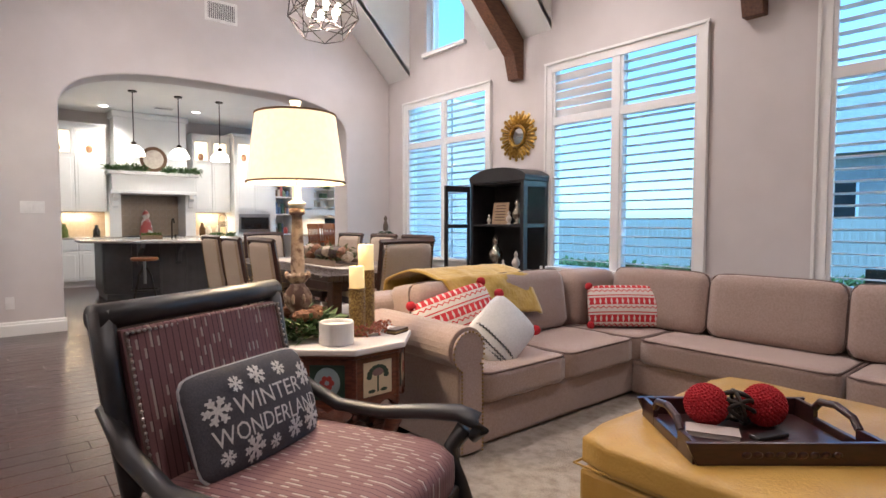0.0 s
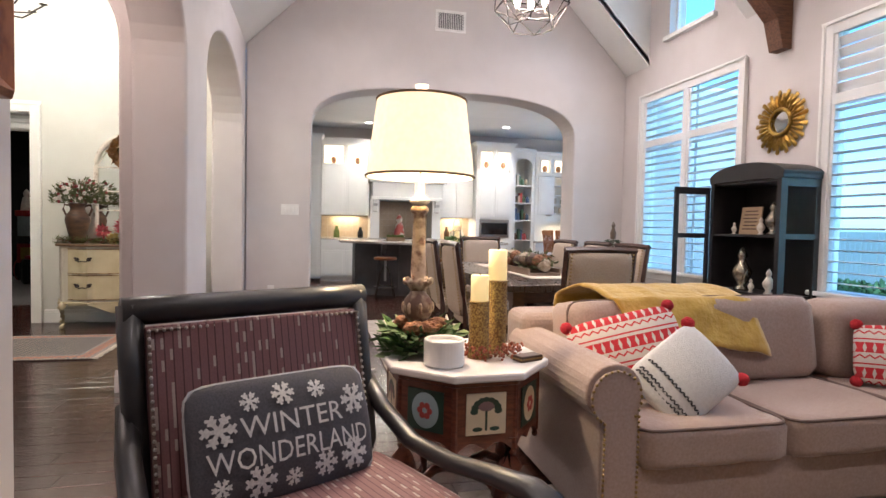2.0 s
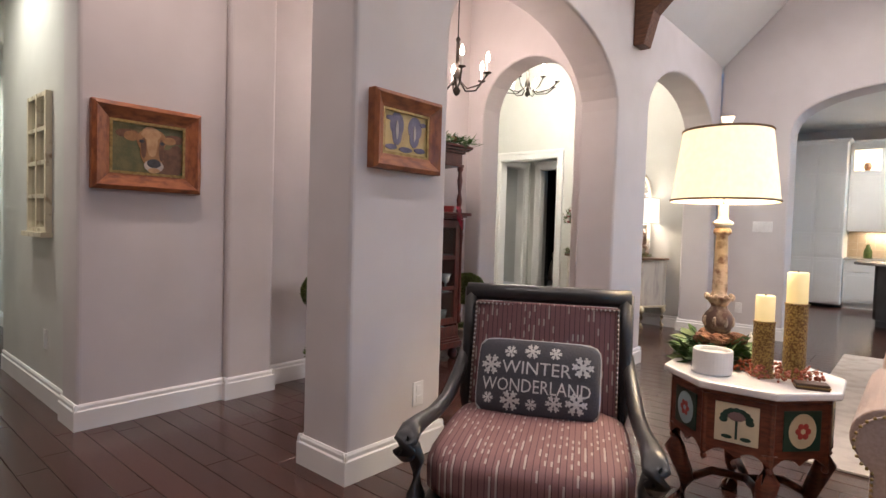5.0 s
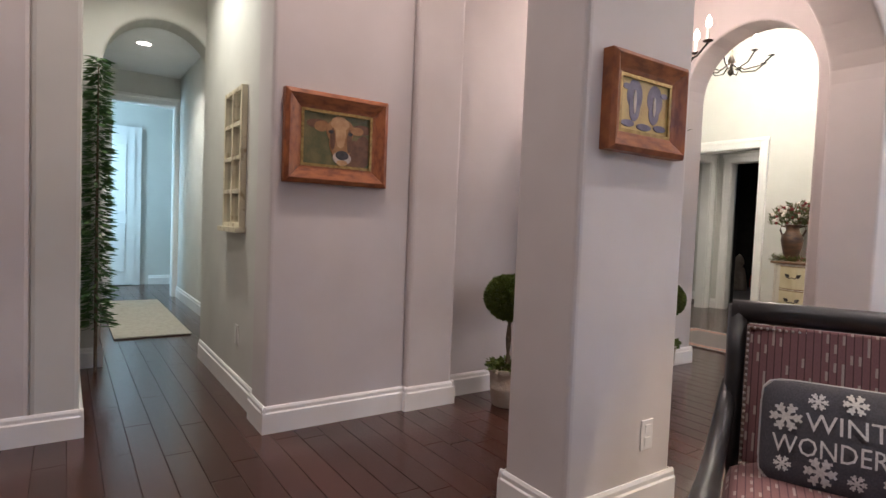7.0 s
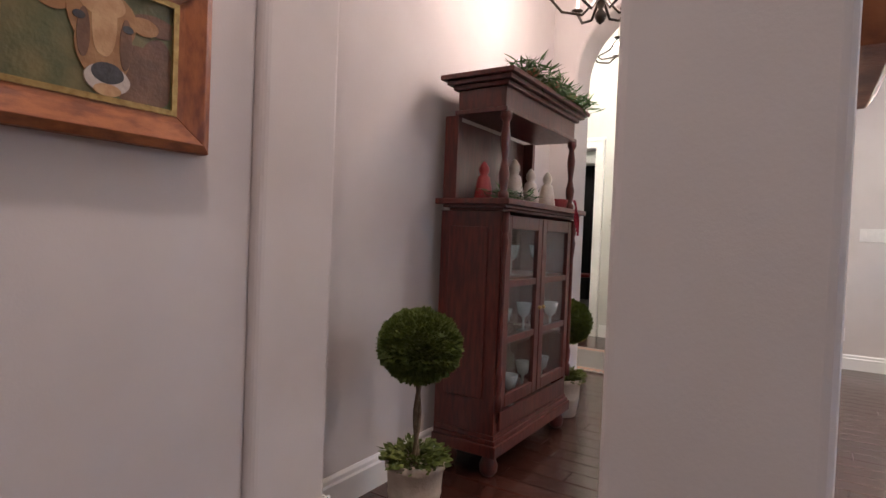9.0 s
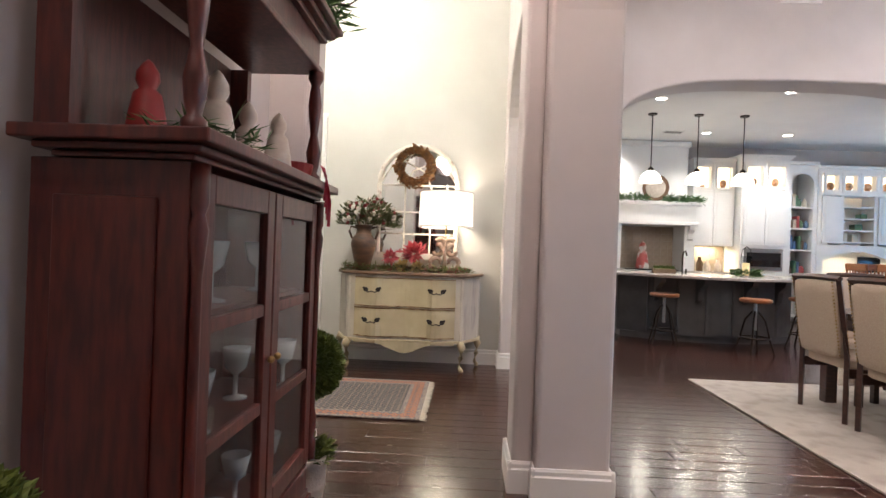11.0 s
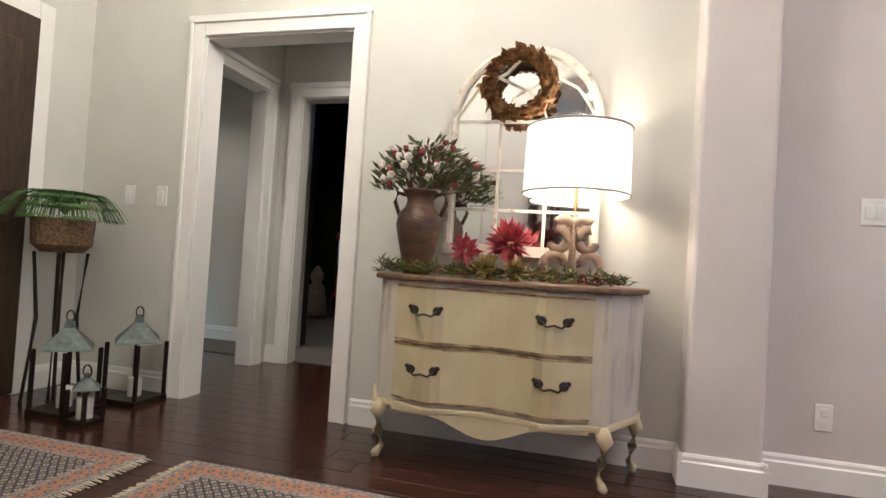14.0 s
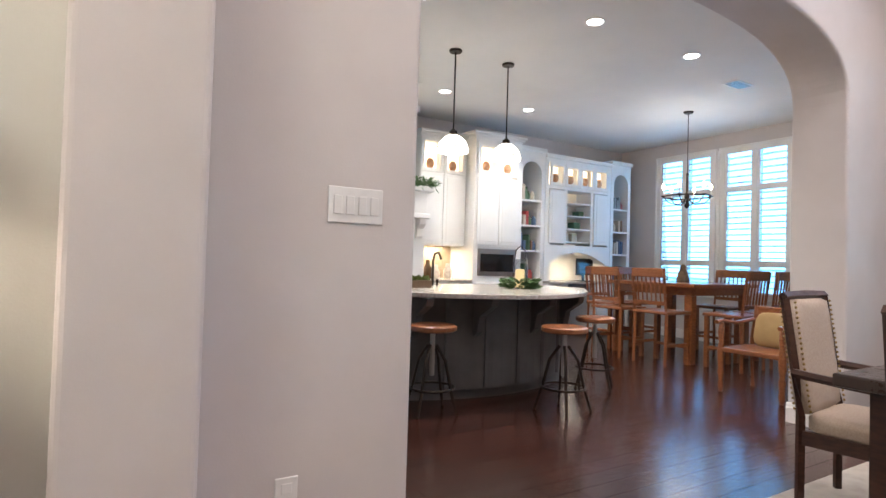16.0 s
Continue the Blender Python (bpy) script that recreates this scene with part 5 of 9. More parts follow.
part("body", boxed((-0.06, -0.018, 0, 0.06, 0.018, 0.014)), BLACK_WOOD, t, bevel=0.004)

# ---- hall and foyer ----
FRAME_WOOD = mat("knotty_red_pine", (0.36, 0.115, 0.036), 0.45, second=(0.18, 0.05, 0.018), scale=5, stretch=(3, 3, 9), bump=0.12, bump_scale=40, coat=0.2)
GOLD = mat("dull_gold", (0.40, 0.28, 0.10), 0.45, 0.6, second=(0.25, 0.15, 0.05), scale=40)


def framed(name, label, m, w, h, rail, frame_mat, ground, blobs, inner=GOLD, depth=0.045):
    """A picture in a mitred frame, facing -y in its own axes; blobs: (x, z, rx, rz, material)."""
    t = thing(name, label, "painting", m)
    fr = []
    for k, (lx, lz) in enumerate(((w, h), (h, w), (w, h), (h, w))):
        bm = B()
        a, b = lx / 2, lz / 2
        pr = [(0.0, 0.0), (0.0, -depth * 0.75), (rail * 0.25, -depth), (rail * 0.8, -depth * 0.55), (rail, -depth * 0.45), (rail, 0.0)]
        r0 = [bm.verts.new((-a + q, y, -b + q)) for q, y in pr]
        r1 = [bm.verts.new((a - q, y, -b + q)) for q, y in pr]
        for i in range(len(pr)):
            j = (i + 1) % len(pr)
            bm.faces.new((r0[i], r1[i], r1[j], r0[j]))
        bm.faces.new(r0[::-1])
        bm.faces.new(r1)
        q = part("frame_rail", bm, frame_mat, t, bevel=0.002)
        q.matrix_basis = Matrix.Rotation(math.pi / 2 * k, 4, "Y")
    w2, h2 = w / 2 - rail, h / 2 - rail
    part("liner", boxed((-w2 - 0.002, -0.024, -h2 - 0.002, w2 + 0.002, -0.018, -h2 + 0.012), (-w2 - 0.002, -0.024, h2 - 0.012, w2 + 0.002, -0.018, h2 + 0.002), (-w2 - 0.002, -0.024, -h2 + 0.012, -w2 + 0.012, -0.018, h2 - 0.012), (w2 - 0.012, -0.024, -h2 + 0.012, w2 + 0.002, -0.018, h2 - 0.012)), inner, t, "gold inner liner")
    cv = part("canvas", boxed((-w2, -0.014, -h2, w2, -0.004, h2)), ground, t, "painted canvas")
    d = 0.0145
    for x, z, rx, rz, mt in blobs:
        bm = B()
        pts = []
        for k in range(28):
            a = 2 * math.pi * k / 28
            f = 1 + 0.10 * noise.noise(Vector((x * 20 + math.cos(a), z * 20 + math.sin(a), 1)))
            px, pz = x + rx * f * math.cos(a), z + rz * f * math.sin(a)
            pts.append((max(-w2 + 0.013, min(w2 - 0.013, px)), max(-h2 + 0.013, min(h2 - 0.013, pz))))
        slab(bm, pts, "y", -d, -0.0141)
        part("brushwork", bm, mt, cv)
        d += 0.0004
    return t


def oil(name, a, b, s=25):
    return mat(name, a, 0.45, second=b, scale=s, bump=0.15, bump_scale=80)


GREEN_OIL = oil("oil_meadow", (0.07, 0.085, 0.03), (0.16, 0.13, 0.05), 14)
TAN = oil("oil_tan", (0.36, 0.19, 0.075), (0.26, 0.12, 0.045))
TAN2 = oil("oil_light_tan", (0.52, 0.33, 0.17), (0.40, 0.22, 0.10))
BROWN = oil("oil_brown", (0.10, 0.045, 0.022), (0.17, 0.08, 0.04))
INK = oil("oil_black", (0.015, 0.014, 0.016), (0.05, 0.05, 0.06))
PALE = oil("oil_pale", (0.55, 0.48, 0.42), (0.42, 0.36, 0.32))
YEL_OIL = oil("oil_yellow", (0.55, 0.40, 0.15), (0.42, 0.28, 0.10), 12)
PURP = oil("oil_purple", (0.07, 0.06, 0.11), (0.16, 0.13, 0.19), 16)
framed("painting", "brown calf oil painting in a wide red pine frame", P(-0.80, 2.075, 1.47, 90), 0.56, 0.455, 0.088, FRAME_WOOD, GREEN_OIL, [
    (0.145, -0.045, 0.047, 0.085, BROWN), (0.095, -0.06, 0.075, 0.070, BROWN), (-0.105, 0.072, 0.062, 0.022, BROWN), (-0.085, 0.062, 0.040, 0.026, TAN), (0.135, 0.068, 0.055, 0.026, BROWN), (0.110, 0.058, 0.034, 0.022, TAN),
    (0.015, 0.045, 0.076, 0.070, TAN), (0.020, -0.015, 0.062, 0.085, TAN), (0.012, 0.085, 0.050, 0.036, TAN2), (0.018, 0.035, 0.028, 0.075, TAN2), (-0.026, 0.005, 0.014, 0.055, BROWN), (0.066, 0.0, 0.014, 0.060, BROWN),
    (-0.036, 0.040, 0.013, 0.009, INK), (0.070, 0.038, 0.013, 0.009, INK), (0.026, -0.088, 0.050, 0.034, PALE), (0.026, -0.074, 0.036, 0.024, INK), (0.026, -0.113, 0.030, 0.014, TAN2)])
framed("painting", "two dark cows on yellow, oil painting in a red pine frame", P(0.63, 2.615, 1.505, 90), 0.425, 0.335, 0.068, FRAME_WOOD, YEL_OIL, [
    (-0.055, 0.035, 0.042, 0.055, PURP), (0.058, 0.03, 0.045, 0.052, PURP), (-0.055, -0.01, 0.030, 0.045, PURP), (0.055, -0.015, 0.030, 0.04, PURP), (-0.10, 0.06, 0.022, 0.01, PURP), (0.11, 0.055, 0.02, 0.01, PURP), (-0.055, 0.012, 0.008, 0.04, PALE), (0.055, 0.008, 0.008, 0.035, PALE),
    (-0.09, -0.065, 0.035, 0.012, PURP), (0.0, -0.07, 0.04, 0.012, PURP), (0.09, -0.065, 0.035, 0.012, PURP)], depth=0.055)

# display cabinet
CHERRY = mat("dark_cherry_wood", (0.105, 0.017, 0.011), 0.38, second=(0.05, 0.008, 0.006), scale=6, stretch=(9, 9, 1.5), bump=0.05, bump_scale=30, coat=0.25)
CAB_GLASS = bpy.data.materials.new("cabinet_glass")
CAB_GLASS.use_nodes = True
cg = CAB_GLASS.node_tree.nodes["Principled BSDF"]
cg.inputs["Transmission Weight"].default_value, cg.inputs["Roughness"].default_value, cg.inputs["IOR"].default_value = 1.0, 0.03, 1.3
MIRROR = mat("silvered_mirror", (0.80, 0.82, 0.80), 0.04, 1.0, second=(0.74, 0.76, 0.74), scale=3)


def moulding(bm, x0, y0, x1, y1, z, steps):
    for i, (o_, h) in enumerate(steps):
        box(bm, x0 - o_, y0 - o_, z, x1 + o_, y1 + o_, z + h)
        z += h
    return z


def display_cabinet():
    t = thing("display_cabinet", "dark cherry display cabinet with glazed doors and open columned top", "cabinet")
    x0, x1, y0, y1 = -0.82, -0.51, 3.59, 4.45
    part("side", boxed((x0, y0, 0.10, x1, y0 + 0.025, 1.17)), CHERRY, t, bevel=0.003)
    part("side", boxed((x0, y1 - 0.025, 0.10, x1, y1, 1.17)), CHERRY, t, bevel=0.003)
    part("lower_back", boxed((x0, y0 + 0.0251, 0.10, x0 + 0.015, y1 - 0.0251, 1.17)), CHERRY, t)
    part("bottom", boxed((x0 + 0.0151, y0 + 0.0251, 0.10, x1 - 0.001, y1 - 0.0251, 0.24)), CHERRY, t)
    part("side_panel", boxed((x0 + 0.05, y0 - 0.008, 0.34, x1 - 0.06, y0 - 0.0005, 1.10)), CHERRY, t, bevel=0.006)
    bm = B()
    z = moulding(bm, x0 + 0.03, y0, x1, y1, 0.10, [(0.025, 0.05), (0.015, 0.02), (0.006, 0.02)])
    part("plinth", bm, CHERRY, t, bevel=0.003)
    part("drawer_front", boxed((x1 - 0.002, y0 + 0.04, 0.20, x1 + 0.010, y1 - 0.04, 0.285)), CHERRY, t, bevel=0.004)
    bm = B()
    moulding(bm, x0 + 0.06, y0, x1, y1, 1.17, [(0.012, 0.012), (0.034, 0.014), (0.060, 0.026)])
    part("mid_cornice", bm, CHERRY, t, bevel=0.004)
    for zz in (0.55, 0.86):
        part("shelf", boxed((x0 + 0.016, y0 + 0.026, zz, x1 - 0.04, y1 - 0.026, zz + 0.012)), CHERRY, t)
    ym = (y0 + y1) / 2
    for p0, p1 in ((y0 + 0.03, ym - 0.004), (ym + 0.004, y1 - 0.03)):
        d = part("door", boxed((x1 - 0.012, p0, 0.30, x1 + 0.012, p0 + 0.05, 1.155), (x1 - 0.012, p1 - 0.05, 0.30, x1 + 0.012, p1, 1.155), (x1 - 0.012, p0 + 0.05, 0.30, x1 + 0.012, p1 - 0.05, 0.355), (x1 - 0.012, p0 + 0.05, 1.095, x1 + 0.012, p1 - 0.05, 1.155), (x1 - 0.010, p0 + 0.05, 0.585, x1 + 0.010, p1 - 0.05, 0.615), (x1 - 0.010, p0 + 0.05, 0.835, x1 + 0.010, p1 - 0.05, 0.865)), CHERRY, t, bevel=0.003)
        for g0, g1 in ((0.355, 0.585), (0.615, 0.835), (0.865, 1.095)):
            q = part("pane", boxed((x1 - 0.002, p0 + 0.05, g0, x1 + 0.001, p1 - 0.05, g1)), CAB_GLASS, d)
            q.visible_shadow = False
        bm = B()
        c = p1 - 0.02 if p0 < ym - 0.1 else p0 + 0.02
        ball(bm, (x1 + 0.022, c, 0.72), 0.010, 10)
        part("knob", bm, BRASS, d)
    for y in (y0 + 0.012, y1 - 0.012):
        for zz0, zz1, nm in ((0.30, 1.16, "half_column"),):
            bm = B()
            lathe(bm, [(0.018, 0.30), (0.018, 0.36), (0.011, 0.37), (0.016, 0.40), (0.018, 0.44), (0.011, 0.47), (0.010, 0.95), (0.015, 1.0), (0.019, 1.04), (0.012, 1.07), (0.018, 1.09), (0.018, 1.165)], (x1 + 0.012, y, 0), 14)
            part(nm, bm, CHERRY, t, smooth=True)
        bm = B()
        lathe(bm, [(0.024, 1.222), (0.024, 1.25), (0.014, 1.26), (0.020, 1.29), (0.024, 1.33), (0.016, 1.37), (0.012, 1.39), (0.019, 1.45), (0.022, 1.49), (0.014, 1.555), (0.025, 1.575), (0.025, 1.60)], (x1 - 0.01, y + (0.012 if y < ym else -0.012), 0), 16)
        part("column", bm, CHERRY, t, smooth=True)
    part("back_panel", boxed((x0, y0 + 0.01, 1.222, x0 + 0.012, y1 - 0.01, 1.60)), CHERRY, t)
    for y in (y0 + 0.002, y1 - 0.032):
        part("rear_post", boxed((x0 + 0.001, y, 1.2225, x0 + 0.07, y + 0.03, 1.60)), CHERRY, t)
    bm = B()
    moulding(bm, x0 + 0.06, y0, x1, y1, 1.60, [(0.006, 0.02), (-0.005, 0.090), (0.014, 0.02), (0.036, 0.02), (0.058, 0.022)])
    part("top_box", bm, CHERRY, t, bevel=0.004)
    for x in (x0 + 0.07, x1 - 0.03):
        for y in (y0 + 0.03, y1 - 0.03):
            bm = B()
            lathe(bm, [(0.02, 0), (0.038, 0.02), (0.042, 0.05), (0.03, 0.08), (0.02, 0.101)], (x, y, 0), 16)
            part("bun_foot", bm, CHERRY, t, smooth=True)


display_cabinet()
CH_RED = mat("painted_red", (0.35, 0.03, 0.03), 0.5, second=(0.25, 0.02, 0.02), scale=20)
CERAM = mat("glazed_cream", (0.62, 0.56, 0.48), 0.35, second=(0.5, 0.42, 0.36), scale=20)
GLASSWARE = mat("pale_glassware", (0.40, 0.45, 0.46), 0.12, second=(0.3, 0.34, 0.35), scale=10)
STEEL = mat("brushed_steel", (0.42, 0.41, 0.40), 0.3, 0.9)


def figure(x, y, z, h, coat_mat, label):
    """A plain carved figurine shape, one mesh."""
    bm = B()
    lathe(bm, [(0.22 * h, 0), (0.24 * h, 0.05 * h), (0.2 * h, 0.35 * h), (0.15 * h, 0.6 * h), (0.09 * h, 0.66 * h), (0.13 * h, 0.75 * h), (0.12 * h, 0.85 * h), (0.06 * h, 0.95 * h), (0.01 * h, h)], n=14)
    ob = part("figurine", bm, coat_mat, smooth=True)
    ob.matrix_basis = P(x, y, z)
    return tagged(ob, label, "figurine")


for x, y, h, mt in ((-0.62, 3.92, 0.22, CERAM), (-0.70, 3.76, 0.19, CH_RED), (-0.63, 4.14, 0.20, CERAM), (-0.57, 4.22, 0.19, CERAM), (-0.68, 4.03, 0.17, CH_RED)):
    figure(x, y, 1.222, h, mt, "small painted ceramic holiday figurine on the cabinet")
t = thing("basket", "red woven basket with a bow on the cabinet shelf", "basket", P(-0.555, 4.30, 1.222))
bm = B()
lathe(bm, [(0.06, 0), (0.07, 0.05), (0.064, 0.05), (0.055, 0.006), (0.004, 0.005)], n=20)
part("bowl", bm, CH_RED, t)
bm = B()
for i in range(5):
    sweep(bm, [(0.09, 0.02 + i * 0.012, 0.05), (0.11, 0.02 + i * 0.015, 0.02 - 0.02 * i), (0.105, 0.03 + i * 0.014, -0.06 - 0.02 * i)], 0.006, 6, 0.3)
part("ribbon", bm, mat("red_ribbon", (0.4, 0.02, 0.05), 0.4), t, "red ribbon trailing down")
t = thing("garland", "pine garland with cones along the cabinet top", "garland", P(-0.49, 4.05, 1.772))
bm = B()


def along_top():
    k = rng.uniform(-0.42, 0.48)
    return (0.02 + rng.uniform(-0.06, 0.04), k, rng.uniform(0.0, 0.06)), (rng.uniform(-1, 1), rng.uniform(-0.6, 0.6), rng.uniform(-0.4, 0.6))


leaf_cloud(bm, 700, along_top, 0.07, 0.14)
part("foliage", bm, LEAF, t)
for k in range(3):
    bm = B()
    ball(bm, (0.0, -0.25 + 0.25 * k, 0.045), 0.03, 10, (1, 1, 0.8))
    part("pine_cone", bm, CONE_BROWN, t)
t = thing("garland", "pine sprig with cones on the cabinet shelf", "garland", P(-0.57, 3.80, 1.222))
bm = B()
leaf_cloud(bm, 220, lambda: ((rng.uniform(-0.12, 0.08), rng.uniform(-0.10, 0.14), rng.uniform(0, 0.05)), (rng.uniform(-1, 1), rng.uniform(-1, 0.5), rng.uniform(-0.2, 0.4))), 0.06, 0.12)
part("foliage", bm, LEAF, t)
figure(-0.56, 3.92, 1.772, 0.14, CERAM, "small painted ceramic holiday figurine on the cabinet")
for y, z in ((3.72, 0.252), (3.86, 0.252), (4.17, 0.252), (4.36, 0.252), (3.72, 0.562), (3.87, 0.562), (4.18, 0.562), (4.34, 0.562), (3.74, 0.872), (3.92, 0.872), (4.27, 0.872)):
    t = thing("goblet", "pale glass goblet inside the cabinet", "goblet", P(-0.62 + rng.uniform(-0.05, 0.05), y, z), "glassware in the cabinet")
    bm = B()
    lathe(bm, [(0.035, 0), (0.035, 0.006), (0.007, 0.012), (0.007, 0.07), (0.03, 0.09), (0.042, 0.15), (0.038, 0.15), (0.026, 0.095), (0.003, 0.088)], n=14)
    part("glass", bm, GLASSWARE, t, smooth=True)

# topiaries
BOX_LEAF = mat("boxwood", (0.065, 0.095, 0.012), 0.6, second=(0.13, 0.165, 0.03), scale=40)
BARK = mat("topiary_bark", (0.10, 0.07, 0.045), 0.9, second=(0.2, 0.15, 0.1), scale=30, bump=0.6, bump_scale=60)
POT = mat("pale_terracotta", (0.50, 0.43, 0.36), 0.8, second=(0.42, 0.35, 0.28), scale=12, bump=0.3, bump_scale=60)


def topiary(x, y, low=0.0):
    t = thing("topiary", "round clipped boxwood topiary in a pale ribbed pot", "plant", P(x, y), "hall topiaries")
    bm = B()
    lathe(bm, [(0.080, 0), (0.085, 0.01), (0.098, 0.10), (0.101, 0.105), (0.099, 0.115), (0.104, 0.19), (0.113, 0.20), (0.113, 0.225), (0.104, 0.228), (0.10, 0.205), (0.01, 0.20)], n=32)
    part("pot", bm, POT, t, smooth=True)
    bm = B()
    sweep(bm, [(0.008 * math.cos(k), 0.008 * math.sin(k), 0.18 + k * (0.055 - low / 8)) for k in range(8)], 0.009, 7)
    sweep(bm, [(-0.008 * math.cos(k), -0.008 * math.sin(k), 0.18 + k * (0.055 - low / 8)) for k in range(8)], 0.008, 7)
    part("trunk", bm, BARK, t, smooth=True)
    bm = B()
    leaf_cloud(bm, 500, around((0, 0, 0.205), 0.11, 0.05), 0.035, 0.6)
    part("moss", bm, BOX_LEAF, t)
    bm = B()
    ball(bm, (0, 0, 0.645 - low), 0.135, 20, (1, 1, 0.85))

    def shell():
        z = rng.uniform(-1, 1)
        a = rng.uniform(0, 2 * math.pi)
        q = math.sqrt(1 - z * z)
        d = Vector((q * math.cos(a), q * math.sin(a), z))
        r = 0.14 * (1 + 0.05 * noise.noise(d * 3)) * rng.uniform(0.93, 1.03)
        return (d.x * r, d.y * r, 0.645 - low + d.z * r * 0.86), d
    leaf_cloud(bm, 6500, shell, 0.021, 0.65)
    part("crown", bm, BOX_LEAF, t, "dense clipped leaf ball")


topiary(-0.585, 3.12)
topiary(-0.60, 4.67, 0.08)

# old window frame with mirrors, on the corridor wall
CREAM_OLD = mat("chipped_cream_paint", (0.60, 0.54, 0.40), 0.7, second=(0.28, 0.2, 0.12), scale=14, spread=(0.55, 0.72), bump=0.2, bump_scale=50)
t = thing("wall_mirror", "old cream window frame with mirror panes", "mirror", P(-1.53, 1.77, 1.40))
bm = B()
for x in (-0.20, -0.0125, 0.175):
    box(bm, x, -0.035, -0.40, x + 0.025, -0.001, 0.40)
for z in (-0.40, -0.205, -0.0125, 0.18, 0.375):
    for x in (-0.175, 0.0125):
        box(bm, x, -0.032, z, x + 0.1625, -0.001, z + 0.025)
part("frame", bm, CREAM_OLD, t, bevel=0.003)
for x in (-0.175, 0.0125):
    for z in (-0.375, -0.18, 0.0125, 0.205):
        part("pane", boxed((x, -0.014, z, x + 0.1625, -0.008, z + 0.17)), MIRROR, t)
part("sill", boxed((-0.215, -0.06, -0.43, 0.215, -0.001, -0.4005)), CREAM_OLD, t, bevel=0.003)

# corridor runner, leafy hanging, far door
RUNNER = mat("pale_runner", (0.50, 0.46, 0.39), 0.95, second=(0.42, 0.38, 0.31), scale=30, bump=0.5, bump_scale=200)
tagged(part("runner_rug", boxed((-5.55, 1.27, 0.006, -3.35, 1.86, 0.016)), RUNNER), "pale woven runner rug on the corridor floor", "rug")
t = thing("slim_tree", "slim artificial pine tree standing against the corridor wall", "tree", P(-2.36, 1.10, 0))
bm = B()
sweep(bm, [(0, 0, 0), (0, 0, 1.0), (0, 0, 2.0)], [0.012, 0.01, 0.004], 6)
part("trunk", bm, BARK, t)


def slim():
    z = rng.uniform(0.30, 2.05)
    r = 0.06 * (1 - z / 2.3) + 0.02
    a = rng.uniform(0, 2 * math.pi)
    q = r * rng.uniform(0.2, 1)
    return (q * math.cos(a), max(-0.03, q * math.sin(a)), z), (math.cos(a), math.sin(a), -0.2)


bm = B()
leaf_cloud(bm, 1700, slim, 0.075, 0.26)
part("crown", bm, LEAF, t)
t = thing("door_panelled", "white panelled door at the end of the corridor", "door", P(-7.259, 1.38, 0, 90))
part("leaf", boxed((-0.38, -0.04, 0.01, 0.38, 0, 2.18)), TRIM, t)
for z0, z1 in ((0.2, 0.9), (1.05, 2.02)):
    part("panel", boxed((-0.27, -0.05, z0, 0.27, -0.0405, z1)), TRIM, t, bevel=0.008)
part("door_frame", boxed((-0.46, -0.03, 0, -0.381, 0, 2.27), (0.381, -0.03, 0, 0.46, 0, 2.27), (-0.38, -0.03, 2.181, 0.38, 0, 2.27)), TRIM, t)


def recessed(x, y, z, watts, colour=(1.0, 0.93, 0.84), spot=True):
    t = thing("recessed_light", "lit white recessed ceiling downlight", "light", P(x, y, z), "recessed ceiling lights")
    bm = B()
    sweep(bm, [(0.074 * math.cos(2 * math.pi * k / 28), 0.074 * math.sin(2 * math.pi * k / 28), -0.003) for k in range(28)], 0.012, 6, 0.3, closed=True)
    part("trim_ring", bm, OUTLET_W, t)
    bm = B()
    lathe(bm, [(0.061, -0.003), (0.061, -0.001), (0.002, -0.001)], n=24)
    part("lens", bm, LENS, t, "glowing lens")
    if watts:
        lamp("downlight", "SPOT", (x, y, z - 0.02), watts, colour, 0.06, aim=(x, y, 0))


LENS = mat("lit_lens", (0.9, 0.88, 0.84), 0.5, emit=(1.0, 0.95, 0.88), power=9.0)
BULB = mat("lit_bulb", (0.9, 0.85, 0.75), 0.4, emit=(1.0, 0.86, 0.66), power=14.0)


def candle_chandelier(name, label, x, y, z, r, arms, top, metal=None, cat="chandelier"):
    metal = metal or DARK_METAL
    t = thing(name, label, cat, P(x, y, z))
    bm = B()
    lathe(bm, [(0.004, -0.10), (0.02, -0.085), (0.03, -0.06), (0.012, -0.03), (0.022, 0.0), (0.034, 0.05), (0.014, 0.10), (0.012, 0.30), (0.02, 0.32), (0.006, 0.34)], n=14)
    part("hub", bm, metal, t, smooth=True)
    bm = B()
    tube(bm, (0, 0, 0.33), (0, 0, top - z - 0.02), 0.005, n=6)
    part("chain", bm, metal, t)
    bm = B()
    lathe(bm, [(0.05, top - z - 0.02), (0.06, top - z)], n=18)
    part("canopy", bm, metal, t)
    for k in range(arms):
        a = 2 * math.pi * k / arms + 0.3
        c, s = math.cos(a), math.sin(a)
        bm = B()
        sweep(bm, [(0.02 * c, 0.02 * s, 0.02), (r * 0.35 * c, r * 0.35 * s, -0.05), (r * 0.75 * c, r * 0.75 * s, -0.03), (r * c, r * s, 0.04)], 0.007, 7)
        lathe(bm, [(0.008, 0.04), (0.03, 0.05), (0.03, 0.055), (0.010, 0.056)], (r * c, r * s, 0), 12)
        arm = part("arm", bm, metal, t, smooth=True)
        bm = B()
        tube(bm, (r * c, r * s, 0.056), (r * c, r * s, 0.13), 0.009, n=8)
        part("candle_sleeve", bm, WHITE_WAX, arm)
        bm = B()
        lathe(bm, [(0.008, 0.131), (0.018, 0.15), (0.015, 0.175), (0.003, 0.205)], (r * c, r * s, 0), 12)
        part("bulb", bm, BULB, arm, "lit candle bulb", smooth=True)
    return t


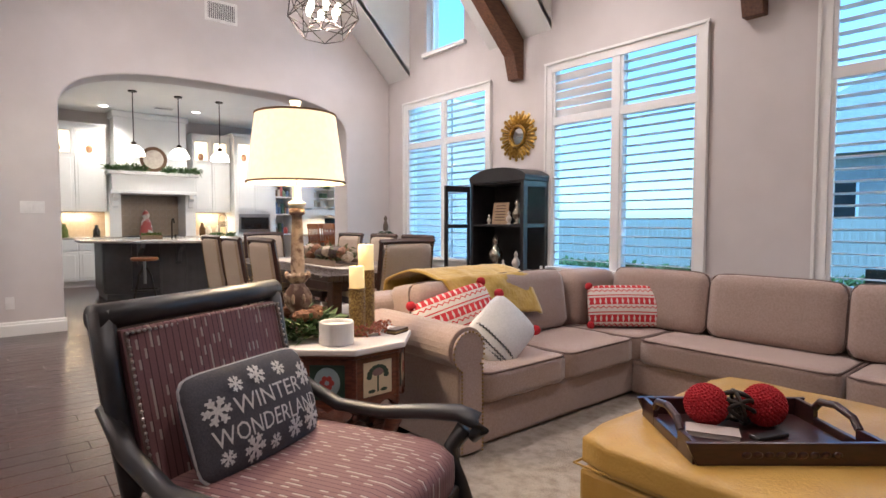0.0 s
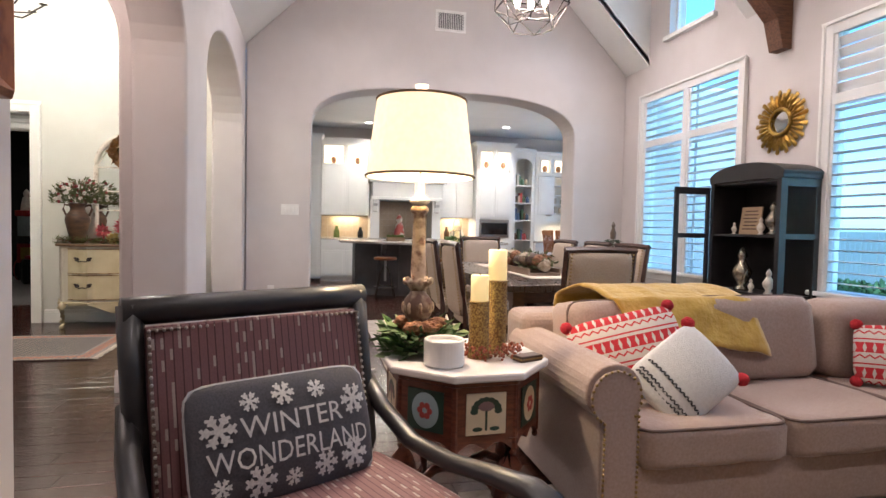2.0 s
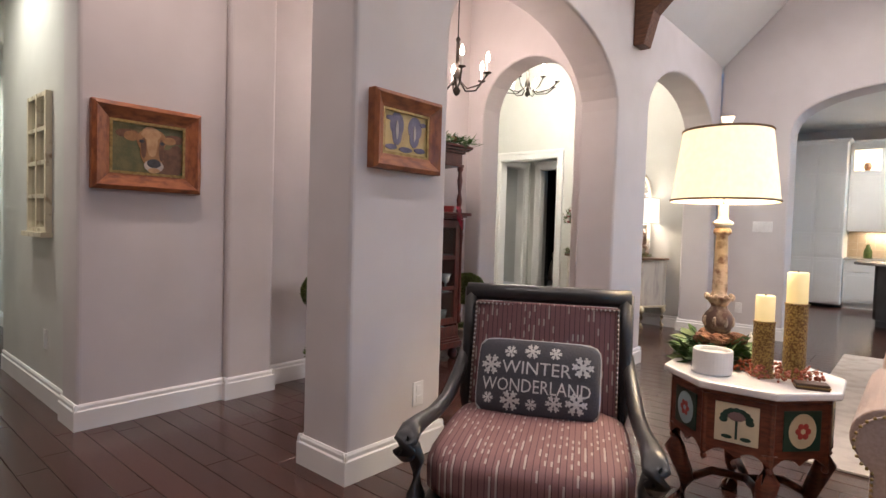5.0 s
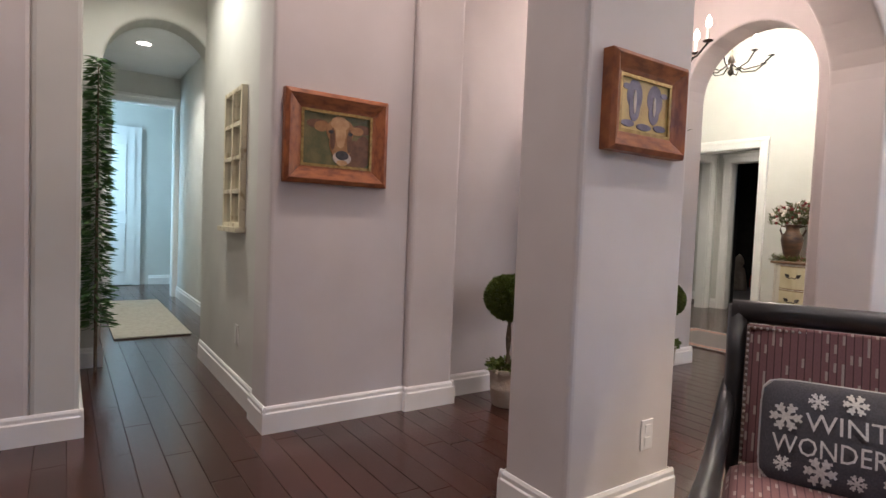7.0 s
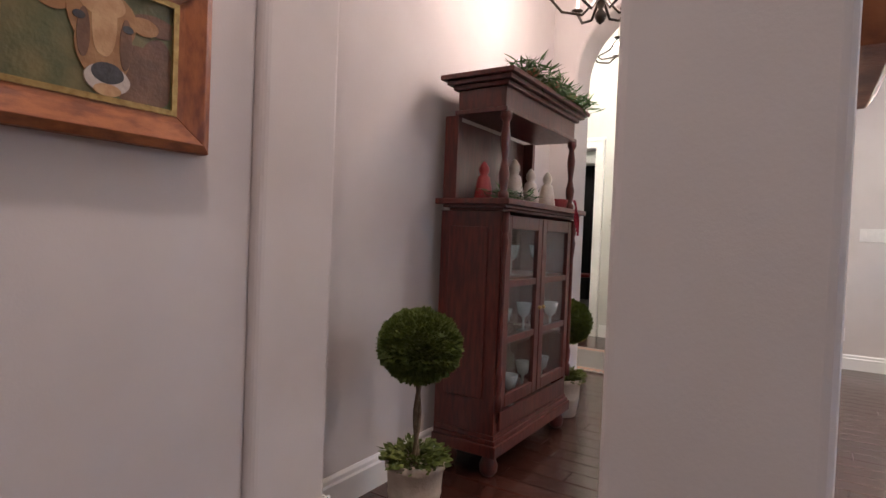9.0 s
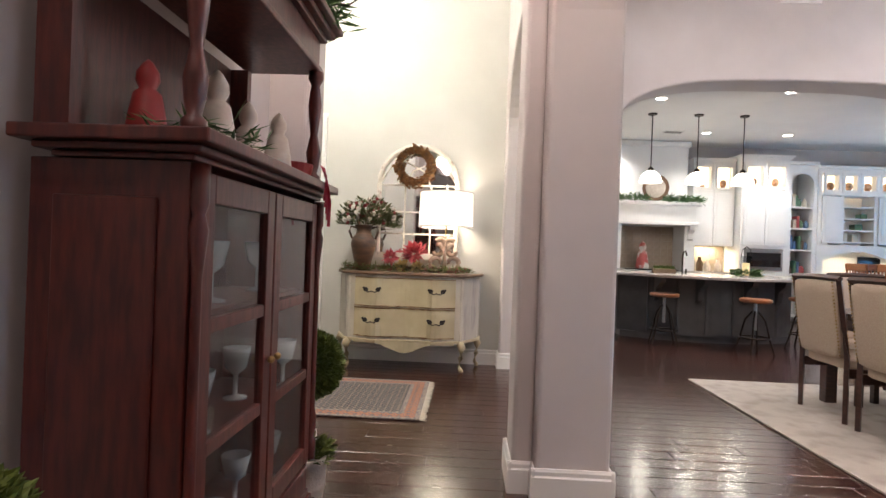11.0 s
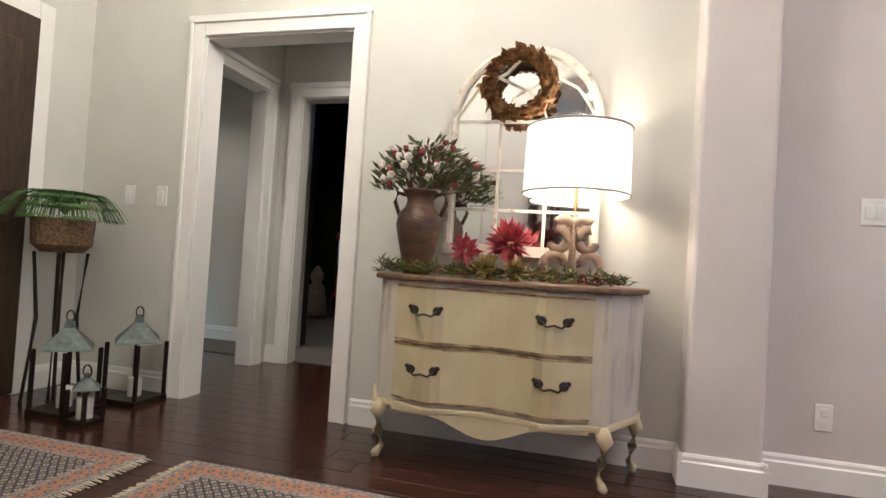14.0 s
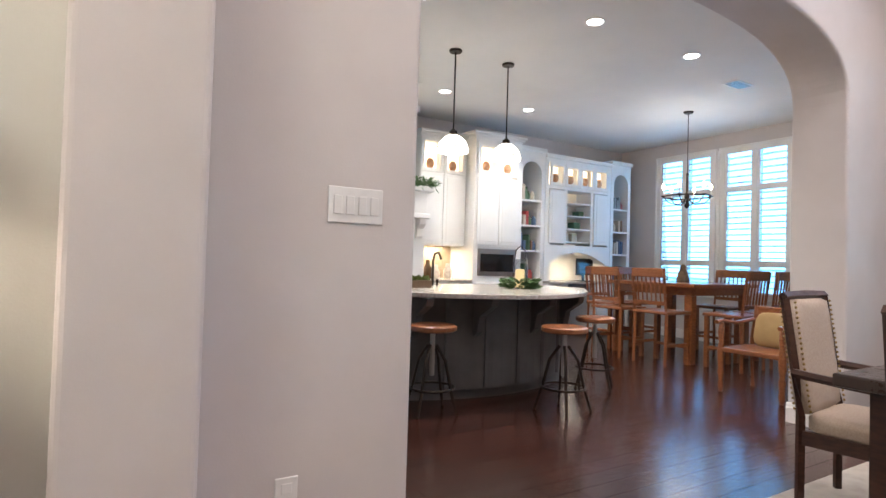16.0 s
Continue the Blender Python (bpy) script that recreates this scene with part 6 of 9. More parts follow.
candle_chandelier("chandelier", "dark iron hall chandelier with lit candle bulbs", -0.27, 4.05, 2.18, 0.24, 6, 3.4)
lamp("hall_chandelier_light", "POINT", (-0.27, 4.05, 2.34), 25, (1.0, 0.80, 0.75), 0.2)
candle_chandelier("chandelier", "dark iron foyer chandelier with lit candle bulbs", -1.1, 6.30, 2.72, 0.34, 8, FZ)
lamp("foyer_chandelier_light", "POINT", (-1.1, 6.30, 2.95), 78, (1.0, 0.95, 0.85), 0.25)
recessed(-0.25, 2.0, 3.4, 60, (1.0, 0.81, 0.76))
recessed(-0.25, 0.6, 3.4, 58, (1.0, 0.81, 0.76))
recessed(-4.49, 1.575, 2.75, 70, (0.97, 0.98, 0.92))
recessed(-1.7, 1.4, 3.0, 75, (1.0, 0.98, 0.90))
lamp("far_room_daylight", "AREA", (-6.75, 0.36, 1.5), 55, (0.45, 0.75, 1.0), 0.7, 1.4, (-7.15, 1.4, 1.2))
recessed(-1.9, 8.2, 2.6, 34)
recessed(-3.6, 8.6, 2.6, 30)
recessed(-3.2, 11.0, 2.75, 6)

# commode
COMMODE = mat("antique_cream_paint", (0.59, 0.51, 0.335), 0.5, second=(0.50, 0.415, 0.255), scale=4, bump=0.1, bump_scale=40)
CM_WEAR = mat("worn_edge", (0.20, 0.11, 0.05), 0.6, second=(0.42, 0.32, 0.18), scale=18, spread=(0.45, 0.65))
CM_TOP = mat("worn_brown_top", (0.11, 0.06, 0.035), 0.45, second=(0.2, 0.12, 0.07), scale=8, stretch=(2, 10, 10))
CM_SIDE = mat("scuffed_cream_side", (0.56, 0.51, 0.43), 0.55, second=(0.36, 0.31, 0.28), scale=5, stretch=(3, 3, 0.8), spread=(0.5, 0.75))


def commode():
    t = thing("commode", "antique cream two-drawer commode with curved legs and scalloped apron", "commode")
    yb = 7.52

    def outline(g=0.0):
        front = []
        for i in range(25):
            u = i / 24
            x = -0.945 + u * 0.915
            front.append((x, 7.155 - g + 0.035 * math.cos(u * 4 * math.pi) * (0.5 if 0.25 < u < 0.75 else 1.0) - 0.018))
        return [(-1.095 - g, yb), (-1.075 - g, yb - 0.12)] + [(-0.985 - g, 7.19 - g)] + front + [(-0.005 + g, 7.19 - g), (0.120 + g, yb - 0.12), (0.140 + g, yb)]
    bm = B()
    slab(bm, outline(), "z", 0.245, 0.79)
    part("body", bm, CM_SIDE, t, bevel=0.004)
    bm = B()
    slab(bm, outline(0.03), "z", 0.79, 0.815)
    part("top", bm, CM_TOP, t, "worn brown moulded top", bevel=0.008)
    bm = B()
    slab(bm, outline(0.015), "z", 0.238, 0.262)
    part("base_moulding", bm, COMMODE, t, bevel=0.006)
    front = outline()[3:-3]

    def strip(z0, z1, off, th, i0, i1, zf=None):
        b_ = B()
        rows = []
        for i in range(i0, i1 + 1):
            x, y = front[i]
            lo = zf(i) if zf else z0
            rows.append([b_.verts.new(p) for p in ((x, y - off - th, lo), (x, y - off - th, z1), (x, y - off, z1), (x, y - off, lo))])
        for a, c in zip(rows, rows[1:]):
            for k in range(4):
                b_.faces.new((a[k], c[k], c[(k + 1) % 4], a[(k + 1) % 4]))
        b_.faces.new(rows[0])
        b_.faces.new(rows[-1][::-1])
        return b_
    for z0, z1 in ((0.285, 0.515), (0.535, 0.765)):
        d = part("drawer", strip(z0, z1, 0.0005, 0.012, 1, 23), COMMODE, t, "cream drawer front with worn edges", bevel=0.004)
        b_ = strip(z0 - 0.006, z0 + 0.004, 0.001, 0.014, 1, 23)
        part("worn_bead", b_, CM_WEAR, d)
        part("worn_bead", strip(z1 - 0.004, z1 + 0.006, 0.001, 0.014, 1, 23), CM_WEAR, d)
        for i in (5, 19):
            x, y = front[i]
            zc = (z0 + z1) / 2 + 0.02
            hb = B()
            for s in (-1, 1):
                ball(hb, (x + s * 0.05, y - 0.018, zc), 0.016, 10, (1.3, 0.4, 1.2))
                ball(hb, (x + s * 0.066, y - 0.018, zc + 0.012), 0.010, 8, (1.2, 0.4, 1))
            sweep(hb, [(x - 0.052, y - 0.028, zc - 0.002), (x - 0.03, y - 0.036, zc - 0.022), (x, y - 0.038, zc - 0.014), (x + 0.03, y - 0.036, zc - 0.022), (x + 0.052, y - 0.028, zc - 0.002)], 0.005, 7)
            part("handle", hb, mat("dark_iron_pull", (0.05, 0.04, 0.035), 0.45, 0.7), d, "dark iron bail handle", smooth=True)
    def scal(i):
        u = i / 24
        return 0.24 - 0.075 * math.exp(-((u - 0.5) / 0.17) ** 2) - 0.018 * abs(math.cos(u * 2 * math.pi))
    part("apron", strip(0, 0.24, 0.0, 0.012, 1, 23, scal), COMMODE, t, "scalloped cream apron", bevel=0.003)
    for x, y, sx, sy in ((-0.955, 7.19, -1, -1), (-0.02, 7.19, 1, -1), (-1.075, yb - 0.05, -1, 0.2), (0.115, yb - 0.05, 1, 0.2)):
        bm = B()
        k = 0.03
        sweep(bm, [(x, y, 0.25), (x + sx * k * 0.6, y + sy * k * 0.6, 0.20), (x + sx * k * 0.3, y + sy * k * 0.3, 0.12), (x - sx * k * 0.1, y - sy * k * 0.1, 0.05), (x + sx * k * 0.5, y + sy * k * 0.5, 0.018), (x + sx * k * 0.9, y + sy * k * 0.9, 0.014)], [0.030, 0.033, 0.022, 0.014, 0.020, 0.014], 10)
        part("leg", bm, COMMODE, t, "curved cabriole leg", smooth=True)
        bm = B()
        sweep(bm, [(x + sx * 0.004, y + sy * 0.004, 0.77), (x + sx * 0.004, y + sy * 0.004, 0.26)], 0.02, 8)
        part("corner_post", bm, CM_SIDE, t)


commode()
CZ = 0.815
URN = mat("weathered_bronze_urn", (0.13, 0.065, 0.035), 0.42, 0.25, second=(0.05, 0.028, 0.02), scale=7, stretch=(1, 1, 3), bump=0.3, bump_scale=25)
t = thing("urn", "weathered bronze two-handled urn filled with flowers", "vase", P(-0.878, 7.31, CZ))
bm = B()
lathe(bm, [(0.062, 0), (0.066, 0.015), (0.072, 0.06), (0.095, 0.16), (0.108, 0.225), (0.098, 0.275), (0.068, 0.31), (0.062, 0.34), (0.075, 0.375), (0.082, 0.385), (0.072, 0.39), (0.06, 0.35), (0.01, 0.30)], n=32)
part("body", bm, URN, t, smooth=True)
for s in (-1, 1):
    bm = B()
    sweep(bm, [(s * 0.066, 0, 0.365), (s * 0.115, 0, 0.375), (s * 0.125, 0, 0.33), (s * 0.10, 0, 0.27)], 0.010, 8)
    part("handle", bm, URN, t, smooth=True)
t = thing("flower_arrangement", "white and burgundy flowers with evergreen sprigs in the urn", "flowers", P(-0.878, 7.31, CZ + 0.36))
COTTON = mat("cotton_white", (0.66, 0.62, 0.56), 0.95, second=(0.55, 0.48, 0.42), scale=40)
BURG = mat("burgundy_bloom", (0.16, 0.018, 0.028), 0.7, second=(0.28, 0.05, 0.05), scale=40)
OLIVE = mat("olive_leaf", (0.075, 0.095, 0.03), 0.7, second=(0.14, 0.14, 0.06), scale=25)
bm = B()


def bouquet():
    a = rng.uniform(0, 2 * math.pi)
    q = rng.uniform(0, 1) ** 0.6
    x, y, z = 0.24 * q * math.cos(a) + 0.02, 0.13 * q * math.sin(a), rng.uniform(0.0, 0.24) * (1 - 0.55 * q * q) + 0.02
    return (x, y, z), (math.cos(a), math.sin(a) * 0.6, 0.5)


leaf_cloud(bm, 900, bouquet, 0.05, 0.32, 1.0)
part("foliage", bm, OLIVE, t)
bm = B()
for _ in range(22):
    p, d = bouquet()
    sweep(bm, [(0, 0, -0.05), (p[0] * 0.5, p[1] * 0.5, p[2] * 0.5), p], 0.002, 5)
sweep(bm, [(0.05, 0, 0.02), (0.2, -0.02, 0.07), (0.31, -0.03, 0.06)], 0.002, 5)
part("stems", bm, BARK, t)
for mt, cnt, r in ((COTTON, 44, 0.019), (BURG, 40, 0.015)):
    for _ in range(cnt):
        p, d = bouquet()
        bm = B()
        ball(bm, (0, 0, 0), r, 8)
        for v in bm.verts:
            v.co *= 1 + 0.35 * noise.noise(v.co * 80 + Vector(p) * 10)
        part("bloom", bm, mt, t).matrix_basis = P(p[0] * 1.05, p[1] * 1.05 - 0.01, p[2] + 0.02)
# arched mirror behind
t = thing("arched_mirror", "arched window-pane mirror with chipped white frame leaning on the wall", "mirror", P(-0.442, 7.535, CZ))
bm = B()
W2, S0, S1 = 0.35, 0.14, 0.765


def arched(r, z0):
    return [(-r, z0), (r, z0)] + [(r * math.cos(math.pi * k / 24), S1 + r * math.sin(math.pi * k / 24)) for k in range(25)]


slab(bm, arched(W2 - 0.02, S0 + 0.02), "y", -0.006, 0.0)
part("glass", bm, MIRROR, t, "mirror glass")
WHITE_CHIP = mat("chipped_white", (0.70, 0.65, 0.58), 0.7, second=(0.35, 0.26, 0.19), scale=16, spread=(0.58, 0.72))
bm = B()
sweep(bm, [(-W2, -0.018, S0), (-W2, -0.018, S1)] + [(-W2 * math.cos(math.pi * k / 20), -0.018, S1 + W2 * math.sin(math.pi * k / 20)) for k in range(1, 20)] + [(W2, -0.018, S1), (W2, -0.018, S0)], 0.022, 8)
box(bm, -W2 - 0.02, -0.04, S0 - 0.03, W2 + 0.02, 0.0, S0 + 0.02)
part("frame", bm, WHITE_CHIP, t, "chipped white arched frame")
bm = B()
for x in (-W2 / 3, W2 / 3):
    box(bm, x - 0.007, -0.016, S0, x + 0.007, -0.0062, S1)
for z in (S0 + 0.19, S0 + 0.385, S1):
    box(bm, -W2, -0.0165, z - 0.007, W2, -0.0062, z + 0.007)
for s in (-1, 1):
    sweep(bm, [(s * W2, -0.012, S1), (s * W2 * 0.7, -0.012, S1 + 0.16), (s * 0.1, -0.012, S1 + 0.24), (0, -0.012, S1 + W2)], 0.007, 6)
    sweep(bm, [(-s * 0.11, -0.012, S1), (-s * 0.06, -0.012, S1 + 0.12), (s * 0.14, -0.012, S1 + 0.22), (s * 0.2, -0.012, S1 + 0.25)], 0.007, 6)
part("muntins", bm, WHITE_CHIP, t)
# wreath
GOLD_LEAF = mat("bronze_gold_leaf", (0.26, 0.12, 0.035), 0.5, 0.2, second=(0.13, 0.055, 0.02), scale=30)
t = thing("wreath", "bronze and gold leaf wreath hung over the mirror", "wreath", P(-0.472, 7.465, 1.742))
bm = B()


def ringpt():
    a = rng.uniform(0, 2 * math.pi)
    b_ = rng.uniform(0, 2 * math.pi)
    q = 0.035 * rng.uniform(0.3, 1)
    r = 0.135 + q * math.cos(b_)
    return (r * math.cos(a), q * math.sin(b_) - 0.01, r * math.sin(a)), (math.cos(a + 1.2), -0.5 + rng.uniform(-0.5, 0.3), math.sin(a + 1.2))


leaf_cloud(bm, 900, ringpt, 0.045, 0.7, 1.0)
part("leaves", bm, GOLD_LEAF, t)
bm = B()
sweep(bm, [(0.135 * math.cos(2 * math.pi * k / 24), 0, 0.135 * math.sin(2 * math.pi * k / 24)) for k in range(24)], 0.016, 6, closed=True)
part("hoop", bm, BARK, t)
# lamp
SCROLL = mat("greywashed_scroll", (0.40, 0.30, 0.23), 0.7, second=(0.24, 0.15, 0.11), scale=14, bump=0.3, bump_scale=50)
t = thing("table_lamp", "carved scroll table lamp with lit white oval drum shade", "lamp", P(-0.18, 7.40, CZ))
part("foot", boxed((-0.075, -0.04, 0, 0.075, 0.04, 0.025)), SCROLL, t, bevel=0.005)
bm = B()
for s in (-1, 1):
    for cx, cz, r0, turn, start in ((0.068, 0.085, 0.068, 1.6, -1.6), (0.072, 0.19, 0.06, 1.5, 1.5), (0.035, 0.255, 0.04, 1.3, 0.4)):
        sweep(bm, [(s * (cx + r0 * (1 - 0.55 * k / 16) * math.cos(start + turn * math.pi * k / 16)), 0, cz + r0 * (1 - 0.55 * k / 16) * math.sin(start + turn * math.pi * k / 16)) for k in range(17)], [0.022 - 0.009 * k / 16 for k in range(17)], 8, 1.2)
sweep(bm, [(0, 0, 0.02), (0, 0, 0.15), (0, 0, 0.30)], [0.02, 0.016, 0.012], 8)
for k in range(-3, 4):
    a = k * 0.42
    sweep(bm, [(0, 0, 0.25), (0.05 * math.sin(a), 0, 0.25 + 0.05 * math.cos(a)), (0.085 * math.sin(a), 0, 0.25 + 0.075 * math.cos(a))], [0.012, 0.011, 0.004], 6)
part("scroll_body", bm, SCROLL, t, "carved greywashed scrollwork", smooth=True)
s = ring_shade(t, 0.236, 0.230, 0.395, 0.70, SHADE_WHITE, mat("grey_trim", (0.4, 0.38, 0.36), 0.7))
bm = B()
tube(bm, (0, 0, 0.30), (0, 0, 0.715), 0.005)
part("harp", bm, BRASS, t)
bm = B()
lathe(bm, [(0.006, 0.70), (0.016, 0.715), (0.008, 0.735), (0.014, 0.75), (0.002, 0.77)])
part("finial", bm, WHITE_WAX, t)
lamp("foyer_lamp_bulb", "POINT", (-0.18, 7.40, CZ + 0.54), 8, (1.0, 0.88, 0.72), 0.05)
# garland and poinsettias on the commode
t = thing("garland", "evergreen garland with berries along the commode top", "garland", P(-0.5, 7.22, CZ + 0.003))
bm = B()
leaf_cloud(bm, 1100, lambda: ((rng.uniform(-0.52, 0.55), rng.uniform(-0.05, 0.06), rng.uniform(0.0, 0.04)), (rng.uniform(-1, 1), rng.uniform(-1, 0.4), rng.uniform(-0.1, 0.5))), 0.055, 0.16)
part("foliage", bm, mat("yellow_green_pine", (0.13, 0.15, 0.03), 0.7, second=(0.07, 0.09, 0.02), scale=20), t)
bm = B()
for _ in range(150):
    ball(bm, (rng.uniform(-0.5, 0.54), rng.uniform(-0.05, 0.05), rng.uniform(0.01, 0.045)), rng.uniform(0.005, 0.009), 6)
tagged(part("berry_spray", bm, BURG, t), kind="stuff")
PINK = mat("crimson_petal", (0.42, 0.03, 0.06), 0.6, second=(0.62, 0.16, 0.17), scale=30)
for x, y, z, r, mt in ((-0.63, 7.24, 0.12, 0.065, PINK), (-0.435, 7.26, 0.16, 0.09, PINK), (-0.53, 7.20, 0.055, 0.055, mat("gold_petal", (0.50, 0.36, 0.12), 0.35, 0.5, second=(0.6, 0.5, 0.22), scale=30)), (-0.40, 7.18, 0.05, 0.05, mat("gold_petal_pale", (0.52, 0.42, 0.2), 0.35, 0.5))):
    t = thing("poinsettia", "glittering artificial poinsettia bloom on the commode", "flower", P(x, y, CZ + z))
    bm = B()

    def petal():
        a = rng.uniform(0, 2 * math.pi)
        e = rng.uniform(-0.3, 1.2)
        d = Vector((math.cos(a) * math.cos(e), -0.3 - 0.4 * rng.random(), math.sin(a) * math.cos(e))).normalized()
        return d * r * 0.15, d
    leaf_cloud(bm, 110, petal, r, 0.38, 0.3)
    part("petals", bm, mt, t)
    bm = B()
    tube(bm, (0, 0.01, 0), (0, 0.02, -z), 0.004, n=6)
    part("stem", bm, BARK, t)

# rugs
def persian(name, cells, tones):
    m = bpy.data.materials.new(name)
    m.use_nodes = True
    n, l = m.node_tree.nodes, m.node_tree.links
    b = n["Principled BSDF"]
    b.inputs["Roughness"].default_value = 0.95
    co = n.new("ShaderNodeTexCoord")
    v = n.new("ShaderNodeTexVoronoi")
    v.voronoi_dimensions, v.distance = "2D", "MANHATTAN"
    v.inputs["Scale"].default_value = cells
    v.inputs["Randomness"].default_value = 0.12
    l.new(co.outputs["Object"], v.inputs["Vector"])
    r = n.new("ShaderNodeValToRGB")
    r.color_ramp.interpolation = "CONSTANT"
    e = r.color_ramp.elements
    e[0].color, e[1].color = tones[0], tones[1]
    e[1].position = 0.13
    for p_, c in ((0.34, tones[2]), (0.58, tones[3]), (0.80, tones[4])):
        q = e.new(p_)
        q.color = c
    l.new(v.outputs["Distance"], r.inputs[0])
    sc = n.new("ShaderNodeMath")
    sc.operation = "MULTIPLY"
    sc.inputs[1].default_value = 1.0
    l.new(v.outputs["Distance"], sc.inputs[0])
    l.new(sc.outputs[0], r.inputs[0])
    l.new(r.outputs[0], b.inputs["Base Color"])
    nz = n.new("ShaderNodeTexNoise")
    nz.inputs["Scale"].default_value = 400
    l.new(co.outputs["Object"], nz.inputs["Vector"])
    bp = n.new("ShaderNodeBump")
    bp.inputs["Strength"].default_value, bp.inputs["Distance"].default_value = 0.6, 0.005
    l.new(nz.outputs[0], bp.inputs["Height"])
    l.new(bp.outputs[0], b.inputs["Normal"])
    return m


FIELD = persian("rug_field", 23, ((0.16, 0.06, 0.05, 1), (0.32, 0.28, 0.22, 1), (0.035, 0.033, 0.042, 1), (0.11, 0.10, 0.105, 1), (0.24, 0.20, 0.165, 1)))
BORDER = persian("rug_border", 17, ((0.30, 0.25, 0.20, 1), (0.10, 0.10, 0.12, 1), (0.34, 0.15, 0.09, 1), (0.38, 0.18, 0.11, 1), (0.15, 0.13, 0.14, 1)))
BORDER2 = mat("rug_guard_stripe", (0.13, 0.125, 0.14), 0.95, second=(0.32, 0.27, 0.22), scale=60, spread=(0.4, 0.6))
FRINGE = mat("ivory_fringe", (0.60, 0.55, 0.45), 0.95)


def oriental_rug(x0, y0, x1, y1):
    t = thing("oriental_rug", "small oriental rug in grey, rust and ivory with fringed ends", "rug")
    z = 0.004
    part("field", boxed((x0 + 0.13, y0 + 0.13, z, x1 - 0.13, y1 - 0.13, z + 0.008)), FIELD, t)
    for o0, o1, mt in ((0.13, 0.105, BORDER2), (0.105, 0.03, BORDER), (0.03, 0.0, BORDER2)):
        part("border", boxed((x0 + o1, y0 + o1, z, x1 - o1, y0 + o0, z + 0.008), (x0 + o1, y1 - o0, z, x1 - o1, y1 - o1, z + 0.008), (x0 + o1, y0 + o0, z, x0 + o0, y1 - o0, z + 0.008), (x1 - o0, y0 + o0, z, x1 - o1, y1 - o0, z + 0.008)), mt, t)
    for x, s in ((x0, -1), (x1, 1)):
        bm = B()
        k = int((y1 - y0) / 0.012)
        for i in range(k):
            y = y0 + (i + 0.5) * 0.012
            tube(bm, (x, y, z + 0.004), (x + s * rng.uniform(0.03, 0.045), y + rng.uniform(-0.008, 0.008), z + 0.001), 0.0035, 0.002, 5)
        part("fringe", bm, FRINGE, t, "ivory fringe")


oriental_rug(-1.60, 5.84, -0.235, 6.79)
oriental_rug(-3.0, 5.84, -1.80, 6.75)

# fern on a stand, lanterns
t = thing("fern", "green fern in a basket on a dark plant stand", "plant", P(-2.84, 7.19))
for a in range(4):
    bm = B()
    c, s = math.cos(a * math.pi / 2 + 0.78), math.sin(a * math.pi / 2 + 0.78)
    sweep(bm, [(0.13 * c, 0.13 * s, 0), (0.09 * c, 0.09 * s, 0.45), (0.12 * c, 0.12 * s, 0.80)], 0.01, 6)
    part("leg", bm, DARK_METAL, t)
bm = B()
lathe(bm, [(0.10, 0.80), (0.14, 0.84), (0.15, 0.98), (0.13, 0.98), (0.01, 0.96)], n=20)
part("basket", bm, mat("wicker", (0.22, 0.13, 0.07), 0.9, second=(0.1, 0.06, 0.03), scale=60, bump=0.6, bump_scale=80), t)
bm = B()
for k in range(120):
    a = rng.uniform(0, 2 * math.pi)
    L = rng.uniform(0.16, 0.31)
    pts = [Vector((L * u * math.cos(a), L * u * math.sin(a), 1.0 + 0.16 * math.sin(u * 2.4) - 0.12 * u * u)) for u in (i / 7 for i in range(8))]
    sweep(bm, pts, 0.002, 4)
    for i in range(1, 8):
        d = (pts[i] - pts[i - 1]).normalized()
        sd = d.cross(Vector((0, 0, 1))).normalized()
        for q in (-1, 1):
            w = 0.05 * (1 - i / 9)
            v = [bm.verts.new(p_) for p_ in (pts[i], pts[i] + sd * q * w + d * 0.02, pts[i] + sd * q * w * 0.9 - d * 0.004)]
            bm.faces.new(v)
part("fronds", bm, mat("fern_green", (0.05, 0.13, 0.03), 0.6, second=(0.09, 0.18, 0.05), scale=20), t)


def lantern(x, y, h):
    t = thing("lantern", "weathered grey wood and metal floor lantern", "lantern", P(x, y), "foyer lanterns")
    w = h * 0.22
    part("base", boxed((-w, -w, 0, w, w, 0.03)), DARK_METAL, t, bevel=0.004)
    for sx in (-1, 1):
        for sy in (-1, 1):
            part("post", boxed((sx * w * 0.88 - 0.008, sy * w * 0.88 - 0.008, 0.03, sx * w * 0.88 + 0.008, sy * w * 0.88 + 0.008, h * 0.62)), DARK_METAL, t)
    bm = B()
    lathe(bm, [(w * 1.35, h * 0.62), (w * 1.3, h * 0.64), (w * 0.75, h * 0.74), (w * 0.3, h * 0.82), (w * 0.25, h * 0.88), (w * 0.1, h * 0.9)], n=4)
    part("roof", bm, mat("verdigris_roof", (0.14, 0.17, 0.16), 0.6, 0.3, second=(0.08, 0.09, 0.09), scale=20), t)
    bm = B()
    sweep(bm, [(0.025 * math.cos(2 * math.pi * k / 12), 0, h * 0.93 + 0.03 * math.sin(2 * math.pi * k / 12)) for k in range(12)], 0.004, 5, closed=True)
    part("ring", bm, DARK_METAL, t)
    bm = B()
    lathe(bm, [(0.035, 0.031), (0.035, 0.13), (0.003, 0.135)])
    part("candle", bm, WHITE_WAX, t)


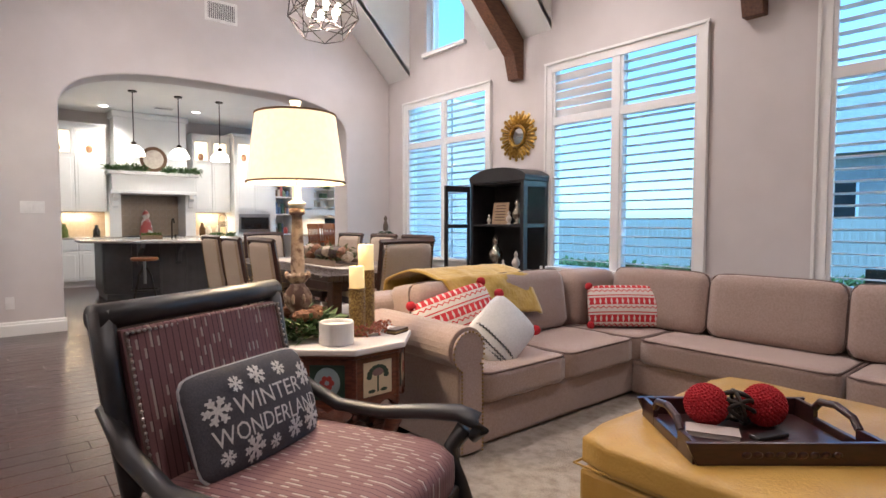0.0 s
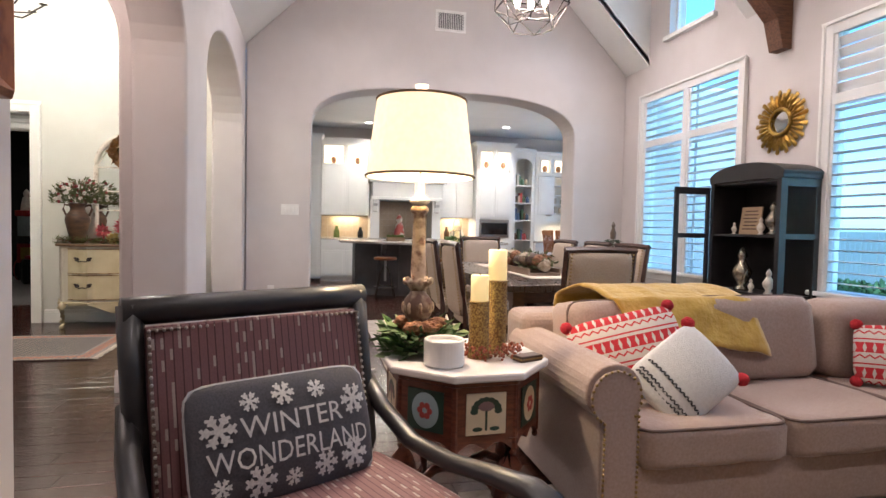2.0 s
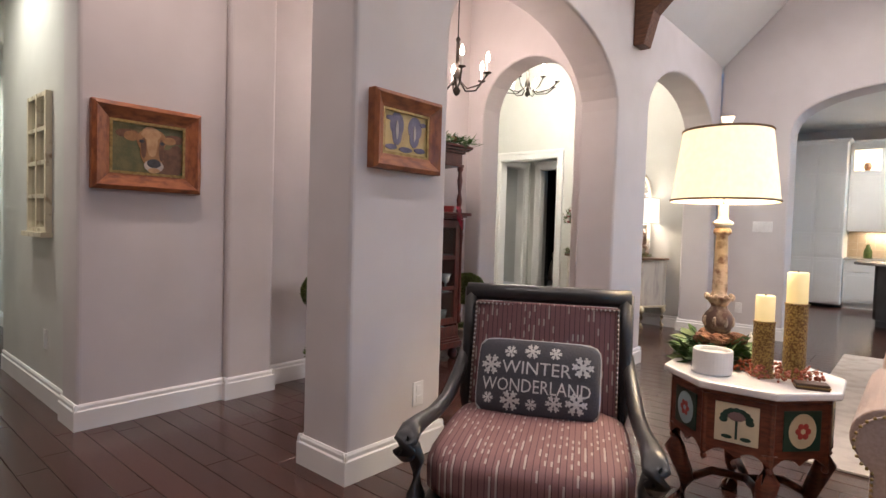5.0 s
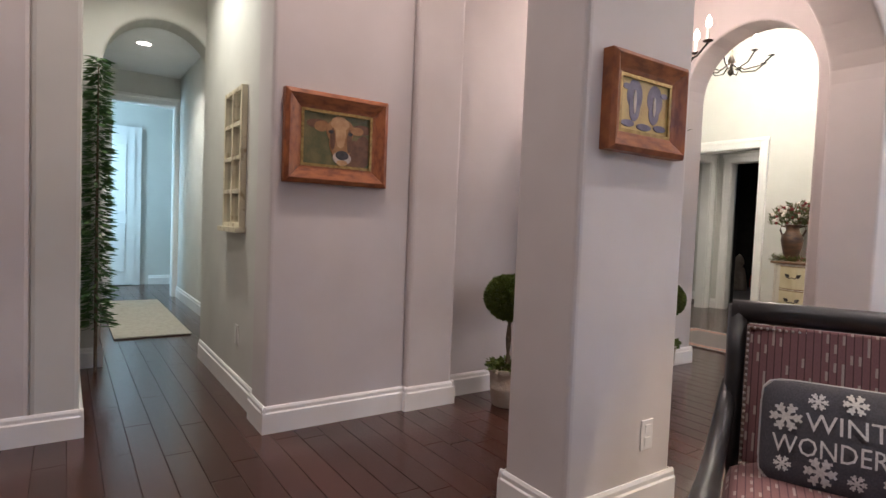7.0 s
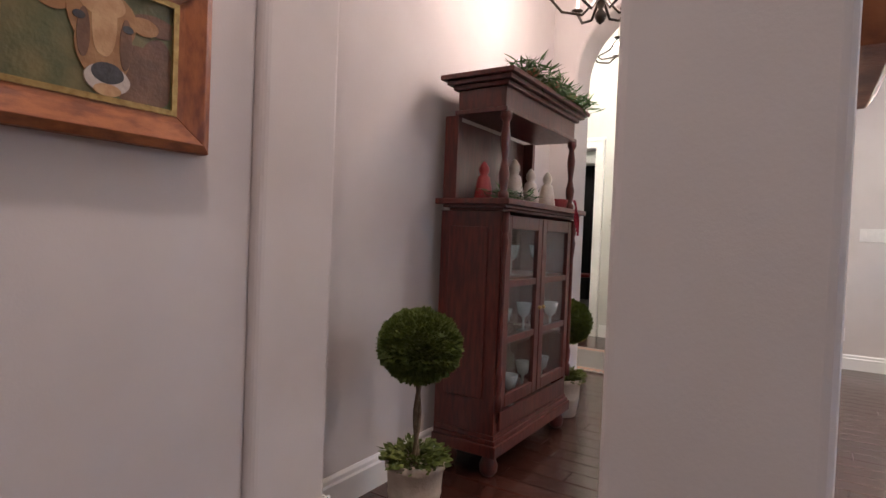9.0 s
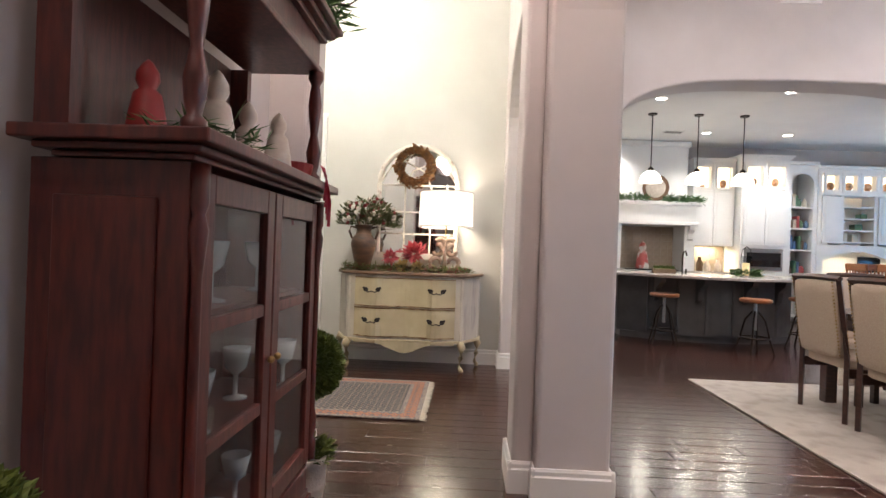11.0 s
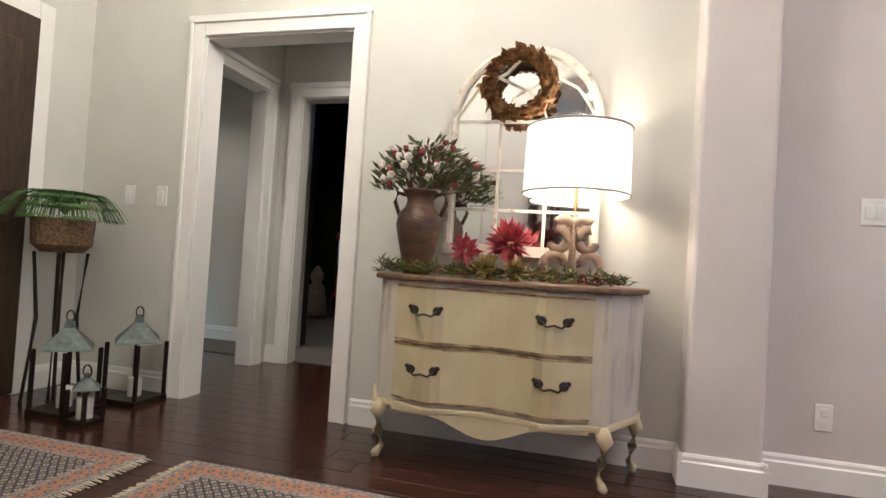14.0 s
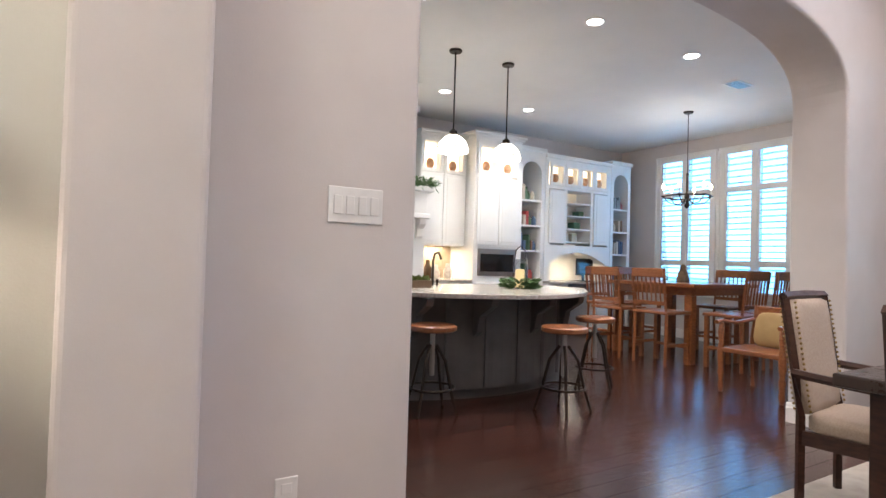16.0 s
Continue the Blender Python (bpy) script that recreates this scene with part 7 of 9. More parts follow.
lantern(-2.50, 7.40, 0.53)
lantern(-2.62, 7.08, 0.52)
lantern(-2.38, 6.98, 0.27)
framed("painting", "framed landscape picture in a wide gold frame", P(-3.90, 9.395, 1.45), 0.44, 0.78, 0.08, GOLD, oil("oil_blue_grey", (0.16, 0.18, 0.2), (0.3, 0.3, 0.28), 12), [(0.0, -0.1, 0.12, 0.08, GREEN_OIL), (0.03, 0.08, 0.1, 0.06, PALE)])

t = thing("door_front", "dark brown wooden front door in a white casing", "door", P(-3.148, 6.75, 0, 90))
DOOR_WOOD = mat("dark_door_wood", (0.055, 0.03, 0.018), 0.45, second=(0.03, 0.016, 0.01), scale=5, stretch=(8, 8, 1.2), bump=0.1, bump_scale=30)
leaf = part("leaf", boxed((-0.44, -0.04, 0.01, 0.44, 0, 2.08)), DOOR_WOOD, t, bevel=0.004)
for x0, x1 in ((-0.34, -0.03), (0.03, 0.34)):
    for z0, z1 in ((0.22, 0.95), (1.10, 1.92)):
        part("panel", boxed((x0, -0.052, z0, x1, -0.0405, z1)), DOOR_WOOD, leaf, bevel=0.008)
part("door_frame", boxed((-0.53, -0.03, 0, -0.441, 0, 2.18), (0.441, -0.03, 0, 0.53, 0, 2.18), (-0.44, -0.03, 2.081, 0.44, 0, 2.18)), TRIM, t, "white moulded casing", bevel=0.004)

# media room cart and figures
t = thing("cart", "red popcorn cart in the dark media room", "cart", P(-3.35, 12.0))
part("base", boxed((-0.16, -0.14, 0.30, 0.16, 0.14, 0.62)), CH_RED, t, bevel=0.01)
part("panel", boxed((-0.10, -0.15, 0.36, 0.10, -0.141, 0.56)), mat("cart_gold", (0.4, 0.26, 0.08), 0.4, 0.5), t)
part("glass_case", boxed((-0.15, -0.13, 0.75, 0.15, 0.13, 1.08)), GLASSWARE, t)
part("shelf", boxed((-0.17, -0.15, 0.62, 0.17, 0.15, 0.75)), BLACK_WOOD, t)
part("roof", boxed((-0.18, -0.16, 1.08, 0.18, 0.16, 1.18)), CH_RED, t, bevel=0.02)
for sx in (-1, 1):
    for sy in (-1, 1):
        part("leg", boxed((sx * 0.14 - 0.012, sy * 0.12 - 0.012, 0, sx * 0.14 + 0.012, sy * 0.12 + 0.012, 0.30)), DARK_METAL, t)
    bm = B()
    sweep(bm, [(sx * 0.19, 0.17 * math.cos(2 * math.pi * k / 20), 0.18 + 0.17 * math.sin(2 * math.pi * k / 20)) for k in range(20)], 0.01, 6, closed=True)
    part("wheel", bm, CH_RED, t)
figure(-3.42, 12.0, 1.18, 0.36, CERAM, "white and red holiday figurine on the cart")
figure(-3.28, 11.95, 1.18, 0.30, CH_RED, "red holiday figurine on the cart")
figure(-3.75, 11.8, 0.008, 0.7, CERAM, "standing holiday figure in the dark media room")
t = thing("armchair", "dark padded media room seat with a red throw", "seat", P(-2.85, 11.4))
bm = B()
soft_box(bm, -0.3, -0.3, 0.0, 0.3, 0.3, 0.42, 8)
part("seat", bm, BLACK_WOOD, t)
bm = B()
soft_box(bm, -0.25, -0.28, 0.40, 0.25, 0.1, 0.47, 5)
part("throw", bm, CH_RED, t, "red folded throw")
lamp("media_spot", "SPOT", (-2.9, 12.2, 2.6), 10, (1.0, 0.9, 0.85), 0.05, aim=(-2.9, 12.5, 0))

# ---- dining end of the living room ----
LINEN = mat("oatmeal_linen", (0.46, 0.37, 0.29), 0.9, second=(0.40, 0.31, 0.24), scale=120, bump=0.3, bump_scale=400)
WALNUT = mat("dark_walnut", (0.060, 0.024, 0.015), 0.35, second=(0.03, 0.012, 0.008), scale=6, stretch=(3, 3, 12), coat=0.2)
TABLE_TOP = mat("dark_table_top", (0.05, 0.032, 0.024), 0.28, second=(0.03, 0.018, 0.013), scale=6, stretch=(10, 2, 2))


def dining_chair(arms=False):
    t = thing("dining_chair", "oatmeal upholstered dining chair with dark walnut frame and nailheads", "chair", group="chairs round the dining table")
    w = 0.225
    for s in (-1, 1):
        bm = B()
        sweep(bm, [(s * w, 0.20, 0.0), (s * w, 0.20, 0.42), (s * w, 0.225, 0.62), (s * w, 0.27, 0.925)], 0.019, 4)
        part("back_post", bm, WALNUT, t)
        part("leg", boxed((s * w - 0.02, -0.225, 0, s * w + 0.02, -0.185, 0.36)), WALNUT, t, bevel=0.003)
        part("seat_rail", boxed((s * (w - 0.002) - 0.012, -0.185, 0.30, s * (w - 0.002) + 0.012, 0.19, 0.36)), WALNUT, t)
    bm = B()
    sweep(bm, [(-w - 0.015, 0.27, 0.925), (0, 0.27, 0.93), (w + 0.015, 0.27, 0.925)], 0.02, 4)
    part("top_rail", bm, WALNUT, t)
    bm = B()
    soft_box(bm, -w + 0.012, -0.03, 0, w - 0.012, 0.03, 0.50, 10)
    bmesh.ops.rotate(bm, verts=bm.verts, matrix=Matrix.Rotation(radians(-7.5), 3, "X"))
    bmesh.ops.translate(bm, verts=bm.verts, vec=(0, 0.202, 0.415))
    part("backrest", bm, LINEN, t, "oatmeal linen padded back", smooth=True)
    bm = B()
    for s in (-1, 1):
        for i in range(22):
            k = i / 21
            ball(bm, (s * (w - 0.022), 0.17 + 0.065 * k, 0.44 + 0.46 * k), 0.006, 6)
            ball(bm, (s * (w - 0.022), 0.232 + 0.065 * k, 0.44 + 0.46 * k), 0.006, 6)
    tagged(part("nailhead_trim", bm, BRASS, t, "brass nailheads"), kind="stuff")
    bm = B()
    soft_box(bm, -w, -0.225, 0.345, w, 0.19, 0.43, 8)
    part("seat", bm, LINEN, t, "oatmeal linen padded seat", smooth=True)
    part("seat_rail", boxed((-w, -0.223, 0.30, w, -0.2, 0.36)), WALNUT, t)
    if arms:
        for s in (-1, 1):
            bm = B()
            sweep(bm, [(s * (w + 0.02), 0.225, 0.60), (s * (w + 0.03), 0.0, 0.585), (s * (w + 0.03), -0.2, 0.575)], 0.02, 6)
            sweep(bm, [(s * (w + 0.03), -0.17, 0.575), (s * (w + 0.01), -0.19, 0.36)], 0.015, 6)
            part("arm", bm, WALNUT, t)
    return t


ch = dining_chair()
ch.matrix_basis = P(3.09, 4.60, 0, 180)
for x, y, rz in ((2.62, 5.20, 90), (2.60, 5.80, 88), (2.62, 6.40, 91), (3.56, 5.20, -90), (3.58, 5.80, -92), (3.56, 6.40, -89)):
    copy_thing(ch, P(x, y, 0, rz))
arm = dining_chair(True)
arm.matrix_basis = P(3.22, 6.98, 0, 6)
t = thing("dining_table", "long dark wood dining table on square legs", "table")
part("tabletop", boxed((2.56, 4.55, 0.645, 3.62, 6.86, 0.69)), TABLE_TOP, t, bevel=0.008)
part("apron", boxed((2.66, 4.65, 0.56, 3.52, 6.76, 0.644)), WALNUT, t, bevel=0.004)
for x in (2.64, 3.46):
    for y in (4.63, 6.70):
        part("leg", boxed((x, y, 0, x + 0.08, y + 0.08, 0.643)), WALNUT, t, bevel=0.006)
tagged(part("table_runner", boxed((2.90, 4.95, 0.691, 3.28, 6.5, 0.694)), mat("cream_runner", (0.55, 0.48, 0.40), 0.9)), "cream cloth runner along the dining table", "runner")
t = thing("centerpiece", "wooden tray of pale pods, cones and greenery on the dining table", "centerpiece", P(3.09, 5.6, 0.694))
part("tray", boxed((-0.12, -0.42, 0, 0.12, 0.42, 0.02), (-0.13, -0.42, 0.0, -0.121, 0.42, 0.05), (0.121, -0.42, 0.0, 0.13, 0.42, 0.05)), mat("weathered_tray", (0.25, 0.17, 0.12), 0.7), t)
PODS = [mat("pale_pod", (0.45, 0.36, 0.27), 0.7, second=(0.25, 0.18, 0.12), scale=20, bump=0.5, bump_scale=40), CONE_BROWN, mat("dark_pod", (0.08, 0.05, 0.04), 0.6)]
for k in range(26):
    bm = B()
    r = rng.uniform(0.04, 0.065)
    ball(bm, (0, 0, 0), r, 12, (1, 1, 0.85))
    for v in bm.verts:
        v.co *= 1 + 0.12 * noise.noise(v.co * 40)
    part("pod", bm, PODS[k % 3], t).matrix_basis = P(rng.uniform(-0.08, 0.08), -0.38 + 0.03 * k, 0.06 + rng.uniform(0, 0.07))
bm = B()
leaf_cloud(bm, 420, lambda: ((rng.uniform(-0.1, 0.1), rng.uniform(-0.42, 0.42), rng.uniform(0.03, 0.14)), (rng.uniform(-1, 1), rng.uniform(-1, 1), 0.4)), 0.06, 0.35)
part("foliage", bm, OLIVE, t)
RUG = mat("faded_ivory_rug", (0.46, 0.41, 0.36), 0.95, second=(0.33, 0.28, 0.24), scale=7, spread=(0.45, 0.75), bump=0.5, bump_scale=200)
tagged(part("area_rug", boxed((1.90, 4.03, 0.003, 4.35, 7.30, 0.013)), RUG), "faded ivory area rug under the dining table", "rug")
RUG2 = mat("shaggy_beige_rug", (0.36, 0.31, 0.26), 0.98, second=(0.24, 0.20, 0.165), scale=18, spread=(0.4, 0.7), bump=1.0, bump_scale=120)
tagged(part("area_rug", boxed((1.95, 0.4, 0.003, 4.4, 3.3, 0.018)), RUG2), "beige mottled area rug under the sofa and ottoman", "rug")

# black curio cabinet
EBONY = mat("black_painted_wood", (0.012, 0.010, 0.011), 0.4, second=(0.02, 0.016, 0.016), scale=10)
t = thing("curio_cabinet", "black arched curio cabinet with an open glazed door", "cabinet")
x0, x1, y0, y1, zt = 4.78, 5.13, 4.74, 5.50, 1.47
part("side", boxed((x0, y0, 0.0, x0 + 0.045, y0 + 0.025, zt), (x1 - 0.045, y0, 0.0, x1, y0 + 0.025, zt), (x0 + 0.0451, y0, 0.0, x1 - 0.0451, y0 + 0.025, 0.12), (x0 + 0.0451, y0, 1.01, x1 - 0.0451, y0 + 0.025, 1.05), (x0 + 0.0451, y0, zt - 0.06, x1 - 0.0451, y0 + 0.025, zt)), EBONY, t)
q = part("side_pane", boxed((x0 + 0.0451, y0 + 0.010, 0.12, x1 - 0.0451, y0 + 0.013, zt - 0.06)), GLASS, t)
q.visible_shadow = False
part("side", boxed((x0, y1 - 0.025, 0.0, x1, y1, zt)), EBONY, t)
part("back_panel", boxed((x1 - 0.015, y0 + 0.0251, 0.0, x1, y1 - 0.0251, zt)), EBONY, t)
for z in (0.08, 0.55, 1.02, zt - 0.02):
    part("shelf", boxed((x0 + 0.01, y0 + 0.0252, z, x1 - 0.0152, y1 - 0.0252, z + 0.02)), EBONY, t)
bm = B()
slab(bm, [(y0 - 0.015, zt), (y1 + 0.015, zt), (y1 + 0.015, zt + 0.03)] + [((y0 + y1) / 2 + 0.41 * math.cos(math.pi * k / 16), zt + 0.03 + 0.115 * math.sin(math.pi * k / 16)) for k in range(1, 16)] + [(y0 - 0.015, zt + 0.03)], "x", x0 - 0.015, x1)
part("arched_top", bm, EBONY, t, bevel=0.006)
for yy in (y0, y1 - 0.04):
    part("face_post", boxed((x0 - 0.012, yy, 0, x0 - 0.0005, yy + 0.04, zt)), EBONY, t)
d = part("door", boxed((x0 - 0.36, y1 + 0.0, 0.06, x0 - 0.325, y1 + 0.022, zt - 0.03), (x0 - 0.045, y1, 0.06, x0 - 0.014, y1 + 0.022, zt - 0.03), (x0 - 0.324, y1, zt - 0.09, x0 - 0.046, y1 + 0.022, zt - 0.03), (x0 - 0.324, y1, 1.0, x0 - 0.046, y1 + 0.022, 1.04), (x0 - 0.324, y1, 0.06, x0 - 0.046, y1 + 0.022, 0.11), (x0 - 0.324, y1, 0.52, x0 - 0.046, y1 + 0.022, 0.55)), EBONY, t, "open glazed door")
q = part("pane", boxed((x0 - 0.324, y1 + 0.009, 0.11, x0 - 0.046, y1 + 0.012, zt - 0.09)), GLASS, d)
q.visible_shadow = False
t = thing("sign_board", "small tan sign board with lines of script on the curio shelf", "sign", P(4.92, 5.22, 1.04, -90, -8))
part("board", boxed((-0.11, 0, 0, 0.11, 0.012, 0.23)), mat("tan_board", (0.42, 0.28, 0.17), 0.7), t)
for k in range(6):
    part("script_line", boxed((-0.08 + 0.008 * (k % 3), -0.002, 0.04 + 0.03 * k, 0.08 - 0.01 * (k % 2), -0.0003, 0.05 + 0.03 * k)), mat("ink", (0.12, 0.07, 0.05), 0.8), t)
SILVER = mat("mercury_glass", (0.45, 0.40, 0.33), 0.15, 0.9, second=(0.28, 0.22, 0.16), scale=18)
for x, y, z, h, mt, lab in ((4.88, 4.92, 1.04, 0.26, SILVER, "tall mercury glass vase on the curio shelf"), (4.90, 5.25, 0.57, 0.36, SILVER, "mercury glass lidded urn on the curio shelf"), (4.86, 5.02, 1.04, 0.14, CERAM, "small cream figurine on the curio shelf"), (4.88, 4.94, 0.57, 0.20, CERAM, "cream ceramic house ornament on the curio shelf"), (4.86, 5.1, 0.57, 0.11, CERAM, "small cream ornament on the curio shelf"), (4.85, 5.3, 1.04, 0.10, CERAM, "small cream ornament on the curio shelf")):
    bm = B()
    lathe(bm, [(0.16 * h, 0), (0.17 * h, 0.04 * h), (0.08 * h, 0.12 * h), (0.20 * h, 0.32 * h), (0.22 * h, 0.45 * h), (0.12 * h, 0.62 * h), (0.07 * h, 0.72 * h), (0.12 * h, 0.8 * h), (0.08 * h, 0.9 * h), (0.01 * h, h)], n=18)
    ob = part("ornament", bm, mt, smooth=True)
    ob.matrix_basis = P(x, y, z)
    tagged(ob, lab, "ornament")
# sunburst mirror
t = thing("sunburst_mirror", "round gold sunburst wall mirror", "mirror", P(EX - 0.002, 5.17, 1.975, -90))
bm = B()
lathe(bm, [(0.10, 0.0), (0.10, 0.006), (0.001, 0.007)], n=32)
bmesh.ops.rotate(bm, verts=bm.verts, matrix=Matrix.Rotation(radians(90), 3, "X"))
part("glass", bm, MIRROR, t)
SUN_GOLD = mat("antique_gold", (0.45, 0.29, 0.07), 0.32, 0.85, second=(0.25, 0.14, 0.03), scale=20)
bm = B()
sweep(bm, [(0.105 * math.cos(2 * math.pi * k / 32), -0.02, 0.105 * math.sin(2 * math.pi * k / 32)) for k in range(32)], 0.016, 8, closed=True)
part("ring", bm, SUN_GOLD, t, smooth=True)
ray = None
for k in range(34):
    if ray is None:
        bm = B()
        v = [bm.verts.new(p_) for p_ in ((0.115, -0.012, 0.010), (0.115, -0.012, -0.010), (0.262, -0.010, -0.020), (0.272, -0.012, 0.0), (0.262, -0.010, 0.020), (0.19, -0.034, 0.0))]
        for f in ((0, 1, 5), (1, 2, 5), (2, 3, 5), (3, 4, 5), (4, 0, 5), (4, 3, 2, 1, 0)):
            bm.faces.new([v[i] for i in f])
        ob = part("ray", bm, SUN_GOLD, t)
        ray = ob.data
    else:
        ob = new("ray", ray)
        ob.parent = t
    s = 1.0 if k % 2 else 0.88
    ob.matrix_basis = Matrix.Rotation(2 * math.pi * k / 34, 4, "Y") @ Matrix.Diagonal((s, 1, 1, 1))
# little tree in the corner
t = thing("christmas_tree", "small dark artificial christmas tree with a topper", "tree", P(4.78, 7.15))
bm = B()
sweep(bm, [(0, 0, 0), (0, 0, 0.95)], [0.02, 0.006], 6)
part("trunk", bm, BARK, t)
bm = B()


def fir():
    z = rng.uniform(0.10, 0.95)
    r = 0.30 * (1.02 - z) + 0.02
    a = rng.uniform(0, 2 * math.pi)
    q = r * rng.uniform(0.35, 1)
    return (q * math.cos(a), q * math.sin(a), z - 0.1 * q), (math.cos(a), math.sin(a), -0.25)


leaf_cloud(bm, 2600, fir, 0.075, 0.14)
part("crown", bm, mat("dark_fir", (0.022, 0.05, 0.022), 0.8, second=(0.04, 0.075, 0.035), scale=30), t)
bm = B()
lathe(bm, [(0.03, 0.95), (0.035, 1.02), (0.015, 1.08), (0.025, 1.11), (0.004, 1.15)], n=12)
part("topper", bm, mat("bronze_topper", (0.15, 0.11, 0.08), 0.5, 0.4), t)

# wire orb chandelier
t = thing("chandelier", "open geometric bronze wire chandelier with lit bulbs", "chandelier", P(3.05, 5.50, 2.87))
bm = B()
R = 0.30
pts = [Vector((R * math.cos(2 * math.pi * k / 6 + (0.5 if lv % 2 else 0)), R * math.sin(2 * math.pi * k / 6 + (0.5 if lv % 2 else 0)), z)) * (1 if lv in (1, 2) else 0.62) for lv, z in ((0, -0.34), (1, -0.05), (2, 0.08), (3, 0.32)) for k in range(6)]
for lv in range(4):
    for k in range(6):
        a = pts[lv * 6 + k]
        tube(bm, a, pts[lv * 6 + (k + 1) % 6], 0.005, n=6)
        if lv < 3:
            tube(bm, a, pts[(lv + 1) * 6 + k], 0.005, n=6)
            tube(bm, a, pts[(lv + 1) * 6 + (k + (1 if lv % 2 else 5)) % 6], 0.005, n=6)
part("wire_frame", bm, DARK_METAL, t)
bm = B()
tube(bm, (0, 0, -0.08), (0, 0, 2.2), 0.006, n=6)
part("stem", bm, DARK_METAL, t)
for k in range(6):
    a = 2 * math.pi * k / 6 + 0.2
    c, s = math.cos(a) * 0.13, math.sin(a) * 0.13
    bm = B()
    sweep(bm, [(0, 0, -0.08), (c, s, -0.09), (c, s, -0.03)], 0.006, 6)
    q = part("arm", bm, DARK_METAL, t)
    bm = B()
    lathe(bm, [(0.012, -0.03), (0.024, 0.0), (0.028, 0.03), (0.016, 0.06), (0.003, 0.065)], (c, s, 0), 12)
    part("bulb", bm, BULB, q, "lit round bulb", smooth=True)
lamp("orb_light", "POINT", (3.05, 5.50, 2.87), 80, (1.0, 0.90, 0.89), 0.15)


# unseen fill spots added under the vault, without fittings
def vault_fill(x, y, watts):
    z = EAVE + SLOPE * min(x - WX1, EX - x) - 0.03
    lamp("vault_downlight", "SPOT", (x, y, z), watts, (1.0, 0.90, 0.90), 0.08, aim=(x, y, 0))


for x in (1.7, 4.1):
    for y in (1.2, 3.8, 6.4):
        vault_fill(x, y, 100)

# ---- kitchen ----
KF = 11.78          # cabinet fronts
GREY_PAINT = mat("island_grey_paint", (0.085, 0.080, 0.078), 0.45, second=(0.065, 0.06, 0.058), scale=6)
GRANITE = mat("pale_granite", (0.52, 0.48, 0.44), 0.18, second=(0.30, 0.26, 0.23), scale=60, spread=(0.4, 0.7))
CASE_GLOW = mat("glowing_case_back", (0.85, 0.78, 0.68), 0.6, emit=(1.0, 0.80, 0.55), power=1.6)
BACKSPLASH = mat("tan_tile", (0.38, 0.30, 0.23), 0.4, second=(0.30, 0.235, 0.18), scale=8)
SPLASH_GROUT = mat("tile_grout", (0.45, 0.40, 0.34), 0.8)
BLACK_GLASS = mat("black_appliance_glass", (0.012, 0.012, 0.014), 0.08)
HONEY = mat("honey_oak", (0.30, 0.105, 0.035), 0.35, second=(0.20, 0.06, 0.02), scale=6, stretch=(3, 3, 10), coat=0.2)

t = thing("kitchen_island", "dark grey kitchen island with curved front and pale granite top", "island")


def bow(x0, x1, yb, yf, n=24):
    pts = [(x0, yb)]
    for i in range(n + 1):
        u = i / n
        pts.append((x0 + (x1 - x0) * u, yf + (yb - 0.75 - yf) * (2 * u - 1) ** 2))
    return pts + [(x1, yb)]


bm = B()
slab(bm, bow(1.98, 4.15, 10.55, 9.34), "z", 0.08, 0.775)
part("body", bm, GREY_PAINT, t)
bm = B()
slab(bm, bow(2.0, 4.13, 10.5, 9.40), "z", 0.0, 0.08)
part("kick", bm, GREY_PAINT, t)
bm = B()
slab(bm, bow(1.74, 4.45, 10.62, 8.98), "z", 0.778, 0.812)
part("worktop", bm, GRANITE, t, "pale polished granite top", bevel=0.006)
for x, y in ((2.35, 9.48), (2.8, 9.33), (3.35, 9.33), (3.8, 9.48)):
    bm = B()
    slab(bm, [(y, 0.774), (y - 0.24, 0.774), (y - 0.22, 0.72), (y - 0.08, 0.64), (y - 0.05, 0.52), (y, 0.48)], "x", x - 0.03, x + 0.03)
    part("bracket", bm, GREY_PAINT, t, bevel=0.005)
for k in range(7):
    u = (k + 0.5) / 7
    part("pilaster", boxed((1.98 + 2.17 * k / 7 - 0.015, 9.34 + 0.46 * (2 * k / 7 - 1) ** 2 - 0.012, 0.09, 1.98 + 2.17 * k / 7 + 0.015, 9.34 + 0.46 * (2 * k / 7 - 1) ** 2 + 0.02, 0.77)), GREY_PAINT, t)
part("end_panel", boxed((1.965, 9.85, 0.1, 1.979, 10.5, 0.76)), GREY_PAINT, t, bevel=0.004)


def stool():
    t = thing("bar_stool", "round wood-seat bar stool on a dark metal base", "stool", group="stools at the island")
    bm = B()
    lathe(bm, [(0.15, 0.555), (0.165, 0.565), (0.165, 0.59), (0.15, 0.60), (0.01, 0.592)], n=24)
    part("seat", bm, HONEY, t, "round honey wood seat")
    bm = B()
    tube(bm, (0, 0, 0.25), (0, 0, 0.555), 0.018)
    part("screw_post", bm, STEEL, t)
    for k in range(4):
        a = math.pi / 2 * k + 0.6
        c, s = math.cos(a), math.sin(a)
        bm = B()
        sweep(bm, [(0.03 * c, 0.03 * s, 0.46), (0.10 * c, 0.10 * s, 0.36), (0.15 * c, 0.15 * s, 0.15), (0.20 * c, 0.20 * s, 0.0)], 0.011, 7)
        part("leg", bm, DARK_METAL, t)
    bm = B()
    sweep(bm, [(0.155 * math.cos(2 * math.pi * k / 24), 0.155 * math.sin(2 * math.pi * k / 24), 0.17) for k in range(24)], 0.009, 6, closed=True)
    part("foot_ring", bm, DARK_METAL, t)
    return t


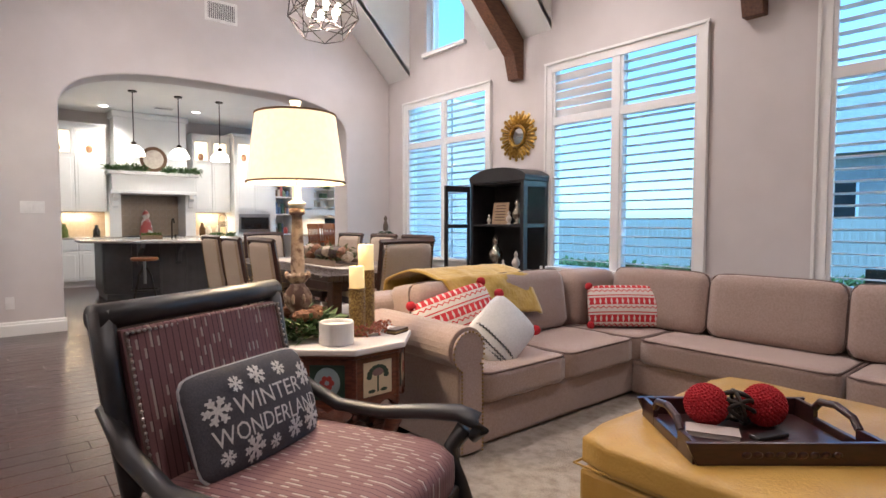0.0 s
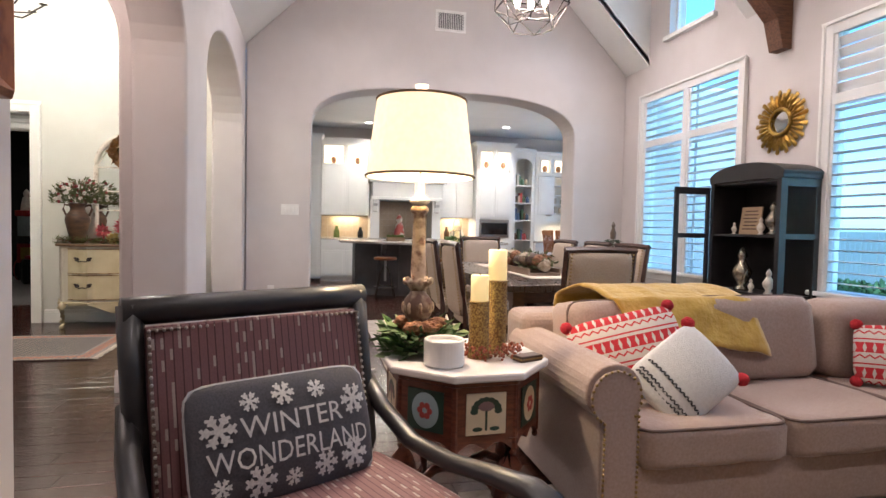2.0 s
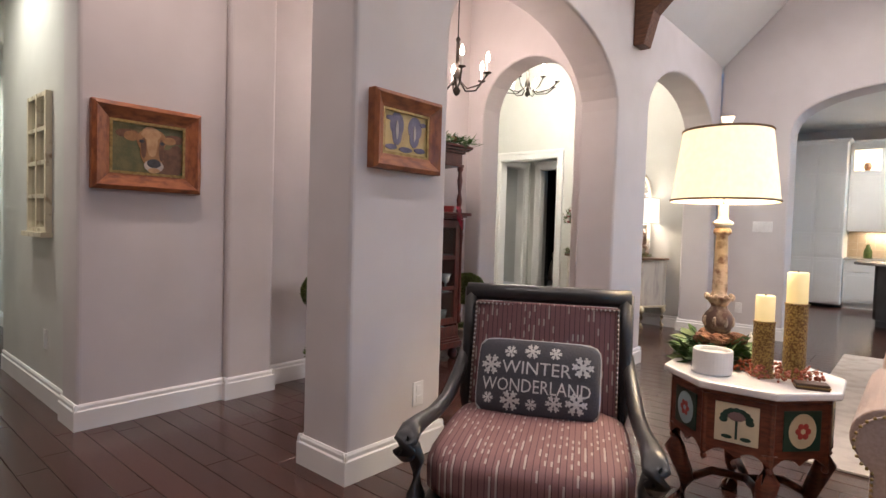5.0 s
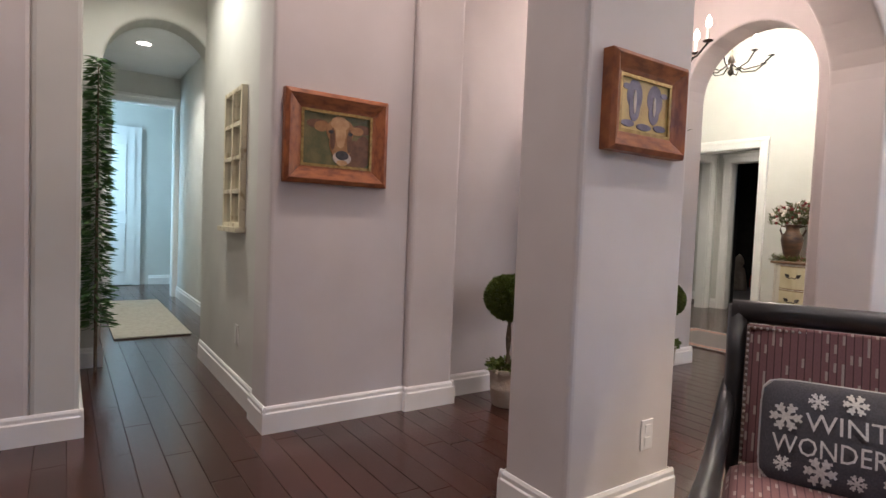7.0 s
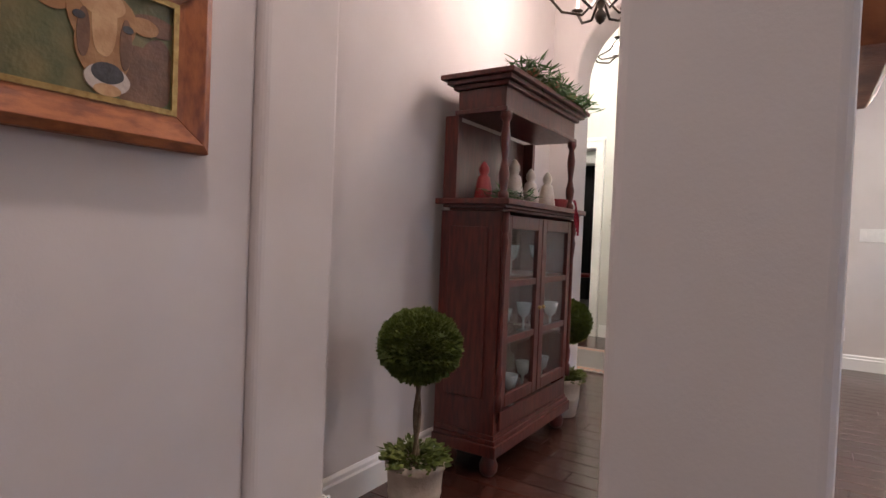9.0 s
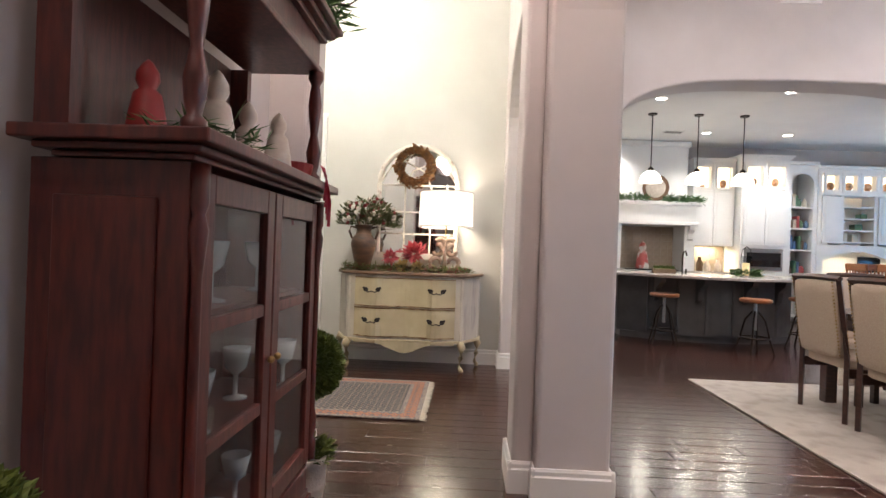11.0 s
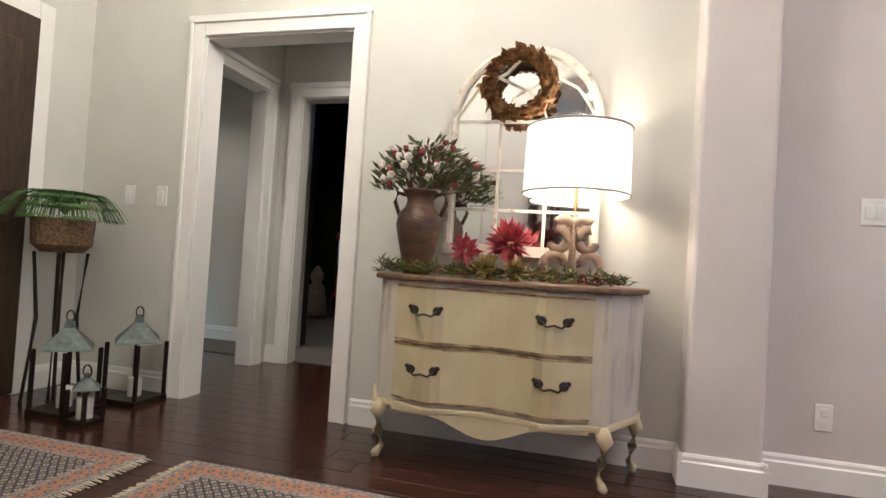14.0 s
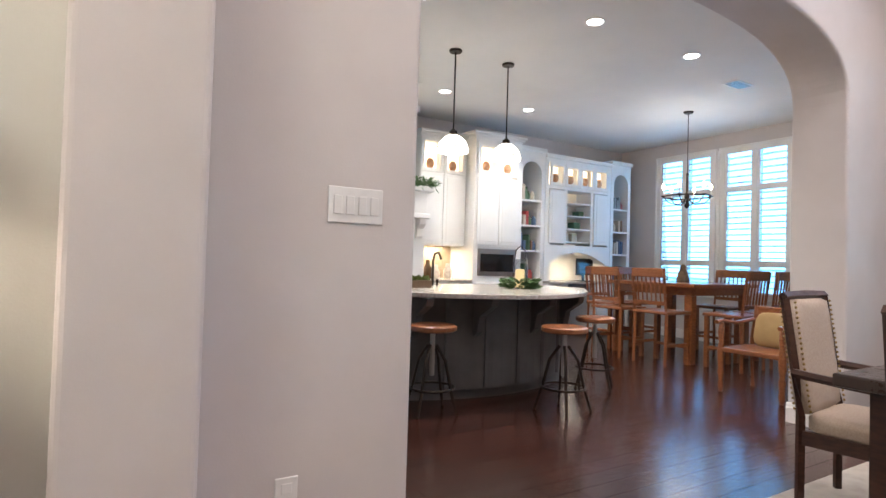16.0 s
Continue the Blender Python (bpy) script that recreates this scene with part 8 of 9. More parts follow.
st = stool()
st.matrix_basis = P(2.36, 9.22)
copy_thing(st, P(3.22, 8.84, 0, 20))
copy_thing(st, P(4.02, 9.30, 0, 50))


def cab_door(x0, x1, z0, z1, y, parent, handle=True):
    d = part("door", boxed((x0 + 0.004, y - 0.02, z0 + 0.004, x1 - 0.004, y - 0.0005, z1 - 0.004)), CABINET_WHITE, parent, bevel=0.003)
    w = 0.05
    part("panel", boxed((x0 + w, y - 0.027, z0 + w, x1 - w, y - 0.0203, z1 - w)), CABINET_WHITE, d, bevel=0.006)


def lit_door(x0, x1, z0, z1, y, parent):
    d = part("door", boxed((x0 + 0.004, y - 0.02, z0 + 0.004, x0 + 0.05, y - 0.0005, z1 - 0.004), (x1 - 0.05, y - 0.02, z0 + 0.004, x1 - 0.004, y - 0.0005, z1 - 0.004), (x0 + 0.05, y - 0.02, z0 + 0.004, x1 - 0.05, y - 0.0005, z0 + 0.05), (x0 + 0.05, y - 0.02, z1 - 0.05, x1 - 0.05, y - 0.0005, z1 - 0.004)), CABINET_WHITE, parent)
    # the back panel itself glows, standing in for lamps inside the case
    part("lit_back", boxed((x0 + 0.05, y + 0.10, z0 + 0.05, x1 - 0.05, y + 0.105, z1 - 0.05)), CASE_GLOW, d, "display back that glows in place of cabinet lamps")
    bm = B()
    lathe(bm, [(0.03, 0.0), (0.055, 0.05), (0.05, 0.10), (0.03, 0.13)], ((x0 + x1) / 2, y + 0.05, z0 + 0.051), 14)
    part("dish", bm, mat("display_dish", (0.40, 0.16, 0.07), 0.4, second=(0.6, 0.4, 0.25), scale=30), d)


def upper(x0, x1, y, z0=1.24, z1=2.62, doors=2, lit=2.16):
    t = thing("wall_cabinet", "white wall cabinet with raised-panel doors and lit glass doors above", "cabinet")
    part("body", boxed((x0, y + 0.12, z0, x1, KB - 0.002, lit), (x0, y + 0.13, lit, x1, KB - 0.002, z1), (x0, y, z0, x0 + 0.02, y + 0.1195, z1), (x1 - 0.02, y, z0, x1, y + 0.1195, z1), (x0 + 0.021, y, z0, x1 - 0.021, y + 0.1195, z0 + 0.02), (x0 + 0.021, y, lit - 0.01, x1 - 0.021, y + 0.1195, lit + 0.01), (x0 + 0.021, y, z1 - 0.02, x1 - 0.021, y + 0.1195, z1)), CABINET_WHITE, t)
    n = doors
    for k in range(n):
        a, b = x0 + (x1 - x0) * k / n, x0 + (x1 - x0) * (k + 1) / n
        cab_door(a, b, z0, lit, y, t)
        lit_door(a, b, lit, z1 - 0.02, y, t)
    bm = B()
    for o_, z, h in ((0.01, z1, 0.02), (0.025, z1 + 0.02, 0.025), (0.045, z1 + 0.045, 0.03)):
        box(bm, x0 - o_ * 0.4, y - o_, z, x1 + o_ * 0.4, KB - 0.002, z + h)
    part("crown", bm, CABINET_WHITE, t)
    return t


def lower(x0, x1, y, doors=2):
    t = thing("base_cabinet", "white base cabinet with raised-panel doors and drawers", "cabinet")
    part("body", boxed((x0, y, 0.08, x1, KB - 0.002, 0.775)), CABINET_WHITE, t)
    part("kick", boxed((x0 + 0.005, y + 0.05, 0, x1 - 0.005, KB - 0.01, 0.08)), CABINET_WHITE, t)
    for k in range(doors):
        a, b = x0 + (x1 - x0) * k / doors, x0 + (x1 - x0) * (k + 1) / doors
        cab_door(a, b, 0.10, 0.58, y, t)
        part("drawer", boxed((a + 0.006, y - 0.02, 0.595, b - 0.006, y - 0.0005, 0.765)), CABINET_WHITE, t, bevel=0.004)
    return t


t = thing("pantry_cabinet", "tall white pantry cabinet with panelled doors", "cabinet")
part("body", boxed((0.70, 11.60, 0.06, 1.45, KB - 0.002, 2.62)), CABINET_WHITE, t)
for a, b in ((0.70, 1.075), (1.075, 1.45)):
    cab_door(a, b, 0.08, 0.80, 11.60, t)
    cab_door(a, b, 0.82, 1.20, 11.60, t)
    cab_door(a, b, 1.22, 2.14, 11.60, t)
    lit = part("door", boxed((a + 0.004, 11.58, 2.16, b - 0.004, 11.5995, 2.58)), CABINET_WHITE, t)
bm = B()
for o_, z, h in ((0.01, 2.62, 0.02), (0.03, 2.64, 0.025), (0.05, 2.665, 0.03)):
    box(bm, 0.70, 11.60 - o_, z, 1.45 + o_, KB - 0.002, z + h)
part("crown", bm, CABINET_WHITE, t)
upper(1.46, 2.36, KF + 0.20)
upper(3.74, 4.42, KF + 0.20)
lower(1.46, 2.36, KF)
lower(3.74, 4.42, KF)
lower(2.37, 2.60, KF, 1)
lower(3.52, 3.73, KF, 1)
tagged(part("worktop", boxed((1.46, KF - 0.03, 0.776, 2.60, KB - 0.002, 0.81), (3.52, KF - 0.03, 0.776, 4.42, KB - 0.002, 0.81)), GRANITE, bevel=0.004), "pale granite kitchen worktop", "worktop")
t = thing("range", "stainless kitchen range under the hood", "range")
part("body", boxed((2.61, KF - 0.02, 0.0, 3.51, KB - 0.01, 0.80)), STEEL, t, bevel=0.005)
part("oven_door", boxed((2.65, KF - 0.035, 0.18, 3.47, KF - 0.0205, 0.62)), BLACK_GLASS, t)
bm = B()
tube(bm, (2.70, KF - 0.06, 0.66), (3.42, KF - 0.06, 0.66), 0.012)
part("handle", bm, STEEL, t)
for k in range(6):
    bm = B()
    tube(bm, (2.75 + 0.125 * k, KF - 0.045, 0.73), (2.75 + 0.125 * k, KF - 0.021, 0.73), 0.02)
    part("knob", bm, BLACK_GLASS, t)
part("cooktop", boxed((2.63, KF + 0.02, 0.801, 3.49, KB - 0.05, 0.815)), BLACK_GLASS, t)
# tiled splashback
sp = setting("splashback", boxed((1.46, KB - 0.012, 0.80, 4.42, KB - 0.001, 1.95)), SPLASH_GROUT, "tan tiled splashback", "wall tiles")
tile = None
for r_ in range(8):
    for c_ in range(25):
        xx, zz = 1.47 + c_ * 0.118, 0.82 + r_ * 0.118
        if (xx < 2.3 or xx > 3.75) and zz > 1.2:
            continue
        if tile is None:
            bm = boxed((0.002, -0.006, 0.002, 0.116, 0, 0.116))
            ob = part("tile", bm, BACKSPLASH, sp)
            tile = ob.data
        else:
            ob = new("tile", tile)
            ob.parent = sp
        ob.matrix_basis = P(xx, KB - 0.0125, zz)
# hood
t = thing("range_hood", "white mantel range hood with corbels and tapered chimney", "hood")
part("chimney", boxed((2.48, KF + 0.12, 1.93, 3.62, KB - 0.002, KZ - 0.002)), CABINET_WHITE, t)
part("chimney_crown", boxed((2.44, KF + 0.08, KZ - 0.10, 3.66, KB - 0.002, KZ - 0.003)), CABINET_WHITE, t, bevel=0.02)
part("mantel_shelf", boxed((2.33, KF - 0.14, 1.86, 3.77, KB - 0.002, 1.925)), CABINET_WHITE, t, bevel=0.012)
part("mantel_frieze", boxed((2.40, KF - 0.08, 1.60, 3.70, KB - 0.002, 1.859)), CABINET_WHITE, t, bevel=0.004)
part("mantel_base", boxed((2.37, KF - 0.11, 1.54, 3.73, KB - 0.002, 1.5995)), CABINET_WHITE, t, bevel=0.01)
for x in (2.37, 3.56):
    part("leg_panel", boxed((x, KF + 0.02, 0.811, x + 0.17, KB - 0.002, 1.539)), CABINET_WHITE, t)
    bm = B()
    slab(bm, [(KF + 0.019, 1.539), (KF - 0.09, 1.539), (KF - 0.08, 1.47), (KF - 0.02, 1.42), (KF - 0.01, 1.33), (KF + 0.019, 1.30)], "x", x + 0.04, x + 0.13)
    part("corbel", bm, CABINET_WHITE, t, bevel=0.006)
t = thing("plate", "round brown-rimmed cream plate leaning over the hood", "plate", P(3.03, KF - 0.06, 1.925, 0, 8))
bm = B()
lathe(bm, [(0.001, 0.0), (0.19, -0.005), (0.215, 0.012), (0.20, 0.012), (0.15, 0.002), (0.001, 0.004)], n=32)
bmesh.ops.rotate(bm, verts=bm.verts, matrix=Matrix.Rotation(radians(90), 3, "X"))
bmesh.ops.translate(bm, verts=bm.verts, vec=(0, 0, 0.215))
part("rim", bm, mat("brown_rim", (0.16, 0.08, 0.04), 0.5), t)
bm = B()
lathe(bm, [(0.001, 0.012), (0.155, 0.012), (0.16, 0.006)], n=32)
bmesh.ops.rotate(bm, verts=bm.verts, matrix=Matrix.Rotation(radians(90), 3, "X"))
bmesh.ops.translate(bm, verts=bm.verts, vec=(0, 0, 0.215))
part("face", bm, CERAM, t, "cream plate face")
t = thing("garland", "evergreen garland along the hood mantel", "garland", P(3.05, KF - 0.08, 1.925))
bm = B()
leaf_cloud(bm, 900, lambda: ((rng.choice((-1, 1)) * rng.uniform(0.12, 0.74), rng.uniform(-0.06, 0.05), rng.uniform(-0.02, 0.07)), (rng.uniform(-1, 1), rng.uniform(-1, 0.3), rng.uniform(-0.3, 0.6))), 0.09, 0.22)
part("foliage", bm, LEAF, t)
figure(2.95, KF + 0.2, 0.815, 0.46, mat("faded_red_white", (0.50, 0.10, 0.09), 0.5, second=(0.65, 0.6, 0.55), scale=6, spread=(0.48, 0.56)), "tall red and white holiday figure on the range")

# microwave tower, bookcases and desk run
t = thing("oven_tower", "white tall cabinet with a built-in microwave", "cabinet")
x0, x1, y = 4.44, 5.20, KF
part("body", boxed((x0, y + 0.12, 0.06, x1, KB - 0.002, 2.66), (x0, y, 0.06, x1, y + 0.119, 0.86), (x0, y, 0.86, x0 + 0.07, y + 0.119, 2.66), (x1 - 0.07, y, 0.86, x1, y + 0.119, 2.66), (x0 + 0.07, y, 1.22, x1 - 0.07, y + 0.119, 2.16), (x0 + 0.07, y, 2.60, x1 - 0.07, y + 0.119, 2.66)), CABINET_WHITE, t)
for a, b in ((x0 + 0.03, (x0 + x1) / 2), ((x0 + x1) / 2, x1 - 0.03)):
    cab_door(a, b, 1.26, 2.14, y, t)
    lit_door(a, b, 2.18, 2.60, y, t)
    cab_door(a, b, 0.10, 0.78, y, t)
bm = B()
for o_, z, h in ((0.01, 2.66, 0.02), (0.03, 2.68, 0.025), (0.05, 2.705, 0.03)):
    box(bm, x0 - o_, y - o_, z, x1 + o_, KB - 0.002, z + h)
part("crown", bm, CABINET_WHITE, t)
m_ = part("microwave", boxed((x0 + 0.075, y - 0.012, 0.865, x1 - 0.075, y + 0.10, 1.215)), STEEL, t, "built-in steel microwave", bevel=0.004)
part("window", boxed((x0 + 0.11, y - 0.018, 0.92, x1 - 0.11, y - 0.0125, 1.15)), BLACK_GLASS, m_)
bm = B()
BOOKC = [mat("spine_red", (0.35, 0.05, 0.05), 0.6), mat("spine_blue", (0.08, 0.14, 0.25), 0.6), mat("spine_cream", (0.55, 0.48, 0.38), 0.6), mat("spine_brown", (0.18, 0.10, 0.06), 0.6), mat("spine_green", (0.08, 0.16, 0.09), 0.6), mat("jar_grey", (0.25, 0.26, 0.27), 0.3)]


def bookcase(x0, x1, z1=2.6):
    y = KF + 0.06
    t = thing("bookcase", "white arched open bookcase with books and jars", "bookcase")
    zs = 2.30
    c, h_ = (x0 + x1) / 2, (x1 - x0) / 2 - 0.06
    bm = B()
    slab(bm, [(x0, 0.05), (x0 + 0.06, 0.05), (x0 + 0.06, zs)] + [(c - h_ * math.cos(math.pi * k / 12), zs + 0.16 * math.sin(math.pi * k / 12)) for k in range(1, 12)] + [(x1 - 0.06, zs), (x1 - 0.06, 0.05), (x1, 0.05), (x1, z1), (x0, z1)], "y", y, y + 0.02)
    part("face_frame", bm, CABINET_WHITE, t)
    part("back_panel", boxed((x0, KB - 0.012, 0.05, x1, KB - 0.002, z1)), CABINET_WHITE, t)
    part("side", boxed((x0, y + 0.021, 0.05, x0 + 0.055, KB - 0.013, z1)), CABINET_WHITE, t)
    part("side", boxed((x1 - 0.055, y + 0.021, 0.05, x1, KB - 0.013, z1)), CABINET_WHITE, t)
    shelves = (0.10, 0.80, 1.20, 1.55, 1.90)
    for z in shelves:
        part("shelf", boxed((x0 + 0.056, y + 0.002, z, x1 - 0.056, KB - 0.013, z + 0.025)), CABINET_WHITE, t)
    part("crown", boxed((x0 - 0.01, y - 0.03, z1, x1 + 0.01, KB - 0.002, z1 + 0.06)), CABINET_WHITE, t, bevel=0.012)
    for z in shelves[1:]:
        px = x0 + 0.08
        while px < x1 - 0.12:
            w = rng.uniform(0.02, 0.05)
            h = rng.uniform(0.12, 0.24)
            if rng.random() < 0.65:
                b_ = thing("book", "upright hardback book on the kitchen bookcase", "book", P(px, y + 0.05, z + 0.025), "books on the kitchen bookcases")
                part("cover", boxed((0, 0, 0, w, 0.14, h)), rng.choice(BOOKC), b_, bevel=0.002)
            elif w > 0.03:
                b_ = thing("jar", "small round storage jar on the kitchen bookcase", "jar", P(px + 0.03, y + 0.10, z + 0.025), "jars on the kitchen bookcases")
                q_ = B()
                lathe(q_, [(0.03, 0), (0.036, 0.02), (0.036, 0.09), (0.02, 0.11), (0.022, 0.13), (0.002, 0.135)], n=12)
                part("body", q_, rng.choice(BOOKC), b_, smooth=True)
                px += 0.04
            px += w + rng.uniform(0.0, 0.02)


bookcase(5.21, 5.68)
bookcase(7.02, 7.46)
t = thing("desk_hutch", "white built-in desk with arched nook, open shelves and lit glass doors", "desk")
x0, x1, y = 5.69, 7.01, KF + 0.06
part("back_panel", boxed((x0, KB - 0.012, 0.05, x1, KB - 0.002, 2.55)), CABINET_WHITE, t)
bm = B()
nook = [(x0 + 0.10 + (x1 - x0 - 0.2) * k / 14, 1.06 + 0.16 * math.sin(math.pi * k / 14)) for k in range(15)]
slab(bm, [(x0, 0.80), (x0 + 0.10, 0.80)] + nook + [(x1 - 0.10, 0.80), (x1, 0.80), (x1, 1.32), (x0, 1.32)], "y", y, y + 0.30)
part("arched_nook", bm, CABINET_WHITE, t)
part("frame", boxed((x0, y, 1.3205, x0 + 0.06, y + 0.30, 2.55), (x1 - 0.06, y, 1.3205, x1, y + 0.30, 2.55), (x0 + 0.37, y, 1.3205, x0 + 0.42, y + 0.30, 2.12), (x1 - 0.42, y, 1.3205, x1 - 0.37, y + 0.30, 2.12), (x0 + 0.061, y, 2.121, x1 - 0.061, y + 0.30, 2.16), (x0 + 0.061, y, 2.50, x1 - 0.061, y + 0.30, 2.55)), CABINET_WHITE, t)
for a, b in ((x0 + 0.06, x0 + 0.37), (x1 - 0.37, x1 - 0.06)):
    cab_door(a, b, 1.34, 2.11, y, t)
for k in range(4):
    a = x0 + 0.07 + k * (x1 - x0 - 0.14) / 4
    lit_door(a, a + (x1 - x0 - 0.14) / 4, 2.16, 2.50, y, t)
for z in (1.36, 1.55, 1.74, 1.93):
    part("shelf", boxed((x0 + 0.421, y + 0.005, z, x1 - 0.421, y + 0.30, z + 0.02)), CABINET_WHITE, t)
part("desktop", boxed((x0, y - 0.12, 0.765, x1, KB - 0.002, 0.799)), GRANITE, t, "pale granite desk top")
for a in (x0, x1 - 0.38):
    q = part("drawer_unit", boxed((a, y - 0.08, 0.05, a + 0.38, KB - 0.01, 0.7645)), CABINET_WHITE, t)
    for k in range(4):
        part("drawer", boxed((a + 0.01, y - 0.10, 0.07 + 0.172 * k, a + 0.37, y - 0.0805, 0.235 + 0.172 * k)), CABINET_WHITE, q, bevel=0.004)
part("crown", boxed((x0 - 0.01, y - 0.03, 2.55, x1 + 0.01, KB - 0.002, 2.61)), CABINET_WHITE, t, bevel=0.012)
lamp("desk_light", "AREA", (6.35, y + 0.2, 1.16), 3, (1.0, 0.85, 0.62), 0.5, 0.1, (6.35, y + 0.2, 0.8))
for x, z, w, h in ((6.15, 1.57, 0.10, 0.12), (6.4, 1.57, 0.12, 0.10), (6.2, 1.38, 0.06, 0.14), (6.35, 1.38, 0.1, 0.12), (6.48, 1.76, 0.10, 0.08)):
    b_ = thing("box", "small storage box on the desk shelves", "box", P(x, y + 0.08, z))
    part("body", boxed((-w / 2, 0, 0.0, w / 2, 0.14, h)), rng.choice(BOOKC), b_, bevel=0.003)
t = thing("monitor", "black computer monitor on the kitchen desk", "monitor", P(6.6, KF + 0.16, 0.80, 8))
part("screen", boxed((-0.2, 0, 0.09, 0.2, 0.02, 0.34)), BLACK_GLASS, t, bevel=0.003)
part("foot", boxed((-0.08, -0.06, 0, 0.08, 0.08, 0.012), (-0.02, 0.021, 0.012, 0.02, 0.04, 0.12)), BLACK_GLASS, t)
lamp("under_cabinet_light", "AREA", (1.95, KB - 0.12, 1.22), 5, (1.0, 0.82, 0.55), 0.5, 0.08, (1.95, KB - 0.1, 0.8))
lamp("under_cabinet_light", "AREA", (4.08, KB - 0.12, 1.22), 5, (1.0, 0.82, 0.55), 0.4, 0.08, (4.08, KB - 0.1, 0.8))
for x, h, mt, lab in ((1.75, 0.22, BOX_LEAF, "small green herb plant on the worktop"), (2.2, 0.20, BLACK_GLASS, "black coffee maker on the worktop"), (3.9, 0.24, mat("oil_bottle", (0.1, 0.05, 0.02), 0.2), "dark oil bottle on the worktop"), (4.02, 0.18, CERAM, "cream canister on the worktop"), (4.2, 0.2, CERAM, "cream canister on the worktop")):
    bm = B()
    lathe(bm, [(0.05, 0), (0.055, 0.02), (0.055, h * 0.55), (0.03, h * 0.75), (0.025, h), (0.001, h)], n=14)
    ob = part("worktop_item", bm, mt, smooth=True)
    ob.matrix_basis = P(x, KF + 0.22, 0.81)
    tagged(ob, lab, lab.split()[-4] if "canister" in lab else "kitchenware")
# things on the island
t = thing("candle_lantern", "glass hurricane candle with greenery on the island", "candle", P(3.55, 9.75, 0.812))
bm = B()
lathe(bm, [(0.06, 0), (0.065, 0.005), (0.065, 0.26), (0.062, 0.26), (0.062, 0.01), (0.001, 0.008)], n=20)
q = part("hurricane", bm, GLASS, t)
q.visible_shadow = False
bm = B()
lathe(bm, [(0.04, 0.011), (0.04, 0.17), (0.001, 0.175)], n=16)
part("candle", bm, WAX, t)
bm = B()
leaf_cloud(bm, 420, around((0, 0, 0), 0.16, 0.08), 0.05, 0.5)
part("greenery", bm, LEAF, t)
bm = B()
sweep(bm, [(0.065, 0, 0.25), (0.05, 0, 0.34), (0, 0, 0.38), (-0.05, 0, 0.34), (-0.065, 0, 0.25)], 0.005, 6)
part("handle", bm, DARK_METAL, t)
t = thing("plant_trough", "low wooden trough of green moss on the island", "plant", P(2.60, 9.95, 0.812))
part("trough", boxed((-0.14, -0.05, 0, 0.14, 0.05, 0.06)), mat("weathered_trough", (0.2, 0.13, 0.08), 0.8), t, bevel=0.003)
bm = B()
leaf_cloud(bm, 300, lambda: ((rng.uniform(-0.13, 0.13), rng.uniform(-0.045, 0.045), 0.06), (rng.uniform(-1, 1), rng.uniform(-1, 1), 1)), 0.04, 0.5)
part("moss", bm, BOX_LEAF, t)
t = thing("faucet", "dark bronze arched kitchen faucet on the island", "faucet", P(2.95, 10.25, 0.812))
bm = B()
sweep(bm, [(0, 0, 0), (0, 0, 0.22), (0, -0.03, 0.29), (0, -0.10, 0.30), (0, -0.14, 0.24)], 0.012, 8)
part("spout", bm, DARK_METAL, t, smooth=True)
bm = B()
tube(bm, (0.05, 0, 0), (0.05, 0, 0.06), 0.012)
part("lever", bm, DARK_METAL, t)
# pendants
GLOW = mat("lit_opal_glass", (0.85, 0.83, 0.78), 0.3, emit=(1.0, 0.93, 0.82), power=3.0)


def pendant():
    t = thing("pendant_light", "white opal glass bell pendant on a dark stem", "pendant", group="pendants over the island")
    bm = B()
    lathe(bm, [(0.14, 0.0), (0.142, 0.03), (0.12, 0.09), (0.07, 0.14), (0.035, 0.155), (0.03, 0.15), (0.065, 0.13), (0.115, 0.085), (0.136, 0.03), (0.134, 0.0), (0.14, 0.0)], n=28)
    part("shade", bm, GLOW, t, "lit opal glass bell", smooth=True)
    bm = B()
    sweep(bm, [(0.142 * math.cos(2 * math.pi * k / 28), 0.142 * math.sin(2 * math.pi * k / 28), 0.032) for k in range(28)], 0.006, 6, closed=True)
    part("band", bm, DARK_METAL, t)
    bm = B()
    lathe(bm, [(0.036, 0.15), (0.036, 0.19), (0.012, 0.21)], n=16)
    tube(bm, (0, 0, 0.2), (0, 0, KZ - 2.017), 0.007, n=8)
    part("stem", bm, DARK_METAL, t)
    bm = B()
    lathe(bm, [(0.055, KZ - 2.017 - 0.02), (0.06, KZ - 2.017 - 0.001)], n=18)
    part("canopy", bm, DARK_METAL, t)
    return t


pd = pendant()
pd.matrix_basis = P(2.44, 10.13, 2.017)
copy_thing(pd, P(3.05, 10.13, 2.017))
copy_thing(pd, P(3.65, 10.13, 2.017))
for x in (2.44, 3.05, 3.65):
    lamp("pendant_bulb", "POINT", (x, 10.13, 1.997), 10, (1.0, 0.92, 0.80), 0.05)
for x, y in ((3.62, 9.00), (4.84, 9.00), (4.83, 11.23), (3.61, 11.22), (2.30, 11.6), (2.30, 9.4)):
    recessed(x, y, KZ, 75, (1.0, 0.96, 0.92))
for x, y in ((3.1, 11.2), (5.9, 9.2)):
    t = thing("air_vent", "white ceiling air register", "vent", P(x, y, KZ))
    part("frame", boxed((-0.15, -0.08, -0.008, 0.15, 0.08, -0.0005)), OUTLET_W, t)
    for k in range(6):
        part("slat", boxed((-0.13, -0.062 + k * 0.022, -0.013, 0.13, -0.052 + k * 0.022, -0.0085)), STEEL, t)

